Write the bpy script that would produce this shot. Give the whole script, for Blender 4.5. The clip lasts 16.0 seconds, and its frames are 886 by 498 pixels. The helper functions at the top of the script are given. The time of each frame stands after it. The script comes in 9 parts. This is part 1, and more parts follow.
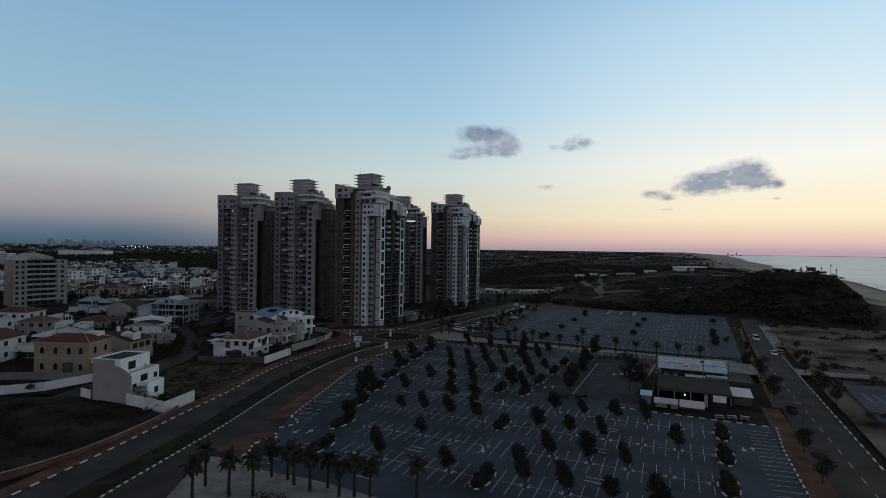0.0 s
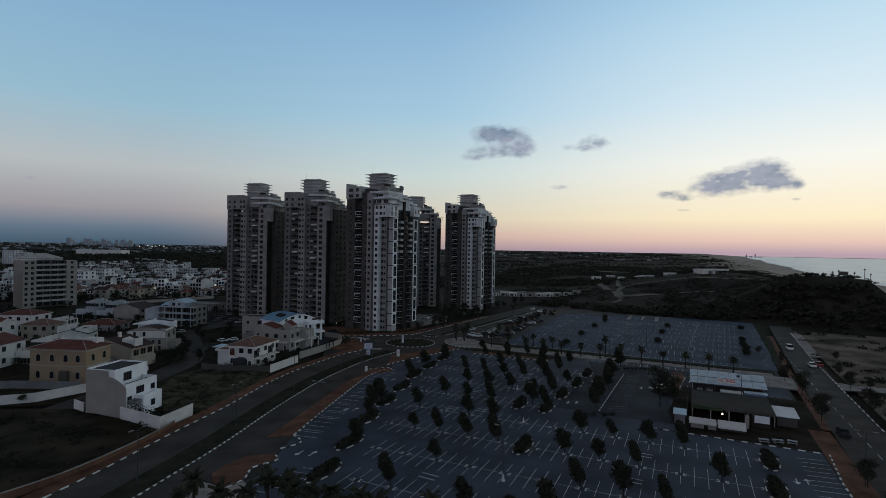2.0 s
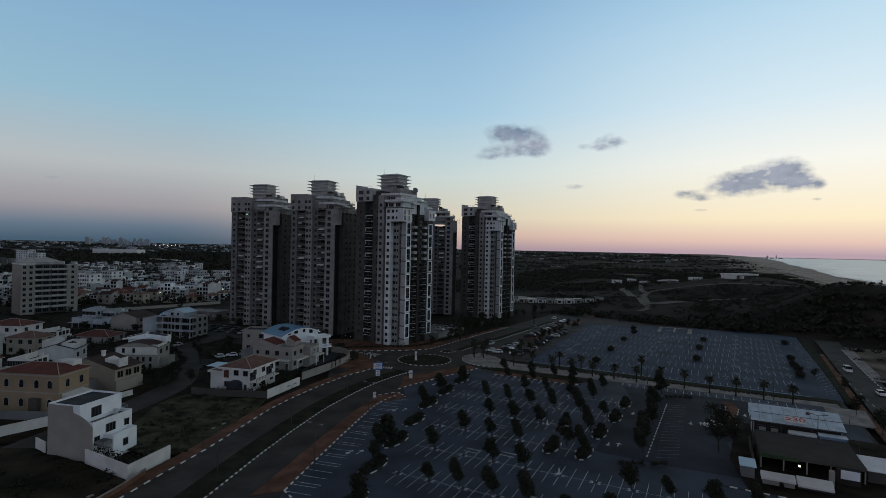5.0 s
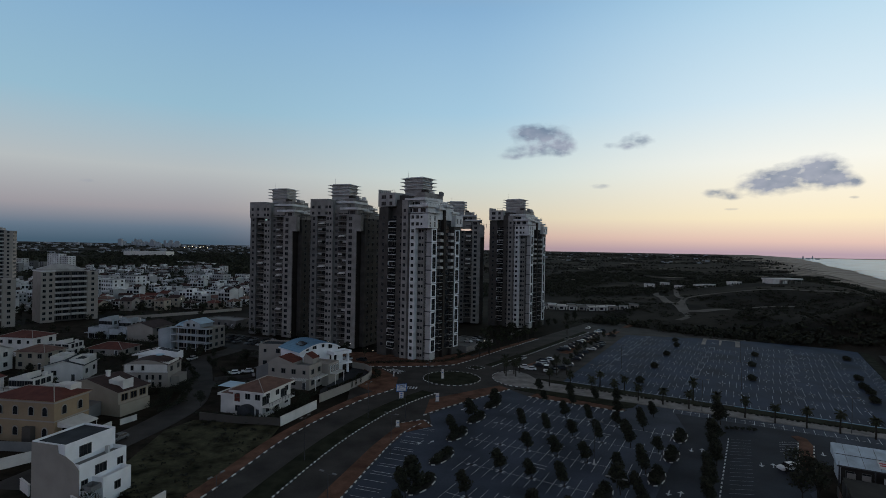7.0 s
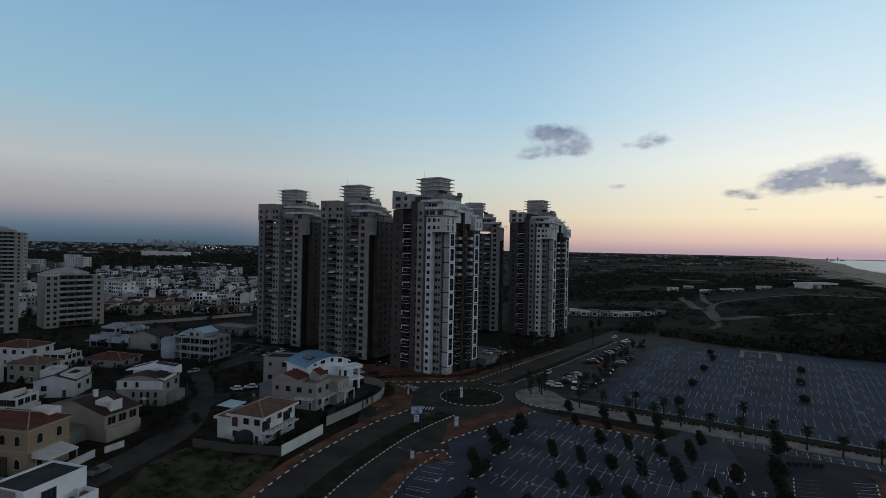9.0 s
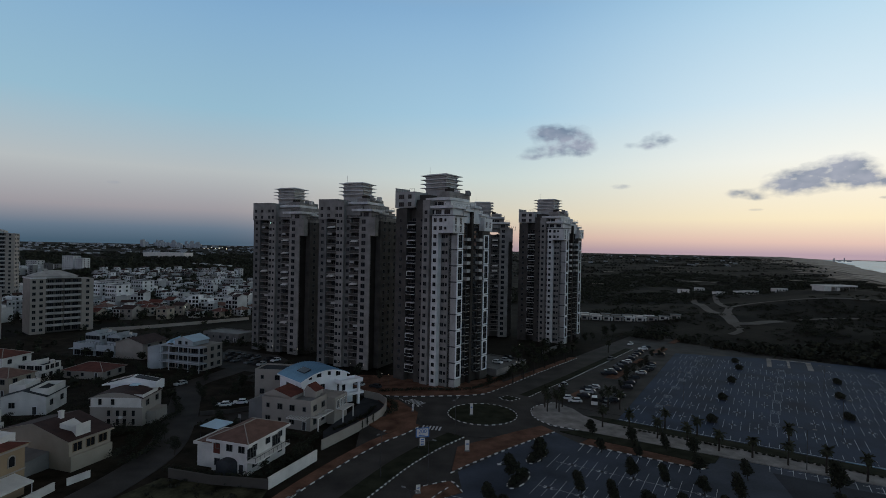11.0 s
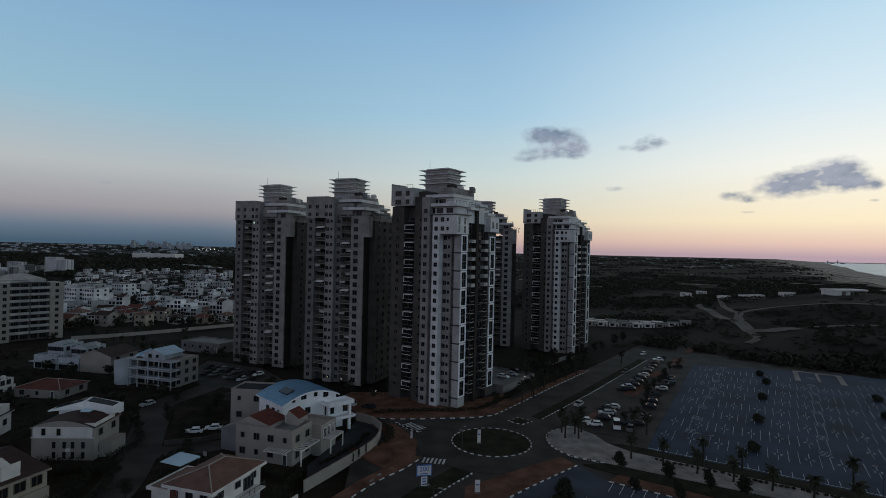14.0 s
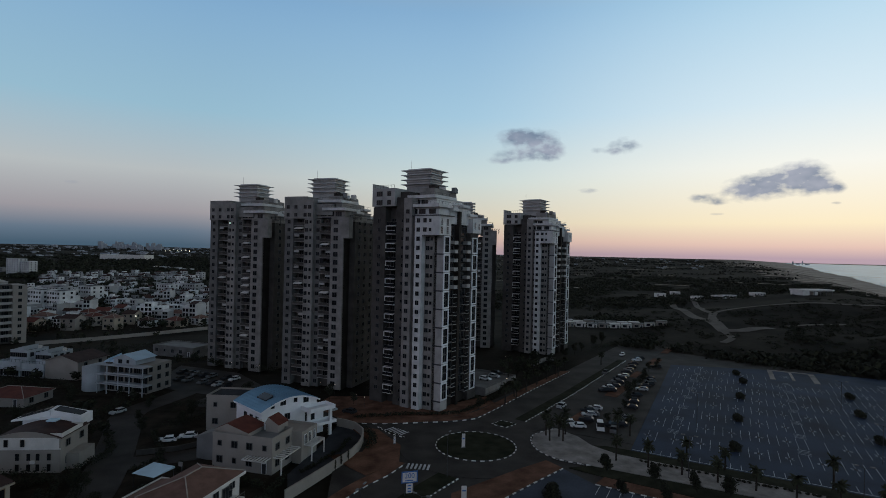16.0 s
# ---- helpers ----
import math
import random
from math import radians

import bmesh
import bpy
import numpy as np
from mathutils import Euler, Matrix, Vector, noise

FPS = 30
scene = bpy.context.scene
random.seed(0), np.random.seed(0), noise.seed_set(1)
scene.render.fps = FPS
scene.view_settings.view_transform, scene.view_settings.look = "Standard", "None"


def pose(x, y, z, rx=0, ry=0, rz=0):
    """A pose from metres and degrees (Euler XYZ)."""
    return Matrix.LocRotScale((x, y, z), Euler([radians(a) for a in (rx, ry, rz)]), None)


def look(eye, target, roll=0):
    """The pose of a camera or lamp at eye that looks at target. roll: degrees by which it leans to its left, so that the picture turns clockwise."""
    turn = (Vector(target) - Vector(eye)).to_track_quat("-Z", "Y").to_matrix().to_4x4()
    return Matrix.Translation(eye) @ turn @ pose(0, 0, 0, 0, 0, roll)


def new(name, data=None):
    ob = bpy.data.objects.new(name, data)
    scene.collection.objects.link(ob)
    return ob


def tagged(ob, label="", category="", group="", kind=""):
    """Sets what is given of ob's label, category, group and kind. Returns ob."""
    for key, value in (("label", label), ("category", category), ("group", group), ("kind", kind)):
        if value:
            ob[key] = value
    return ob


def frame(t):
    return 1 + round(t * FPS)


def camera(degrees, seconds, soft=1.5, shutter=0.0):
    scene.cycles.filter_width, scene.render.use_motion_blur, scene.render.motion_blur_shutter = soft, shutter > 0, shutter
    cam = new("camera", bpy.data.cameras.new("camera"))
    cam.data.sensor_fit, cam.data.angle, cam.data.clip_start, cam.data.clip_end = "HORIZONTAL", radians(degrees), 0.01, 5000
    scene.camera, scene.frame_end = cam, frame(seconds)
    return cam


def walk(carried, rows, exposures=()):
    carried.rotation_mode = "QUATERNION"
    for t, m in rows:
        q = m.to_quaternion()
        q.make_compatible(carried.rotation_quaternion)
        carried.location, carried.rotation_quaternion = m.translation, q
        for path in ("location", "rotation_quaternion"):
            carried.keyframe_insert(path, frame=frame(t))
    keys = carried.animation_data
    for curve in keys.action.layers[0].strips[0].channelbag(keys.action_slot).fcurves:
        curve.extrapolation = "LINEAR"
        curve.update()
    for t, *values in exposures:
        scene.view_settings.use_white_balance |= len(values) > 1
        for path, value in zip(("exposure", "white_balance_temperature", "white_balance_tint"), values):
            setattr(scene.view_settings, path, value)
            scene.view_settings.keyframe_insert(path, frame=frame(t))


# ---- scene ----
cam = camera(79.2, 16.0, soft=0.8)
PATH = [
    (0, (-1.034, -0.108, 37.988), (-0.701, 1.864, 37.983), 0.8),
    (0.5, (-0.88, 2.047, 38.095), (-0.558, 4.021, 38.092), 0.8),
    (1, (-0.551, 4.43, 38.263), (-0.259, 6.409, 38.259), 0.9),
    (1.5, (-0.271, 7.108, 38.562), (0.015, 9.088, 38.558), 0.9),
    (2, (0.051, 9.64, 38.994), (0.334, 11.62, 38.989), 1.0),
    (2.5, (0.339, 12.356, 39.544), (0.619, 14.336, 39.538), 1.0),
    (3, (0.565, 15.416, 39.93), (0.843, 17.396, 39.923), 1.0),
    (3.5, (0.853, 18.312, 40.395), (1.127, 20.293, 40.388), 1.0),
    (4, (1.098, 21.639, 40.85), (1.37, 23.62, 40.843), 1.1),
    (6.5, (1.822, 39.856, 44.706), (1.972, 41.851, 44.697), 1.1),
    (7, (1.716, 43.72, 45.252), (1.856, 45.716, 45.244), 1.1),
    (7.5, (1.671, 47.696, 45.845), (1.784, 49.693, 45.837), 1.1),
    (8, (1.645, 51.373, 46.467), (1.744, 53.37, 46.459), 1.2),
    (8.5, (1.598, 55.056, 46.847), (1.688, 57.054, 46.839), 1.1),
    (9, (1.503, 59.089, 47.144), (1.586, 61.087, 47.136), 1.2),
    (11.5, (0.444, 78.082, 47.634), (0.513, 80.081, 47.628), 1.2),
    (12, (0.091, 81.784, 47.648), (0.159, 83.782, 47.642), 1.3),
    (12.5, (-0.009, 85.259, 47.756), (0.056, 87.257, 47.751), 1.3),
    (13, (-0.214, 88.771, 47.827), (-0.144, 90.769, 47.823), 1.3),
    (13.5, (-0.598, 91.658, 47.952), (-0.506, 93.656, 47.95), 1.3),
    (14, (-0.921, 94.2, 47.957), (-0.828, 96.198, 47.957), 1.3),
    (14.5, (-1.542, 95.869, 47.787), (-1.448, 97.867, 47.79), 1.3),
    (15, (-1.993, 96.54, 47.841), (-1.908, 98.538, 47.845), 1.3),
    (15.5, (-2.383, 96.655, 47.776), (-2.305, 98.654, 47.781), 1.2),
    (16, (-2.707, 96.495, 47.985), (-2.525, 98.487, 47.991), 1.3),
]
walk(cam, [(t, look(eye, target, roll)) for t, eye, target, roll in PATH])

# ---- world: dusk sky, sun just under the horizon ----
SUN_AZ = 62.0          # degrees clockwise from +y, over the sea


def ramp(nt, stops):
    n = nt.nodes.new("ShaderNodeValToRGB")
    el = n.color_ramp.elements
    while len(el) < len(stops):
        el.new(0.5)
    for e, (p, c) in zip(el, stops):
        e.position = p
        e.color = (*c, 1)
    return n


def math_node(nt, op, a, b=None, c=None, clamp=False):
    n = nt.nodes.new("ShaderNodeMath")
    n.operation, n.use_clamp = op, clamp
    for i, v in enumerate((a, b, c)):
        if v is None:
            continue
        if isinstance(v, (int, float)):
            n.inputs[i].default_value = v
        else:
            nt.links.new(v, n.inputs[i])
    return n.outputs[0]


def mix_col(nt, fac, a, b, blend="MIX"):
    n = nt.nodes.new("ShaderNodeMix")
    n.data_type, n.blend_type = "RGBA", blend
    for sock, v in ((n.inputs[0], fac), (n.inputs[6], a), (n.inputs[7], b)):
        if isinstance(v, (int, float)):
            sock.default_value = v
        elif isinstance(v, tuple):
            sock.default_value = (*v, 1)
        else:
            nt.links.new(v, sock)
    return n.outputs[2]


def srgb(r, g, b):
    f = lambda c: (c / 255 / 12.92) if c / 255 <= 0.04045 else ((c / 255 + 0.055) / 1.055) ** 2.4
    return (f(r), f(g), f(b))


def build_sky():
    w = bpy.data.worlds.new("dusk_sky")
    scene.world = w
    w.use_nodes = True
    nt = w.node_tree
    nt.nodes.clear()
    tc = nt.nodes.new("ShaderNodeTexCoord")
    sep = nt.nodes.new("ShaderNodeSeparateXYZ")
    nt.links.new(tc.outputs["Generated"], sep.inputs[0])
    x, y, z = sep.outputs
    elev = math_node(nt, "ARCSINE", z)                       # radians
    e01 = math_node(nt, "DIVIDE", elev, math.pi / 2, clamp=True)
    sx, sy = math.sin(radians(SUN_AZ)), math.cos(radians(SUN_AZ))
    hl = math_node(nt, "SQRT", math_node(nt, "MAXIMUM", math_node(nt, "SUBTRACT", 1.0, math_node(nt, "MULTIPLY", z, z)), 1e-4))
    toward = math_node(nt, "ADD", math_node(nt, "MULTIPLY", x, sx), math_node(nt, "MULTIPLY", y, sy))
    toward = math_node(nt, "DIVIDE", toward, hl)             # cosine of the azimuth from the sunset
    d = lambda deg: deg / 90
    west = ramp(nt, [(d(0.0), srgb(184, 160, 172)), (d(1.1), srgb(232, 198, 184)), (d(3.2), srgb(255, 238, 202)), (d(8.5), srgb(250, 249, 240)),
                     (d(14), srgb(218, 236, 245)), (d(24), srgb(176, 213, 236)), (d(40), srgb(168, 168, 168)), (1.0, srgb(154, 134, 120))])
    mid = ramp(nt, [(d(0.0), srgb(170, 148, 155)), (d(1.3), srgb(206, 178, 166)), (d(3.2), srgb(216, 206, 184)), (d(7.5), srgb(202, 216, 214)),
                    (d(14), srgb(165, 201, 223)), (d(24), srgb(137, 178, 213)), (d(40), srgb(158, 157, 157)), (1.0, srgb(154, 134, 120))])
    east = ramp(nt, [(d(0.0), srgb(70, 92, 110)), (d(1.3), srgb(98, 116, 134)), (d(3.2), srgb(156, 152, 158)), (d(7.0), srgb(182, 188, 190)),
                     (d(13), srgb(150, 187, 207)), (d(24), srgb(127, 169, 206)), (d(40), srgb(157, 154, 153)), (1.0, srgb(154, 134, 120))])
    back = ramp(nt, [(d(0.0), srgb(96, 96, 108)), (d(2.0), srgb(140, 124, 128)), (d(6.0), srgb(196, 182, 190)), (d(13), srgb(176, 184, 206)), (d(24), srgb(146, 164, 202)), (d(40), srgb(157, 152, 148)), (1.0, srgb(154, 134, 120))])
    for r in (west, mid, east, back):
        nt.links.new(e01, r.inputs[0])
    sm = nt.nodes.new("ShaderNodeMapRange")
    sm.interpolation_type = "SMOOTHSTEP"
    nt.links.new(toward, sm.inputs[0])
    sm.inputs[1].default_value, sm.inputs[2].default_value = 0.10, 0.66
    sm2 = nt.nodes.new("ShaderNodeMapRange")
    sm2.interpolation_type = "SMOOTHSTEP"
    nt.links.new(toward, sm2.inputs[0])
    sm2.inputs[1].default_value, sm2.inputs[2].default_value = 0.55, 1.0
    sm3 = nt.nodes.new("ShaderNodeMapRange")
    sm3.interpolation_type = "SMOOTHSTEP"
    nt.links.new(toward, sm3.inputs[0])
    sm3.inputs[1].default_value, sm3.inputs[2].default_value = -0.85, -0.28
    col = mix_col(nt, sm3.outputs[0], back.outputs[0], east.outputs[0])
    col = mix_col(nt, sm.outputs[0], col, mid.outputs[0])
    col = mix_col(nt, sm2.outputs[0], col, west.outputs[0])
    # the dusk sky falls off quickly towards the zenith
    fall = nt.nodes.new("ShaderNodeMapRange")
    fall.interpolation_type = "SMOOTHSTEP"
    nt.links.new(elev, fall.inputs[0])
    for i, v in enumerate((radians(20), radians(58), 1.0, 0.10)):
        fall.inputs[i + 1].default_value = v
    dim = nt.nodes.new("ShaderNodeCombineXYZ")
    for i in range(3):
        nt.links.new(fall.outputs[0], dim.inputs[i])
    col = mix_col(nt, 1.0, col, dim.outputs[0], "MULTIPLY")
    # a few small dusk clouds: azimuth, elevation, half width, half height (degrees), density
    az = math_node(nt, "MULTIPLY", math_node(nt, "ARCTAN2", x, y), 180 / math.pi)
    el = math_node(nt, "MULTIPLY", elev, 180 / math.pi)
    comb = nt.nodes.new("ShaderNodeCombineXYZ")
    nt.links.new(az, comb.inputs[0])
    nt.links.new(math_node(nt, "MULTIPLY", el, 1.7), comb.inputs[1])
    nz = nt.nodes.new("ShaderNodeTexNoise")
    nz.inputs["Scale"].default_value, nz.inputs["Detail"].default_value, nz.inputs["Roughness"].default_value = 1.0, 4, 0.5
    nt.links.new(comb.outputs[0], nz.inputs["Vector"])
    nz2 = nt.nodes.new("ShaderNodeTexNoise")
    nz2.inputs["Scale"].default_value, nz2.inputs["Detail"].default_value = 0.3, 3
    nt.links.new(comb.outputs[0], nz2.inputs["Vector"])
    total = None
    for ca, ce, hw, hh, dens in CLOUDS:
        q = math_node(nt, "ADD", math_node(nt, "POWER", math_node(nt, "ABSOLUTE", math_node(nt, "DIVIDE", math_node(nt, "SUBTRACT", az, ca), hw * 1.15)), 2.0),
                      math_node(nt, "POWER", math_node(nt, "ABSOLUTE", math_node(nt, "DIVIDE", math_node(nt, "SUBTRACT", el, ce), hh * 1.15)), 2.0))
        m = math_node(nt, "MULTIPLY", math_node(nt, "EXPONENT", math_node(nt, "MULTIPLY", q, -0.9)), dens)
        total = m if total is None else math_node(nt, "ADD", total, m)
    body = math_node(nt, "ADD", math_node(nt, "SUBTRACT", total, 0.34), math_node(nt, "MULTIPLY", math_node(nt, "SUBTRACT", nz.outputs[0], 0.5), math_node(nt, "MULTIPLY", total, 1.7)))
    total = math_node(nt, "MULTIPLY", math_node(nt, "MULTIPLY", body, 1.25, clamp=True), 0.9)
    lit = ramp(nt, [(0.38, srgb(110, 126, 150)), (0.66, srgb(156, 162, 180))])
    nt.links.new(nz2.outputs[0], lit.inputs[0])
    col = mix_col(nt, total, col, lit.outputs[0])
    bg = nt.nodes.new("ShaderNodeBackground")
    nt.links.new(col, bg.inputs[0])
    bg.inputs[1].default_value = 1.0
    out = nt.nodes.new("ShaderNodeOutputWorld")
    nt.links.new(bg.outputs[0], out.inputs[0])


CLOUDS = [(12.49, 12.09, 1.56, 0.63, 0.9), (14.72, 11.85, 2.15, 0.86, 1.0), (13.42, 10.23, 2.76, 0.58, 0.9), (16.53, 10.57, 1.01, 0.81, 0.9), (11.14, 9.52, 1.33, 0.29, 0.6),
          (23.81, 10.99, 1.47, 0.79, 0.75), (20.83, 10.51, 0.52, 0.34, 0.6), (22.56, 10.46, 0.8, 0.4, 0.5), (20.3, 6.51, 1.16, 0.29, 0.65),
          (34.45, 6.27, 1.67, 0.87, 1.0), (36.88, 6.81, 1.97, 1.06, 1.0), (39.2, 7.63, 1.44, 0.93, 1.05), (40.12, 6.45, 1.06, 0.72, 0.95), (41.58, 6.17, 0.56, 0.41, 0.8),
          (30.73, 5.61, 1.15, 0.39, 0.85), (32.19, 5.18, 0.62, 0.28, 0.65), (32.31, 4.07, 0.67, 0.17, 0.65), (-29.63, 5.27, 0.7, 0.25, 0.55), (41.47, 4.86, 0.39, 0.15, 0.6)]
build_sky()
scene.view_settings.exposure = 0.0

# ---- materials ----


def material(name, col, rough=0.85, vary=0.18, scale=0.6, fine=9.0, bump=0.15, metal=0.0, tint=None, by_object=0.0, spec=0.25, by_island=0.0):
    """A plain surface with large stains, fine grain and a light relief."""
    m = bpy.data.materials.new(name)
    m.use_nodes = True
    nt = m.node_tree
    bsdf = nt.nodes["Principled BSDF"]
    geo = nt.nodes.new("ShaderNodeNewGeometry")
    big, small = nt.nodes.new("ShaderNodeTexNoise"), nt.nodes.new("ShaderNodeTexNoise")
    big.inputs["Scale"].default_value, big.inputs["Detail"].default_value = scale, 5
    small.inputs["Scale"].default_value, small.inputs["Detail"].default_value = fine, 3
    for n in (big, small):
        nt.links.new(geo.outputs["Position"], n.inputs["Vector"])
    dark = tuple(c * (1 - vary) for c in col)
    light = tuple(min(1, c * (1 + vary)) for c in (tint or col))
    r = ramp(nt, [(0.3, dark), (0.7, light)])
    nt.links.new(big.outputs[0], r.inputs[0])
    g = ramp(nt, [(0.25, (1 - vary * 0.6,) * 3), (0.75, (1.0,) * 3)])
    nt.links.new(small.outputs[0], g.inputs[0])
    c = mix_col(nt, 1.0, r.outputs[0], g.outputs[0], "MULTIPLY")
    if by_object:
        oi = nt.nodes.new("ShaderNodeObjectInfo")
        k = ramp(nt, [(0.0, (1 - by_object,) * 3), (1.0, (1.0,) * 3)])
        nt.links.new(oi.outputs["Random"], k.inputs[0])
        c = mix_col(nt, 1.0, c, k.outputs[0], "MULTIPLY")
    if by_island:
        k = ramp(nt, [(0.0, (1 - by_island,) * 3), (1.0, (1.0,) * 3)])
        nt.links.new(geo.outputs["Random Per Island"], k.inputs[0])
        c = mix_col(nt, 1.0, c, k.outputs[0], "MULTIPLY")
    nt.links.new(c, bsdf.inputs["Base Color"])
    bsdf.inputs["Roughness"].default_value, bsdf.inputs["Metallic"].default_value = rough, metal
    bsdf.inputs["Specular IOR Level"].default_value = spec
    if bump:
        b = nt.nodes.new("ShaderNodeBump")
        b.inputs["Strength"].default_value, b.inputs["Distance"].default_value = bump, 0.05
        nt.links.new(small.outputs[0], b.inputs["Height"])
        nt.links.new(b.outputs[0], bsdf.inputs["Normal"])
    return m


def glass_material(name, col=(0.022, 0.024, 0.028), rough=0.08):
    m = material(name, col, rough, 0.3, 0.4, 2.0, 0.02, by_object=0.5)   # opaque; a dim room's darkness is put into each pane's colour
    m.node_tree.nodes["Principled BSDF"].inputs["Specular IOR Level"].default_value = 0.22
    return m


def leaf_material(name, col, vary=0.45):
    m = bpy.data.materials.new(name)
    m.use_nodes = True
    nt = m.node_tree
    bsdf = nt.nodes["Principled BSDF"]
    geo = nt.nodes.new("ShaderNodeNewGeometry")
    oi = nt.nodes.new("ShaderNodeObjectInfo")
    r = ramp(nt, [(0.0, tuple(c * (1 - vary) for c in col)), (0.6, col), (1.0, (col[0] * 1.35, col[1] * 1.35, col[2] * 1.1))])
    nt.links.new(math_node(nt, "FRACT", math_node(nt, "ADD", geo.outputs["Random Per Island"], oi.outputs["Random"])), r.inputs[0])
    nt.links.new(r.outputs[0], bsdf.inputs["Base Color"])
    bsdf.inputs["Roughness"].default_value = 0.85
    bsdf.inputs["Specular IOR Level"].default_value = 0.1
    return m


def glow_material(name, col, power):
    m = bpy.data.materials.new(name)
    m.use_nodes = True
    b = m.node_tree.nodes["Principled BSDF"]
    b.inputs["Base Color"].default_value = (*col, 1)
    b.inputs["Emission Color"].default_value = (*col, 1)
    b.inputs["Emission Strength"].default_value = power
    return m


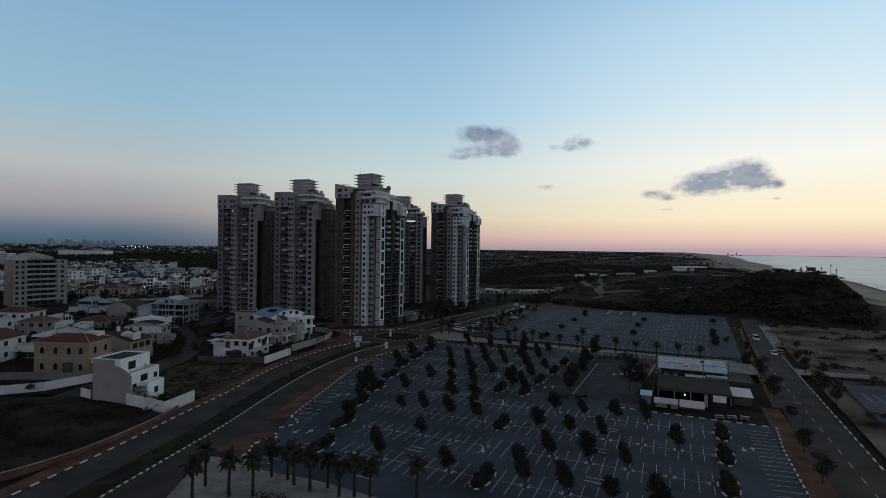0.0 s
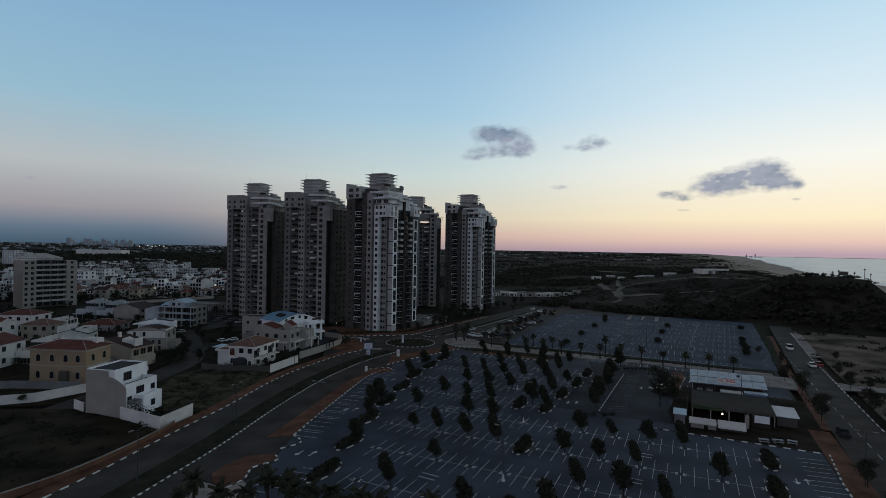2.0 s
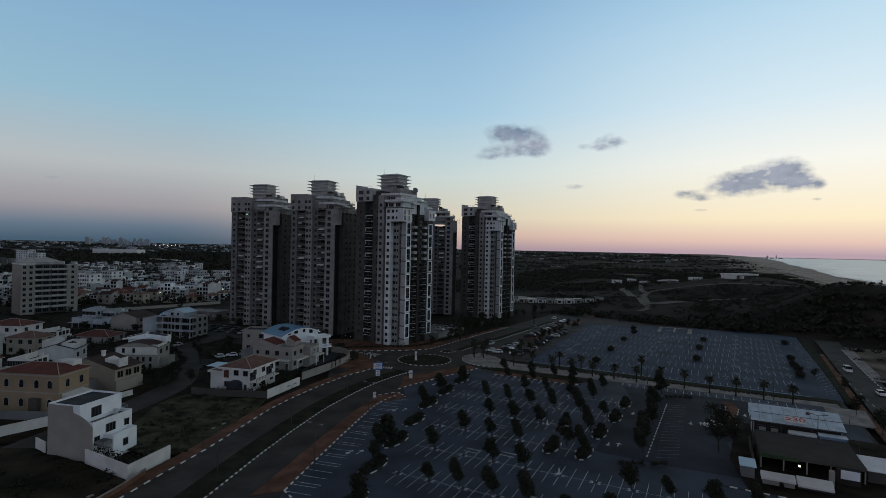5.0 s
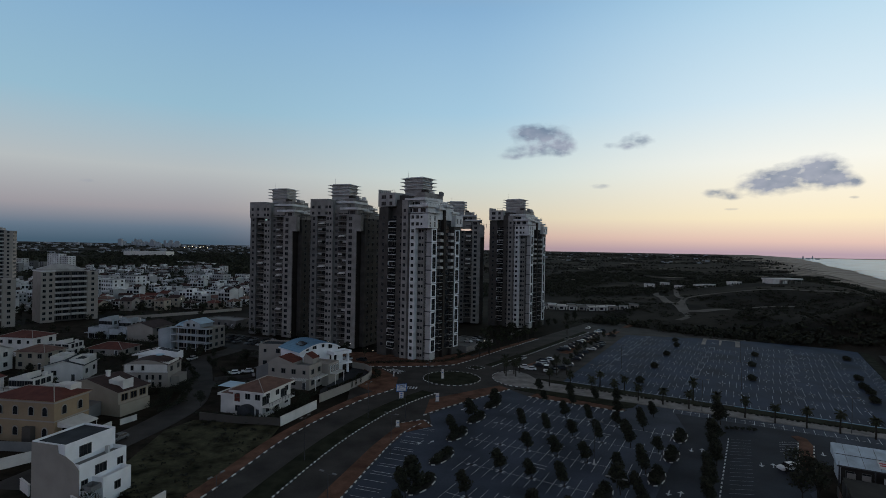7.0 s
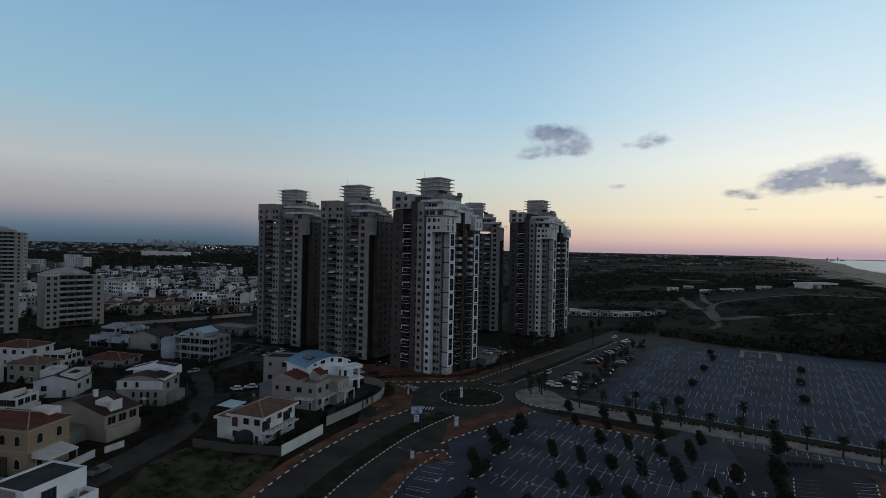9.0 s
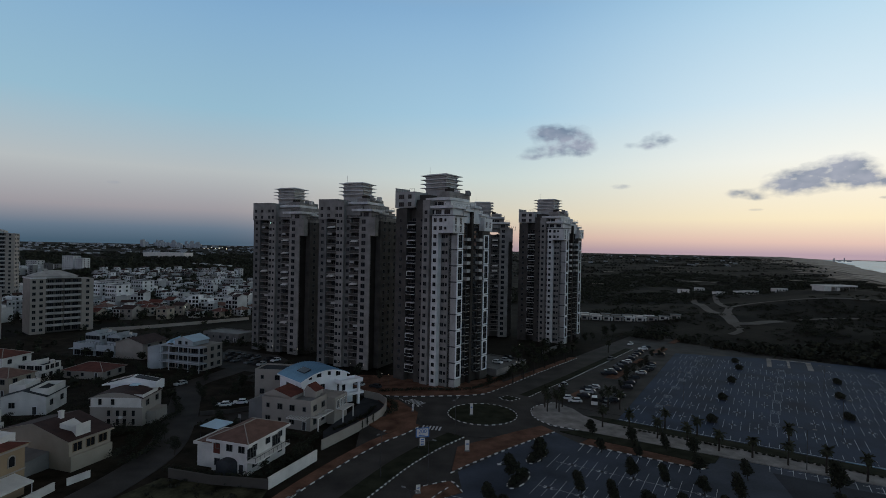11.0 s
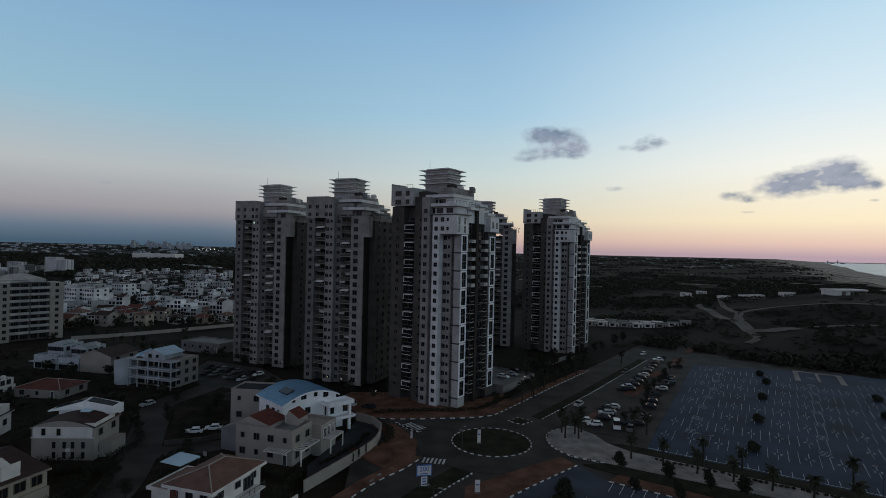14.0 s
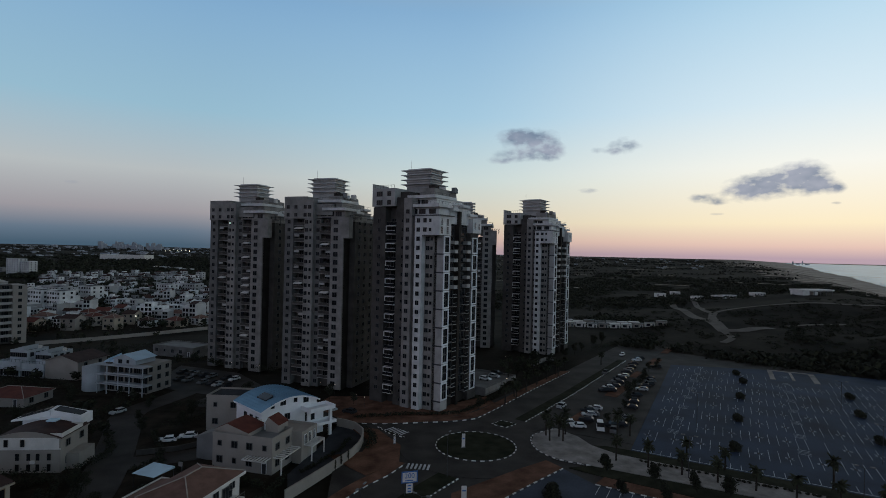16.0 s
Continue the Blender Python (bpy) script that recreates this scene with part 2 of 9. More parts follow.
M = dict(
    scrub=material("scrub_ground", (0.021, 0.019, 0.015), 0.95, 0.5, 0.02, 0.35, 0.3, tint=(0.038, 0.033, 0.026), spec=0.04),
    field=material("dry_grass_field", (0.026, 0.025, 0.015), 0.95, 0.6, 0.22, 1.6, 0.6, tint=(0.072, 0.070, 0.043), spec=0.04),
    weeds=material("weedy_plot", (0.015, 0.015, 0.010), 0.95, 0.6, 0.12, 1.6, 0.6, tint=(0.040, 0.035, 0.023), spec=0.04),
    soil=material("bare_soil", (0.034, 0.028, 0.021), 0.95, 0.5, 0.2, 1.5, 0.4, spec=0.04),
    sand=material("pale_sand", (0.46, 0.40, 0.34), 0.95, 0.25, 0.03, 1.0, 0.3, spec=0.04),
    asphalt=material("asphalt", (0.058, 0.052, 0.048), 0.82, 0.38, 0.14, 3, 0.12, spec=0.12),
    lot=material("worn_car_park_asphalt", (0.061, 0.073, 0.101), 0.78, 0.38, 0.09, 2, 0.12, spec=0.12),
    lotc=material("newer_dark_asphalt", (0.036, 0.041, 0.054), 0.8, 0.4, 0.09, 2, 0.12, spec=0.1),
    lotb=material("weathered_car_park_asphalt", (0.028, 0.044, 0.082), 0.75, 0.4, 0.07, 2, 0.12, spec=0.12),
    grass=material("verge_grass", (0.032, 0.034, 0.022), 0.95, 0.4, 0.3, 6, 0.5, spec=0.04),
    brick=material("red_brown_paving", (0.16, 0.086, 0.060), 0.9, 0.45, 0.25, 3, 0.2, spec=0.04),
    pave=material("pale_concrete_paving", (0.30, 0.28, 0.265), 0.88, 0.32, 0.3, 2.2, 0.15, spec=0.04),
    kerbw=material("white_painted_kerb", (0.72, 0.72, 0.70), 0.7, 0.15, 1.0, 8, 0.1),
    kerbk=material("black_painted_kerb", (0.045, 0.045, 0.047), 0.7, 0.2, 1.0, 8, 0.1),
    line=material("worn_white_road_paint", (0.55, 0.56, 0.57), 0.7, 0.3, 0.4, 6, 0.05),
    stone=material("grey_beige_stone_cladding", (0.285, 0.265, 0.25), 0.8, 0.26, 0.3, 1.3, 0.1),
    # taupe, black and dark render: real dark finishes that also carry recess shade
    taupe=material("dark_taupe_stone_and_shade", (0.078, 0.070, 0.064), 0.85, 0.3, 0.3, 1.3, 0.1),
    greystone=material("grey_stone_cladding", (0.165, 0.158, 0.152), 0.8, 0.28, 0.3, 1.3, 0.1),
    black=material("black_finish_and_shade", (0.042, 0.036, 0.032), 0.8, 0.25, 0.3, 3, 0.1, spec=0.1),
    stoned=material("dark_taupe_render_and_shade", (0.085, 0.075, 0.066), 0.85, 0.16, 0.15, 3, 0.1),
    pale=material("pale_stone_cladding", (0.66, 0.65, 0.64), 0.75, 0.18, 0.3, 1.3, 0.08),
    white=material("white_render", (0.68, 0.65, 0.62), 0.8, 0.14, 0.3, 4, 0.08),
    whiteb=material("bright_white_render", (0.83, 0.83, 0.85), 0.75, 0.1, 0.3, 4, 0.08),
    cream=material("cream_render", (0.36, 0.31, 0.25), 0.85, 0.1, 0.3, 4, 0.1),
    ochre=material("ochre_render", (0.31, 0.225, 0.145), 0.85, 0.1, 0.3, 4, 0.1),
    beige=material("beige_render", (0.33, 0.295, 0.265), 0.85, 0.1, 0.3, 4, 0.1),
    grey=material("grey_concrete", (0.20, 0.20, 0.20), 0.85, 0.15, 0.3, 4, 0.12),
    darkroof=material("dark_flat_roof", (0.045, 0.048, 0.055), 0.8, 0.3, 0.3, 4, 0.1, spec=0.12),
    tile=material("red_clay_roof_tiles", (0.125, 0.036, 0.026), 0.8, 0.25, 0.5, 5, 0.3),
    tileb=material("brown_clay_roof_tiles", (0.17, 0.095, 0.075), 0.8, 0.25, 0.5, 5, 0.3),
    bluem=material("blue_metal_roof_sheet", (0.17, 0.33, 0.47), 0.45, 0.12, 0.2, 2, 0.05, metal=0.35),
    glass=glass_material("dark_window_glass"),
    glassd=material("deep_set_dark_glass", (0.014, 0.015, 0.017), 0.5, 0.3, 0.4, 2.0, 0.02, spec=0.02),
    stoneb=material("light_grey_stone_cladding", (0.42, 0.405, 0.39), 0.8, 0.22, 0.3, 1.3, 0.1),
    frame=material("window_frame_grey", (0.10, 0.10, 0.10), 0.6, 0.1, 1, 5, 0.0),
    whitet=material("town_white_render", (0.80, 0.80, 0.81), 0.8, 0.25, 0.12, 2, 0.08, by_object=0.6),
    whitei=material("weathered_white_render", (0.78, 0.78, 0.79), 0.8, 0.2, 0.1, 2, 0.08, by_island=0.9),
    greyw=material("blue_grey_white_render", (0.40, 0.43, 0.46), 0.8, 0.16, 0.3, 4, 0.08),
    dunes=material("sandy_dunes_with_scrub", (0.075, 0.064, 0.052), 0.95, 0.5, 0.016, 0.12, 0.3, tint=(0.34, 0.29, 0.245), spec=0.04),
    rough=material("rough_brown_sand", (0.030, 0.027, 0.021), 0.95, 0.5, 0.055, 0.8, 0.5, tint=(0.20, 0.165, 0.13), spec=0.04),
    track=material("trodden_sand", (0.17, 0.155, 0.14), 0.95, 0.25, 0.08, 1.0, 0.3, spec=0.04),
    framew=material("white_window_frame", (0.74, 0.74, 0.74), 0.6, 0.06, 1, 5, 0.0),
    steel=material("dark_steel", (0.08, 0.08, 0.085), 0.5, 0.15, 1, 6, 0.05, metal=0.6),
    bark=material("bark", (0.038, 0.031, 0.025), 0.95, 0.3, 1.5, 10, 0.5),
    leaf=leaf_material("dark_foliage", (0.036, 0.038, 0.028)),
    # leaf colour turned greyer, distance haze put into it; weed tufts share it
    farleaf=leaf_material("haze_greyed_foliage", (0.036, 0.036, 0.030)),
    palm=leaf_material("palm_foliage", (0.038, 0.041, 0.027)),
    lampg=glow_material("cool_room_light", (0.7, 1.0, 0.86), 0.55),
    lamp=glow_material("lamp_glow", (1.0, 0.9, 0.72), 2.5),
)

# ---- building blocks ----


class Shape:
    """Collects boxes and prisms for one mesh; mi picks the material slot."""

    def __init__(self):
        self.v, self.f, self.mi = [], [], []

    def face(self, pts, mi=0):
        n = len(self.v)
        self.v += [tuple(p) for p in pts]
        self.f.append(tuple(range(n, n + len(pts))))
        self.mi.append(mi)

    def prism(self, poly, z0, z1, mi=0, top=None, bottom=True):
        n, k = len(self.v), len(poly)
        zt = z1 if isinstance(z1, (list, tuple)) else [z1] * k
        self.v += [(p[0], p[1], z0) for p in poly] + [(p[0], p[1], zz) for p, zz in zip(poly, zt)]
        for i in range(k):
            j = (i + 1) % k
            self.f.append((n + i, n + j, n + k + j, n + k + i))
            self.mi.append(mi)
        self.f.append(tuple(n + k + i for i in range(k)))
        self.mi.append(mi if top is None else top)
        if bottom:
            self.f.append(tuple(n + i for i in reversed(range(k))))
            self.mi.append(mi)
        return self

    def box(self, x0, x1, y0, y1, z0, z1, mi=0, top=None):
        return self.prism([(x0, y0), (x1, y0), (x1, y1), (x0, y1)], z0, z1, mi, top)

    def tube(self, p, q, r0, r1, n=6, mi=0):
        p, q = Vector(p), Vector(q)
        d = (q - p).normalized()
        s = d.orthogonal().normalized()
        t = d.cross(s)
        k = len(self.v)
        for c, r in ((p, r0), (q, r1)):
            self.v += [tuple(c + (s * math.cos(2 * math.pi * i / n) + t * math.sin(2 * math.pi * i / n)) * r) for i in range(n)]
        for i in range(n):
            j = (i + 1) % n
            self.f.append((k + i, k + j, k + n + j, k + n + i))
            self.mi.append(mi)
        self.f += [tuple(k + i for i in reversed(range(n))), tuple(k + n + i for i in range(n))]
        self.mi += [mi, mi]

    def mesh(self, name, mats):
        me = bpy.data.meshes.new(name)
        me.from_pydata(self.v, [], self.f)
        for m in mats:
            me.materials.append(M[m])
        me.polygons.foreach_set("material_index", self.mi)
        me.update()
        return me


def part(name, shape, mats, parent=None, label="", m=None):
    """One mesh object under a thing or a part, from a Shape or a ready mesh."""
    me = shape if isinstance(shape, bpy.types.Mesh) else shape.mesh(name, mats)
    ob = new(name, me)
    ob.parent = parent
    if m is not None:
        ob.matrix_basis = m
    if label:
        tagged(ob, label)
    return ob


def thing(name, m, label, category, group="", kind=""):
    ob = new(name)
    ob.empty_display_size = 0.5
    ob.matrix_basis = m
    return tagged(ob, label, category, group, kind)


def setting(name, shape, mats, label):
    ob = part(name, shape, mats)
    return tagged(ob, label, name.split("_")[0].replace("_", " "), "", "structure")


LU, LV = Vector((0.841, -0.541)), Vector((0.541, 0.841))      # axes of the car parks


def uv(u, v, z=None):
    p = LU * u + LV * v
    return (p.x, p.y) if z is None else (p.x, p.y, z)


def smooth(a, b, x):
    t = min(1, max(0, (x - a) / (b - a)))
    return t * t * (3 - 2 * t)


def spline(pts, step=3.0):
    """A smooth line through points on the plan."""
    out = []
    P = [Vector(p) for p in pts]
    P = [2 * P[0] - P[1]] + P + [2 * P[-1] - P[-2]]
    for i in range(1, len(P) - 2):
        n = max(1, int((P[i + 1] - P[i]).length / step))
        for k in range(n):
            t = k / n
            a, b, c, d = P[i - 1], P[i], P[i + 1], P[i + 2]
            out.append(0.5 * (2 * b + (c - a) * t + (2 * a - 5 * b + 4 * c - d) * t * t + (3 * b - a - 3 * c + d) * t ** 3))
    out.append(P[-2])
    return out


def offset(line, d):
    """The line moved d to its right."""
    out = []
    for i, p in enumerate(line):
        t = (line[min(i + 1, len(line) - 1)] - line[max(i - 1, 0)]).normalized()
        out.append(p + Vector((t.y, -t.x)) * d)
    return out


def strip(shape, a, b, z, mi=0, thick=0.3):
    """A slab between two lines, in one piece."""
    n = len(a)
    b = resample(b, n) if len(b) != n else b
    k = len(shape.v)
    for p, q in zip(a, b):
        shape.v += [(p[0], p[1], z), (q[0], q[1], z), (p[0], p[1], z - thick), (q[0], q[1], z - thick)]
    for i in range(n - 1):
        c, d = k + 4 * i, k + 4 * i + 4
        shape.f += [(c, c + 1, d + 1, d), (c, d, d + 2, c + 2), (c + 1, c + 3, d + 3, d + 1)]
        shape.mi += [mi] * 3


def resample(line, n):
    L = [0.0]
    for p, q in zip(line, line[1:]):
        L.append(L[-1] + (q - p).length)
    out, j = [], 0
    for k in range(n):
        s = L[-1] * k / (n - 1)
        while j < len(L) - 2 and L[j + 1] < s:
            j += 1
        t = (s - L[j]) / max(1e-6, L[j + 1] - L[j])
        out.append(line[j].lerp(line[j + 1], t))
    return out


def stone_mesh(mat):
    s = Shape()
    s.box(-0.5, 0.5, -0.13, 0.13, -0.1, 0.13)
    s.prism([(-0.5, -0.13), (0.5, -0.13), (0.5, 0.13), (-0.5, 0.13)], 0.13, 0.16)
    return s.mesh("kerb_stone", [mat])


KERB_W, KERB_K = stone_mesh("kerbw"), stone_mesh("kerbk")


def kerb(name, line, label, dash=1.0, z=0.0):
    """A row of kerb stones along a line, painted white and black in turn."""
    total = sum((q - p).length for p, q in zip(line, line[1:]))
    n = max(2, int(total / dash))
    pts = resample(line, n + 1)
    root = thing(name, Matrix.Identity(4), label, "kerb", "", "structure")
    dark = Shape()
    for i in range(n):
        a, b = pts[i], pts[i + 1]
        t = b - a
        c = (a + b) / 2
        if i % 2:
            e, q = t.normalized() * (t.length / 2 - 0.01), Vector((-t.y, t.x)).normalized() * 0.13
            dark.prism([tuple(c - e - q), tuple(c + e - q), tuple(c + e + q), tuple(c - e + q)], z - 0.1, z + 0.15)
        else:
            m = pose(c.x, c.y, z, 0, 0, math.degrees(math.atan2(t.y, t.x))) @ Matrix.Diagonal((t.length - 0.02, 1, 1, 1))
            part("kerb_stone", KERB_W, [], root, "", m)
    tagged(part("dark_kerb_stones", dark, ["kerbk"], root), "black painted kerb stones", "", "", "stuff")
    return root


# ---- the land ----


def land(x, y):
    """Height of the open ground."""
    u, v = 0.841 * x - 0.541 * y, 0.541 * x + 0.841 * y
    far = math.hypot(x, y)
    rise = 7.0 * smooth(352, 470, v) * smooth(-120, -40, u) * (1 - smooth(60, 130, u))
    rise += 10.0 * smooth(480, 580, v) * smooth(-60, 20, u) * (1 - smooth(40, 110, u))
    rise *= 1 - smooth(690, 1000, v)
    along = math.exp(-((u - 66) / 46) ** 2) if u < 66 else 1 - smooth(92, 122, u)
    ridge = 25.0 * along * math.exp(-((v - 414) / (40 if v < 414 else 62)) ** 2)
    rough = 0.0
    if v > 360 and u > -100:
        rough = 3.2 * noise.noise(Vector((x / 60, y / 60, 0.3))) + 2 * smooth(500, 900, v) * (1 - smooth(40, 130, u)) * noise.noise(Vector((x / 220, y / 220, 2.0)))
        rough *= smooth(360, 440, v) * (1 - smooth(200, 240, u))
    coast = -16.0 * smooth(112, 250, u)
    back = 24.0 * smooth(1500, 4800, far)
    return max(rise, ridge + 0.3 * rise) + rough + coast + back - 0.35 * (1 - smooth(330, 420, v)) - 0.6


def build_land():
    def axis(lo, hi, fine_lo, fine_hi, fine):
        a = [lo]
        while a[-1] < fine_lo - 1:
            a.append(min(fine_lo, a[-1] + max(fine, (fine_lo - a[-1]) * 0.14)))
        while a[-1] < fine_hi - 1:
            a.append(a[-1] + fine)
        while a[-1] < hi - 1:
            a.append(min(hi, a[-1] + max(fine, (a[-1] - fine_hi) * 0.14 + fine)))
        return a
    xs, ys = axis(-4700, 4700, -260, 520, 13), axis(-600, 4850, -20, 760, 13)
    s = Shape()
    for yy in ys:
        for xx in xs:
            s.v.append((xx, yy, land(xx, yy)))
    nx = len(xs)
    for j in range(len(ys) - 1):
        for i in range(nx - 1):
            s.f.append((j * nx + i, j * nx + i + 1, (j + 1) * nx + i + 1, (j + 1) * nx + i))
            cx, cy = (xs[i] + xs[i + 1]) / 2, (ys[j] + ys[j + 1]) / 2
            u = 0.841 * cx - 0.541 * cy
            v = 0.541 * cx + 0.841 * cy
            wob = 40 * noise.noise(Vector((cx / 120, cy / 120, 7)))
            s.mi.append(1 if u > 212 + 0.4 * wob else 2 if v > 760 and u + wob > 130 - 0.045 * (v - 760) or u > 150 else 0)
    ob = setting("ground", s, ["scrub", "sand", "dunes"], "dark scrubby sandy ground running out to the horizon")
    for p in ob.data.polygons:
        p.use_smooth = True
    sea = Shape()
    edge = [285 + 0.022 * max(0, v - 600) + 9 * math.sin(v * 0.006) + 5 * math.sin(v * 0.017) for v in range(-800, 5200, 60)]
    vs = list(range(-800, 5200, 60))
    cols = [0, 6, 20, 60, 160, 400, 900, 1800, 3200, 4600]
    for v, e in zip(vs, edge):
        for c in cols:
            x, y = uv(e + c, v)
            sea.v.append((x, y, -15.4 + 24.0 * smooth(1500, 4800, math.hypot(x, y))))
    n = len(cols)
    for j in range(len(vs) - 1):
        for i in range(n - 1):
            sea.f.append((j * n + i, j * n + i + 1, (j + 1) * n + i + 1, (j + 1) * n + i))
            sea.mi.append(0)
    setting("water", sea, ["sea"], "calm grey-blue sea with pale surf along the beach")
    surf = Shape()
    for k, (off, wd) in enumerate(((-3, 5), (14, 4), (30, 3))):
        pts = [Vector(uv(285 + 0.022 * max(0, v - 600) + 9 * math.sin(v * 0.006) + 5 * math.sin(v * 0.017) + off + 3 * math.sin(v * 0.05 + k), v)) for v in range(300, 2600, 20)]
        for i in range(len(pts) - 1):
            if (i + k) % 7 == 6 and k:
                continue
            d = Vector(LU) * wd
            zz = -15.2 + 24.0 * smooth(1500, 4800, pts[i].length)
            surf.face([(*pts[i], zz), (*(pts[i] + d), zz), (*(pts[i + 1] + d), zz), (*pts[i + 1], zz)])
    setting("water_surf", surf, ["foam"], "white lines of breaking surf")


M["sea"] = material("sea_water", (0.30, 0.48, 0.58), 0.3, 0.2, 0.01, 0.15, 0.3, spec=0.45)
M["foam"] = material("surf_foam", (0.7, 0.72, 0.74), 0.8, 0.2, 0.1, 1.0, 0.2)
build_land()

# ---- roads, pavements, car parks ----
LEFT_KERB = spline([(-62, 55), (-56, 73), (-50.9, 89.4), (-44.3, 107.6), (-38.3, 127.2), (-32.5, 144.2), (-25.5, 169.5), (-17.5, 188), (-8.8, 203.5), (-3, 210.5), (1.0, 217)])
MID_KERB = spline([(-48, 55), (-42, 72), (-37.6, 87.2), (-32.3, 103), (-27, 119), (-20.3, 143.5), (-12.3, 167.5), (-5, 183.5), (-0.2, 192.4), (5.5, 200.8), (11.8, 208.5)])
RIGHT_EDGE = spline([(-38, 55), (-33.5, 72), (-29.5, 87), (-25.5, 101), (-19.3, 121.6), (-12.2, 143.0), (-4.8, 165.2), (1.4, 180.5), (9.7, 201.7)])
LOT_EDGE = spline([(-14.0, 122.5), (-9.4, 138.5), (-1.6, 163.8), (2.3, 174), (6.5, 180)])
ISLAND = Vector((18.5, 227.5))
FAR_MID = [Vector((35.5, 245.5)), Vector((58.5, 273.4)), Vector((77.7, 297.9)), Vector((103.1, 330.6)), Vector((140, 378))]
FAR_LEFT = [Vector((21.5, 248.5)), Vector((28, 256)), Vector((46.8, 280.2)), Vector((70, 309)), Vector((96, 342)), Vector((130, 386))]


def ring(c, r, n=64, a0=0.0, a1=360.0):
    return [Vector((c[0] + r * math.cos(radians(a0 + (a1 - a0) * k / n)), c[1] + r * math.sin(radians(a0 + (a1 - a0) * k / n)))) for k in range(n + 1)]


PROM_NEAR = [(-80, 203.4), (-87.5, 203.2), (-92.5, 205.6), (-96.2, 210.4), (-97.6, 216.5)]
PROM_NEAR = [(20, 206), (-10, 205.7), (-50, 204.2)] + PROM_NEAR
PROM_FAR = [(20, 210), (-5, 210.8), (-50, 212.6), (-76, 213.6), (-82.6, 216.4), (-87, 221), (-94, 224.5)]


def build_roads():
    s = Shape()
    strip(s, LEFT_KERB, RIGHT_EDGE, 0.0)
    s.prism([tuple(p) for p in ring(ISLAND, 19.0, 48)][:-1], -0.3, 0.012)
    far_right = offset(FAR_MID, 9.0)
    strip(s, FAR_LEFT, resample(far_right, len(FAR_LEFT)), 0.004)
    side = spline([(1, 238), (-10, 246), (-26, 256), (-45, 262), (-62, 268)])
    strip(s, offset(side, -5), offset(side, 5), 0.006)
    s.prism([(-27.5, 96), (-16.6, 104.3), (-12, 116), (-14.2, 122.2), (-19.3, 121.6), (-24, 108)], -0.3, -0.006)
    s.prism([(-46, 40), (-38, 55), (-33.5, 72), (-29.5, 87), (-27, 98), (-20, 90), (-10, 40)], -0.3, -0.008)
    s.prism([(1.4, 180.4), (7, 183), (9.2, 178), (14, 188), (13, 193), (7.6, 187), (9.6, 201.8), (4, 195)], -0.3, -0.008)
    s.prism([(22, 243), (30, 234), (46, 244), (48, 260), (36, 262), (26, 254)], -0.3, -0.01)
    s.prism([uv(-92, 223), uv(-84, 223), uv(-84, 350), uv(-96, 350)], -0.3, -0.012)
    setting("road_avenue", s, ["asphalt"], "dark asphalt dual carriageway leading to a roundabout")
    s = Shape()
    strip(s, spline([uv(23, 60), uv(24, 146), uv(28.5, 235), uv(34, 330), uv(35, 350)], 20), spline([uv(33.5, 60), uv(35, 166), uv(38.5, 240), uv(43.5, 330), uv(45, 350)], 20), 0.0)
    s.prism([uv(34.5, 196), uv(58, 198), uv(58, 205), uv(34.5, 206)], -0.3, 0.004)
    setting("road_beach", s, ["asphalt"], "dark asphalt road running down towards the dunes")
    s = Shape()
    lane = spline([(-74, 128), (-68, 150), (-63, 166), (-59, 182), (-58, 198), (-63, 218), (-70, 238), (-76, 256), (-70, 276), (-66, 300)])
    strip(s, offset(lane, -4.2), offset(lane, 4.2), 0.0)
    s.prism([(-84, 285), (-50, 270), (-44, 282), (-60, 305), (-86, 318)], -0.3, 0.008)
    lane2 = spline([(-63, 218), (-52, 222), (-44, 226)])
    strip(s, offset(lane2, -3.5), offset(lane2, 3.5), 0.004)
    setting("road_lane", s, ["asphalt"], "narrow asphalt lane between the villas")
    # median with grass
    s = Shape()
    strip(s, offset(MID_KERB, -5.0), offset(MID_KERB, -0.1), 0.10)
    s.prism([tuple(p) for p in ring(ISLAND, 9.6, 48)][:-1], -0.2, 0.16)
    m2 = FAR_MID[:4]
    strip(s, offset(m2, -3.5), offset(m2, -0.1), 0.10)
    setting("verge", s, ["grass"], "dark clipped grass on the median and roundabout island")
    kerb("kerb_median", MID_KERB, "black and white painted kerb along the median", dash=0.8)
    kerb("kerb_avenue", LEFT_KERB, "black and white painted kerb along the avenue", dash=1.5)
    kerb("kerb_island", ring(ISLAND, 9.9, 48), "black and white painted kerb round the roundabout island")
    kerb("kerb_far_median", FAR_MID[:4], "black and white painted kerb of the far median")
    kerb("kerb_lot", LOT_EDGE, "black and white painted kerb between the bays and the brick footway", dash=1.1, z=0.02)
    kerb("kerb_corner", spline([(-15.6, 115.1), (-12.0, 118.2), (-14.0, 122.4)], 1.5), "black and white painted kerb round the footway's tip", dash=1.0, z=0.02)
    kerb("kerb_corner", spline([(-21.4, 98.8), (-19.4, 102), (-19.0, 106.7), (-15.8, 108.9), (-15.1, 110.4), (-16.5, 112.8)], 1.5), "black and white painted kerb round the brick corner", dash=1.0, z=0.02)
    kerb("kerb_entry", spline([(9.2, 178.2), (7.2, 183), (1.6, 180.7)], 1.5), "black and white painted kerb at the car park entrance", dash=1.0, z=0.02)
    kerb("kerb_entry", spline([(7.4, 187), (13, 192.8), (24, 202.8), (35.8, 212.8)], 2), "black and white painted kerb along the brick footway", dash=1.2, z=0.02)
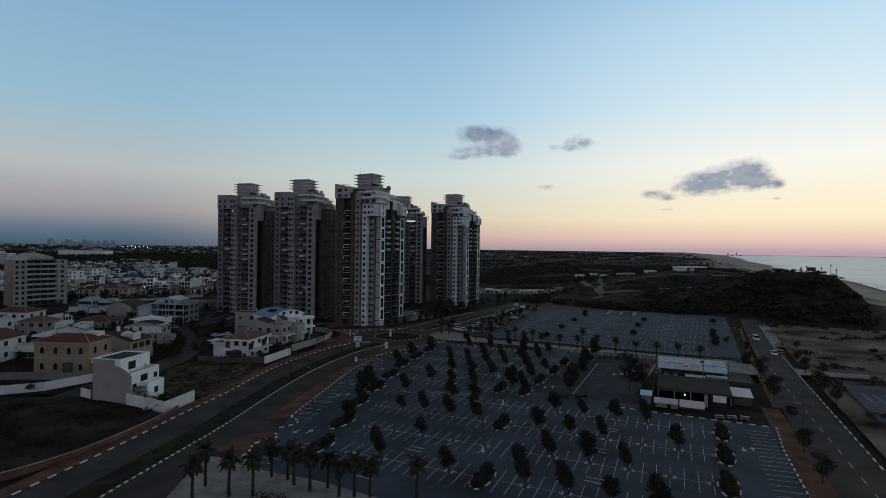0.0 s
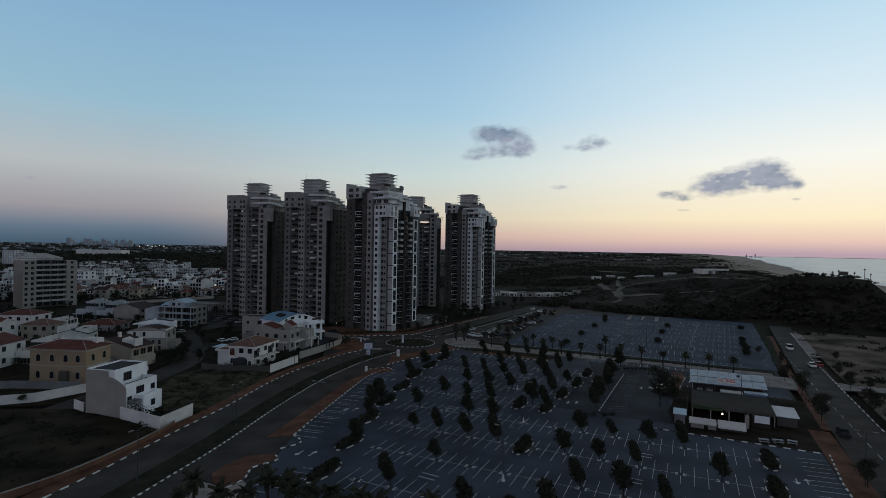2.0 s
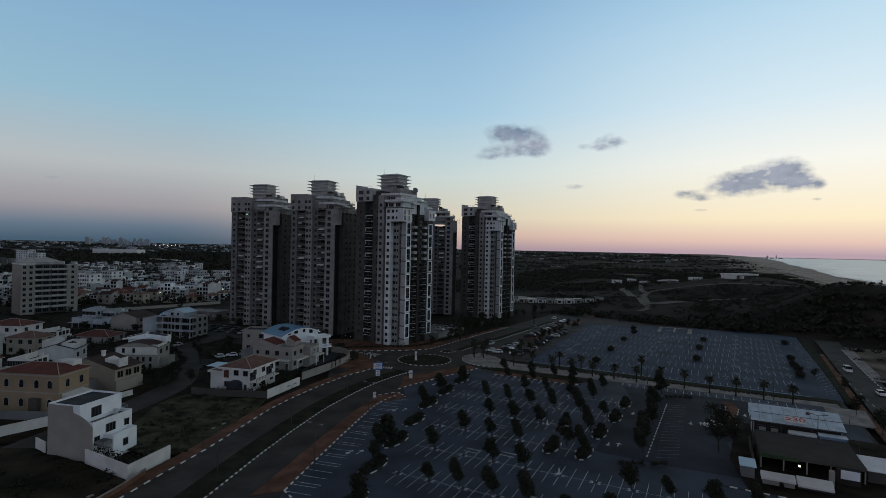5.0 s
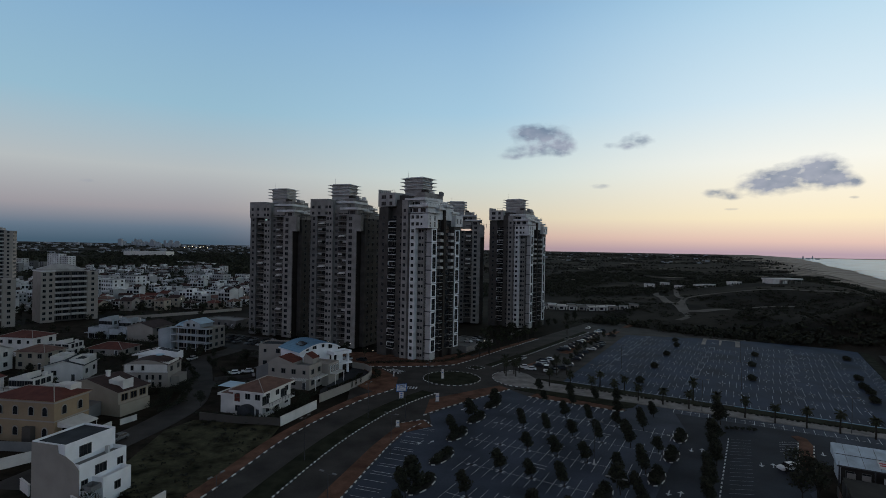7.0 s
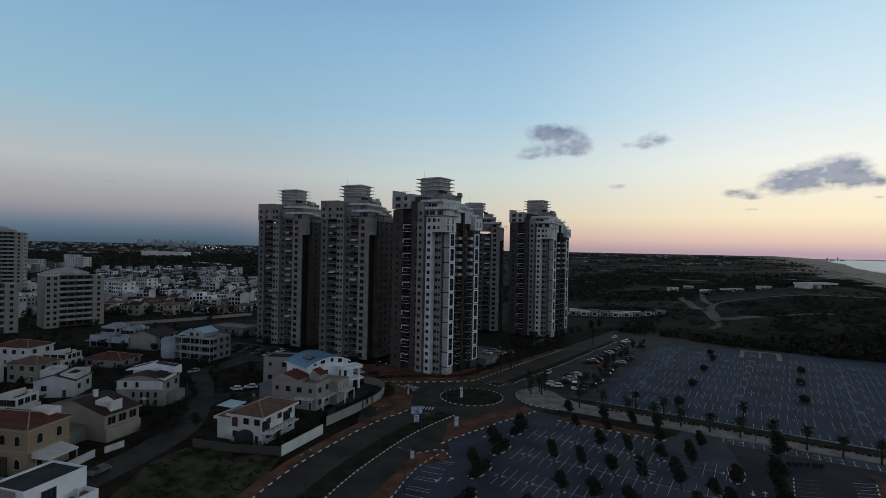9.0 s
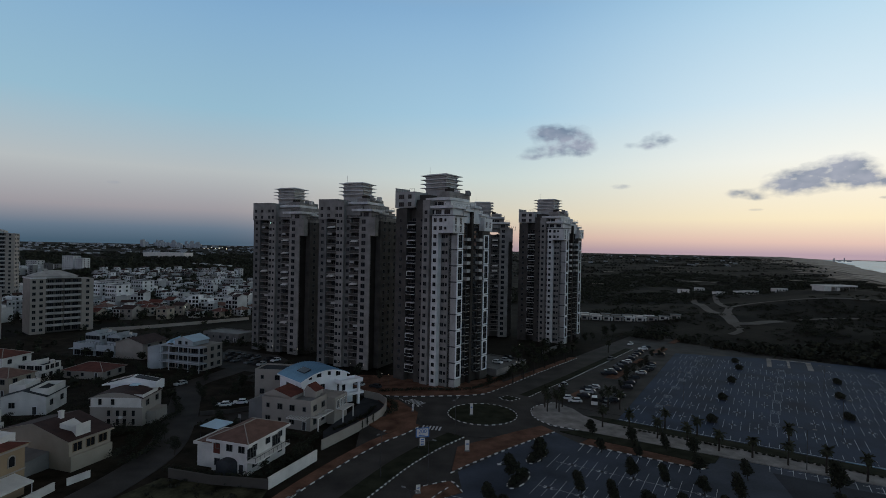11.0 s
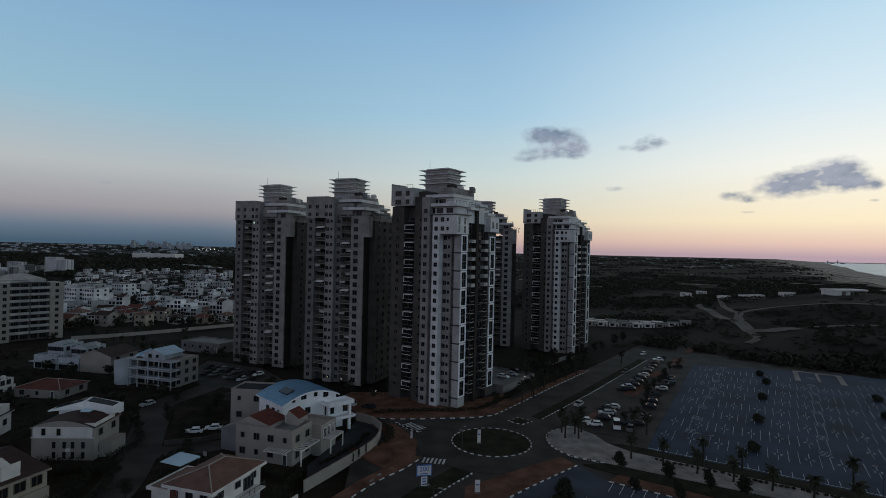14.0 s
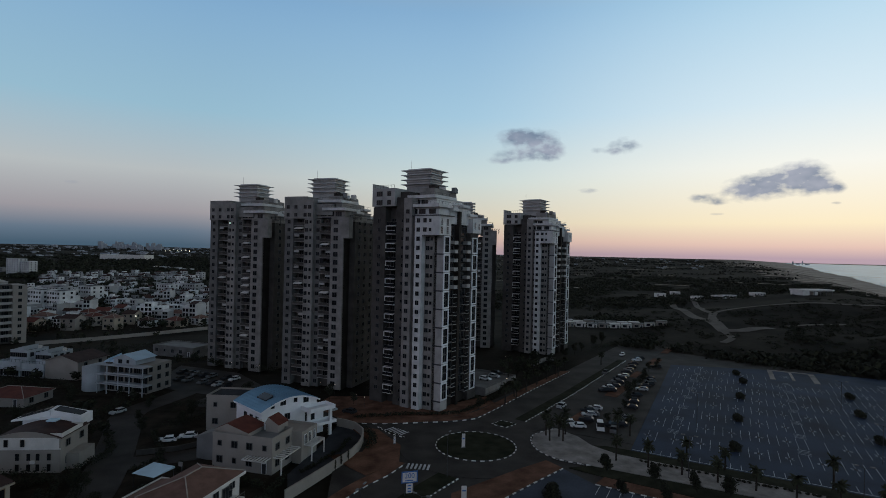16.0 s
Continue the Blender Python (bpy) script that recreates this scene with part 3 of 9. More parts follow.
    kerb("kerb_planting", [Vector(uv(-77, 193.7)), Vector(uv(-66, 193.4)), Vector(uv(-50, 193.4)), Vector(uv(-48.6, 195.2))], "black and white painted kerb before the planted strip", dash=1.1, z=0.02)
    kerb("kerb_beach", [Vector(uv(*p)) for p in ((33.4, 100), (34.6, 150), (35.6, 190), (37.4, 253), (41, 318))], "black and white painted kerb along the beach road", dash=2.0, z=0.02)
    kerb("kerb_footway", [Vector(uv(*p)) for p in ((19.3, 92), (19.4, 120), (20.4, 134))], "black and white painted kerb between the bays and the footway", dash=1.2, z=0.02)
    kerb("kerb_tower", spline([(-16, 246), (-6, 244.5), (6, 245.5), (16, 246.5), (21.5, 248.5), (28, 256), (46.8, 280.2), (70, 309)]), "black and white painted kerb before the towers", dash=1.4)
    # pavements
    s = Shape()
    strip(s, offset(LEFT_KERB, -3.2), offset(LEFT_KERB, -0.2), 0.13)
    s.prism([(-17, 222), (-7.5, 211), (-0.5, 218), (0, 228), (-6, 240), (-14, 243), (-8, 232), (-9, 224)], -0.2, 0.135)
    s.prism([(-19.3, 121.0), (-14.0, 122.5), (-9.4, 138.5), (-1.6, 163.8), (2.3, 174), (9.2, 178.2), (7, 183), (1.4, 180.5), (-4.8, 165.2), (-12.2, 143)], -0.2, 0.13)
    s.prism([(7.5, 187), (9.7, 201.7), (17.3, 207), (25.7, 212.8), (33.4, 217.6), (36, 213), (24, 203), (13, 193)], -0.2, 0.13)
    s.prism([(-24.2, 101.6), (-21.6, 98.9), (-19.6, 102.0), (-19.2, 106.8), (-16.0, 109.0), (-15.3, 110.4), (-16.6, 112.6), (-21.1, 111.8), (-23.8, 108.2), (-25.2, 104.6)], -0.2, 0.13)
    strip(s, spline([(-16, 249.5), (-4, 248.5), (10, 249.5), (20, 253), (30, 264), (44, 282), (66, 309)]), spline([(-16, 246), (-4, 245.2), (8, 246), (20, 249), (28, 256.6), (46.8, 280.8), (70, 309.6)]), 0.13)
    s.prism([uv(19.5, 92), uv(23.6, 92), uv(23.6, 150), uv(19.5, 150)], -0.2, 0.13)
    s.prism([uv(-77, 194), uv(-66, 193.6), uv(-50.5, 193.6), uv(-49, 195.2), uv(-51, 197.2), uv(-76, 198.4)], -0.2, 0.13)
    far_edge = resample(FAR_MID, 41)
    for i0, i1, w in ((2, 7, 3.4), (10, 15, 4.2), (18, 22, 2.6), (25, 30, 4.0), (33, 39, 3.0)):
        strip(s, offset(far_edge, 9.0)[i0:i1], offset(far_edge, 9.0 + w)[i0:i1], 0.13)
    s.prism([(-17, 249.4), (-4, 248.4), (9, 249.4), (19, 253), (30, 264.5), (28.5, 271.5), (14, 262), (4, 262), (-8, 272), (-22, 272), (-26, 262)], -0.2, 0.122)
    setting("pavement_brick", s, ["brick"], "red-brown block paving on the footways")
    s = Shape()
    s.prism([uv(*p) for p in PROM_NEAR + PROM_FAR[::-1]], -0.2, 0.14)
    s.prism([(-28, 84), (-27.6, 90), (-27, 95), (-25.4, 101.4), (-22, 98.8), (-19.5, 101.6), (-15.5, 93.6), (-6.3, 88.4), (2.5, 81.6), (20, 70.5), (10, 56), (-20, 60), (-27, 70)], -0.2, 0.135)
    setting("pavement_promenade", s, ["pave"], "pale concrete promenade with a rounded end")
    kerb("kerb_promenade", spline([uv(*p) for p in PROM_NEAR[3:] + [(-94, 224.5)]], 2), "black and white painted kerb round the promenade's end")
    s = Shape()
    s.prism([uv(-82.5, 216.4), uv(-79, 217.6), uv(-73.5, 217.8), uv(14, 215.2), uv(21, 215), uv(21, 210.2), uv(-5, 210.9), uv(-50, 212.7), uv(-76, 213.7)], -0.2, 0.16)
    s.prism([uv(-84, 199.6), uv(-76, 198.6), uv(-50, 197.4), uv(-47.6, 199), uv(-47, 203.9), uv(-80, 203.2)], -0.2, 0.125)
    setting("verge_promenade", s, ["grass"], "dark grass strip with palms beside the promenade")
    s = Shape()
    s.prism([uv(-22, 216.5), uv(15, 215.3), uv(15, 215.75), uv(-22, 216.95)], -0.1, 0.2)
    setting("kerb_blue", s, ["bluek"], "faded blue and white painted kerb of the far car park")
    base = Shape()
    base.prism([(-14, 190), (-16, 246), (14, 250), (40, 279), (70, 312), (118, 372), uv(22, 345), uv(22, 200), uv(20, 70), (-18, 84), (-28, 97), (-22, 140)], -0.5, -0.09)
    setting("ground_base", base, ["asphalt"], "dark made-up ground under roads and car parks")
    # car parks
    s = Shape()
    s.prism([(-16.6, 104.5), (-14.0, 122.4), (-9.4, 138.4), (-1.6, 163.7), (2.3, 173.9), (9.2, 178.1), (9, 188), (14, 193), (24, 202.8), (36, 212.8), uv(-77, 193.9), uv(-66, 193.4), uv(-50, 193.4), uv(-47, 203.8), uv(-10, 205.5), uv(22, 205.8),
             uv(19.4, 150), uv(19.4, 60), uv(-20, 60), uv(-55, 64), (-17, 92), (-19.2, 101)], -0.3, 0.0)
    setting("pavement_near_car_park", s, ["lot"], "worn grey asphalt of the near car park")
    s = Shape()
    s.prism([uv(-34.5, 140.5), uv(-20, 139.6), uv(-6.4, 140.2), uv(-9.2, 160), uv(-5.0, 168), uv(-1.5, 184), uv(0, 200.2), uv(-36.5, 200.2), uv(-32.5, 186)], -0.2, 0.008)
    setting("pavement_yard", s, ["lotc"], "newer dark asphalt of the yard beside the kiosk")
    s = Shape()
    s.prism([uv(-73.5, 217.9), uv(13, 215.3), uv(22.5, 215), uv(24.5, 255), uv(28, 352), uv(-9, 353), uv(-40, 347), uv(-73.5, 336)], -0.3, 0.01)
    setting("pavement_far_car_park", s, ["lotb"], "weathered grey asphalt of the far car park")
    s = Shape()
    s.prism([uv(-90, 223), uv(-73.6, 223), uv(-73.6, 330), uv(-84, 330)], -0.3, 0.0)
    setting("pavement_lane", s, ["asphalt"], "dark asphalt lane with parked cars beside the far car park")
    east = Shape()
    nu, nv = 34, 46
    for b in range(nv + 1):
        for a in range(nu + 1):
            u, v = 36.5 + 0.035 * (b * 4.6) + a * 3.0, 118 + b * 4.6
            x, y = uv(u, v)
            east.v.append((x, y, max(land(x, y), -14.0) + 0.45 + 0.18 * noise.noise(Vector((x / 9, y / 9, 1.0)))))
    for b in range(nv):
        for a in range(nu):
            k = b * (nu + 1) + a
            east.f.append((k, k + 1, k + nu + 2, k + nu + 1))
            east.mi.append(0)
    setting("ground_sand", east, ["rough"], "rough brown sand and dry scrub beside the beach road")
    s = Shape()
    s.prism([uv(15, 190), uv(24.2, 190), uv(25.5, 206), uv(16, 206)], -0.2, 0.135)
    s.prism([uv(35.8, 196), uv(40, 197), uv(56, 200), uv(56, 205), uv(40, 204), uv(36.2, 206)], -0.2, 0.135)
    s.prism([uv(37.2, 252), uv(41, 252), uv(45, 316), uv(41.2, 318)], -0.2, 0.135)
    setting("pavement_beach", s, ["pave"], "worn pale paving beside the beach road")
    s = Shape()
    s.prism([uv(43, 150), uv(96, 152), uv(96, 190), uv(60, 192), uv(44.5, 186)], -0.5, 0.05)
    setting("pavement_side_car_park", s, ["lot"], "dark asphalt of a small car park beyond the road")
    s = Shape()
    s.prism([uv(22.7, 212), uv(25.6, 212), uv(31, 330), uv(31.5, 352), uv(28.2, 352), uv(24.7, 255)], -0.2, 0.06)
    setting("verge_beach", s, ["grass"], "dark grass strip between the far car park and the road")
    s = Shape()
    s.prism([uv(22.4, 152), uv(24.2, 152), uv(26.4, 215), uv(31.4, 300), uv(30, 300), uv(24.6, 215)], -0.2, 0.13)
    setting("pavement_road_side", s, ["brick"], "narrow red-brown footway along the beach road")


M["bluek"] = material("faded_blue_kerb_paint", (0.16, 0.30, 0.42), 0.7, 0.5, 0.6, 3, 0.1)
build_roads()

# ---- towers ----


def window_mesh(name, w, h, frame="frame", bars=1, t=0.09):
    """A window in one piece: a proud frame with dark panes set back in it. Faces -y, centre at the origin."""
    s = Shape()
    xs = [-w / 2 - t]
    for k in range(bars + 1):
        a, b = -w / 2 + w * k / (bars + 1), -w / 2 + w * (k + 1) / (bars + 1)
        xs += [a + (0.03 if k else 0), b - (0.03 if k < bars else 0)]
    xs.append(w / 2 + t)
    zs = [-h / 2 - t, -h / 2, h / 2, h / 2 + t]
    idx = {}

    def vert(x, y, z):
        key = (round(x, 4), round(y, 4), round(z, 4))
        if key not in idx:
            idx[key] = len(s.v)
            s.v.append(key)
        return idx[key]

    def quad(mi, *p):
        s.f.append(tuple(vert(*q) for q in p))
        s.mi.append(mi)

    f, r = -0.12, -0.03
    for i in range(len(xs) - 1):
        for j in range(3):
            x0, x1, z0, z1 = xs[i], xs[i + 1], zs[j], zs[j + 1]
            if j == 1 and i % 2 == 1:
                quad(1, (x0, r, z0), (x1, r, z0), (x1, r, z1), (x0, r, z1))
                quad(0, (x0, f, z0), (x1, f, z0), (x1, r, z0), (x0, r, z0))
                quad(0, (x0, r, z1), (x1, r, z1), (x1, f, z1), (x0, f, z1))
                quad(0, (x0, f, z0), (x0, r, z0), (x0, r, z1), (x0, f, z1))
                quad(0, (x1, r, z0), (x1, f, z0), (x1, f, z1), (x1, r, z1))
            else:
                quad(0, (x0, f, z0), (x1, f, z0), (x1, f, z1), (x0, f, z1))
    for i in range(len(xs) - 1):
        quad(0, (xs[i], 0.02, zs[0]), (xs[i + 1], 0.02, zs[0]), (xs[i + 1], f, zs[0]), (xs[i], f, zs[0]))
        quad(0, (xs[i], f, zs[3]), (xs[i + 1], f, zs[3]), (xs[i + 1], 0.02, zs[3]), (xs[i], 0.02, zs[3]))
    for j in range(3):
        quad(0, (xs[0], 0.02, zs[j]), (xs[0], f, zs[j]), (xs[0], f, zs[j + 1]), (xs[0], 0.02, zs[j + 1]))
        quad(0, (xs[-1], f, zs[j]), (xs[-1], 0.02, zs[j]), (xs[-1], 0.02, zs[j + 1]), (xs[-1], f, zs[j + 1]))
    return s.mesh(name, [frame, "glass"])


def put(name, me, parent, x, y, z, turn=0):
    """A shared mesh at a place of a wall; turn: degrees about z (0 faces -y)."""
    return part(name, me, [], parent, "", pose(x, y, z, 0, 0, turn))


W_STD, W_WIDE, W_SMALL, W_TALL, W_DOOR = (window_mesh("window", 1.3, 1.35), window_mesh("wide_window", 2.2, 1.4, bars=2), window_mesh("small_window", 0.8, 1.0, bars=0),
                                          window_mesh("tall_window", 1.0, 2.1, "framew"), window_mesh("balcony_door", 2.6, 2.1, bars=2))


def tray(s, x0, x1, y0, y1, z0, z1, t, floor, mi=0):
    """An open box in one piece: a slab with an upstand all round."""
    k = len(s.v)
    for x, y, z in ((x0, y0, z0), (x1, y0, z0), (x1, y1, z0), (x0, y1, z0), (x0, y0, z1), (x1, y0, z1), (x1, y1, z1), (x0, y1, z1),
                    (x0 + t, y0 + t, z1), (x1 - t, y0 + t, z1), (x1 - t, y1 - t, z1), (x0 + t, y1 - t, z1),
                    (x0 + t, y0 + t, floor), (x1 - t, y0 + t, floor), (x1 - t, y1 - t, floor), (x0 + t, y1 - t, floor)):
        s.v.append((x, y, z))
    fs = [(3, 2, 1, 0), (12, 13, 14, 15)]
    for i in range(4):
        j = (i + 1) % 4
        fs += [(i, j, 4 + j, 4 + i), (4 + i, 4 + j, 8 + j, 8 + i), (8 + i, 8 + j, 12 + j, 12 + i)]
    s.f += [tuple(k + q for q in f) for f in fs]
    s.mi += [mi] * len(fs)
    return s


def balcony_mesh(name, w, d, mat="stone"):
    return tray(Shape(), -w / 2, w / 2, -d, 0.02, -0.16, 0.95, 0.12, 0.0).mesh(name, [mat])


def glazed_balcony_mesh(name, w, d, slab="pale", rail="glass", post=False):
    """A balcony with a thin slab and a dark glazed or solid rail under a light coping."""
    m = Shape().box(-w / 2, w / 2, -d, 0.02, -0.2, 0.0)
    m.box(-w / 2, w / 2, -d + 0.02, -d + 0.12, 0.0, 0.9, 1)
    m.box(-w / 2, w / 2, -d, -d + 0.14, 0.9, 0.98)
    if post:
        m.box(-w / 2, -w / 2 + 0.22, -d, -d + 0.22, 0.98, 2.55)
        m.box(-w / 2, w / 2, -d, -d + 0.3, 2.28, 2.55)
    return m.mesh(name, [slab, rail])


BALC_A = glazed_balcony_mesh("balcony", 3.9, 1.9, "stone", "glassd")
BALC_AF = glazed_balcony_mesh("balcony", 3.6, 2.3, "pale", "glassd", True)
BALC_B = glazed_balcony_mesh("balcony", 4.5, 2.2, "stone", "taupe")
BALC_S = balcony_mesh("balcony", 2.2, 1.7, "stoneb")
BALC_T = glazed_balcony_mesh("balcony", 2.3, 1.6, "stoneb", "glassd")


def awning_mesh(w=3.0):
    s = Shape()
    s.prism([(-w / 2, 0), (-w / 2, -1.6), (w / 2, -1.6), (w / 2, 0)], -0.02, [0.75, 0.05, 0.05, 0.75])
    return s.mesh("awning", ["white"])


AWN = awning_mesh()


def louvre_crown(root, x0, x1, y0, y1, z0, z1, wall="stoneb"):
    """A plain plant storey whose upper half carries four thin projecting slabs."""
    crown = part("crown", Shape().box(x0, x1, y0, y1, z0, z1), [wall], root, "roof plant storey with projecting louvre slabs")
    for k in range(4):
        z = z1 - 0.15 - k * 1.52
        f = Shape().box(x0 - 1.5, x1 + 1.5, y0 - 1.5, y1 + 1.5, z - 0.1, z + 0.1)
        f.box(x0 - 0.25, x1 + 0.25, y0 - 0.25, y1 + 0.25, z - 0.62, z - 0.1)
        part("louvre_slab", f, ["pale"], crown)
    s = Shape()
    tray(s, x0 + 0.2, x1 - 0.2, y0 + 0.2, y1 - 0.2, z1, z1 + 0.45, 0.2, z1 + 0.05)
    s.tube((x0 + 1, y0 + 1, z1), (x0 + 1, y0 + 1, z1 + 3.4), 0.06, 0.04)
    part("roof_upstand", s, ["pale"], root)


W_SQ = window_mesh("window", 1.1, 1.2, t=0.05)
W_BIG = window_mesh("window", 1.6, 1.5, t=0.06)
W_SL = window_mesh("small_window", 0.7, 0.9, bars=0, t=0.05)


def bay_mesh(w, h):
    """A white frame round two tall windows, two storeys high. Faces -y, foot at the origin."""
    m = Shape()
    m.box(-w / 2, -w / 2 + 0.42, -0.34, 0, 0, h)
    m.box(w / 2 - 0.42, w / 2, -0.34, 0, 0, h)
    m.box(-w / 2 + 0.42, w / 2 - 0.42, -0.34, 0, h - 0.4, h)
    m.box(-w / 2 + 0.42, w / 2 - 0.42, -0.34, 0, 0, 0.4)
    m.box(-w / 2 + 0.42, w / 2 - 0.42, -0.12, 0, 0.4, h - 0.4, 1)
    m.box(-w / 2 + 0.42, w / 2 - 0.42, -0.2, -0.12, h / 2 - 0.18, h / 2 + 0.18, 2)
    m.box(-0.05, 0.05, -0.18, -0.12, 0.4, h / 2 - 0.18, 2)
    m.box(-0.05, 0.05, -0.18, -0.12, h / 2 + 0.18, h - 0.4, 2)
    return m.mesh("bay_window", ["whiteb", "glassd", "frame"])


BAY = bay_mesh(3.3, 5.25)


def terrace(root, x0, x1, y0, y1, z, up=0.95, mat="pale"):
    """A roof terrace slab with a parapet and a thin rail on it."""
    deck = part("roof_terrace", tray(Shape(), x0, x1, y0, y1, z, z + up, 0.18, z + 0.3), [mat], root)
    r = Shape()
    n = max(2, int((x1 - x0) / 1.6))
    for k in range(n + 1):
        x = x0 + 0.1 + (x1 - x0 - 0.2) * k / n
        r.box(x - 0.025, x + 0.025, y0 + 0.07, y0 + 0.12, z + up, z + up + 0.75)
    r.box(x0 + 0.1, x1 - 0.1, y0 + 0.06, y0 + 0.13, z + up + 0.7, z + up + 0.76)
    m = max(2, int((y1 - y0) / 1.8))
    for k in range(m + 1):
        y = y0 + 0.1 + (y1 - y0 - 0.2) * k / m
        r.box(x1 - 0.12, x1 - 0.07, y - 0.025, y + 0.025, z + up, z + up + 0.75)
    r.box(x1 - 0.13, x1 - 0.06, y0 + 0.14, y1 - 0.1, z + up + 0.7, z + up + 0.76)
    part("terrace_rail", r, ["frame"], deck)


def pergola(root, x0, x1, y0, y1, z, h=2.3):
    for x in (x0, x1 - 0.15):
        for y in (y0, y1 - 0.15):
            part("pergola_post", Shape().box(x, x + 0.15, y, y + 0.15, z, z + h), ["steel"], root)
    n = int((x1 - x0) / 0.9)
    for k in range(n + 1):
        x = x0 + (x1 - x0 - 0.1) * k / n
        part("pergola_beam", Shape().box(x, x + 0.3, y0 - 0.3, y1 + 0.3, z + h, z + h + 0.18), ["steel"], root)


N_FL, FL = 21, 2.75


def tower_top(root, W, top, hi, crown, x_l, x_r, f, mat, seed):
    """Set-back penthouse floors with terraces, the plant storey and clutter on the roof."""
    rnd = random.Random(seed + 50)
    part("penthouse", Shape().box(x_l, x_r - 1.4, f + 1.7, 15.5, top + 0.1, top + 2.9), [mat], root, "set-back penthouse floor with wide windows")
    part("penthouse", Shape().box(x_l + 0.8, x_r - 3.4, f + 3.2, 14.0, top + 2.9, top + 5.8), [mat], root)
    part("penthouse", Shape().box(x_l + 2.0, x_r - 5.6, f + 5.2, 13.0, top + 5.8, hi + 0.2), ["stone"], root)
    part("roof_edge", Shape().box(x_l + 3.0, x_r + 0.7, f - 0.3, 2.0, top + 0.02, top + 0.3), ["steel"], root, "thin dark roof edge over the top floors")
    terrace(root, x_l + 2.6, x_r - 0.5, f + 0.3, 6.0, top + 2.7)
    terrace(root, x_l - 0.4, x_r - 3.0, f + 1.8, 9.0, top + 5.6)
    for x in (x_l + 2.4, x_l + 5.4, x_r - 3.8):
        put("wide_window", W_WIDE, root, x, f + 1.68, top + 1.5)
    for x in (x_l + 2.4, x_l + 5.2):
        put("wide_window", W_WIDE, root, x, f + 3.18, top + 4.3)
    # terraces stepping down along the side
    for y0, y1, z in ((2.2, 7.6, top + 2.0), (7.6, 12.4, top + 3.4), (12.4, 17.4, top + 0.9)):
        part("penthouse_wing", Shape().box(x_r - 6.5, x_r - 1.1, y0 + 0.2, y1, top - 2.0, z), [mat], root)
        terrace(root, x_r - 6.6, x_r + 0.15, y0, y1 - 0.05, z, 0.8)
    louvre_crown(root, -17.6 + crown, -8.4 + crown, 5.4, 12.4, hi - 2.5, hi + 7.0)
    part("vent_shaft", Shape().box(-7.6 + crown, -5.4 + crown, 3.6, 6.0, hi - 3.6, hi + 1.6), ["black"], root)
    for k in range(5):
        x, y = rnd.uniform(x_l + 2, x_r - 5), rnd.uniform(2, 12)
        w = Shape().box(x, x + rnd.uniform(0.8, 1.8), y, y + 1.2, hi - 0.5, hi + rnd.uniform(0.7, 1.5))
        part("roof_unit", w, ["white" if k % 2 else "grey"], root)


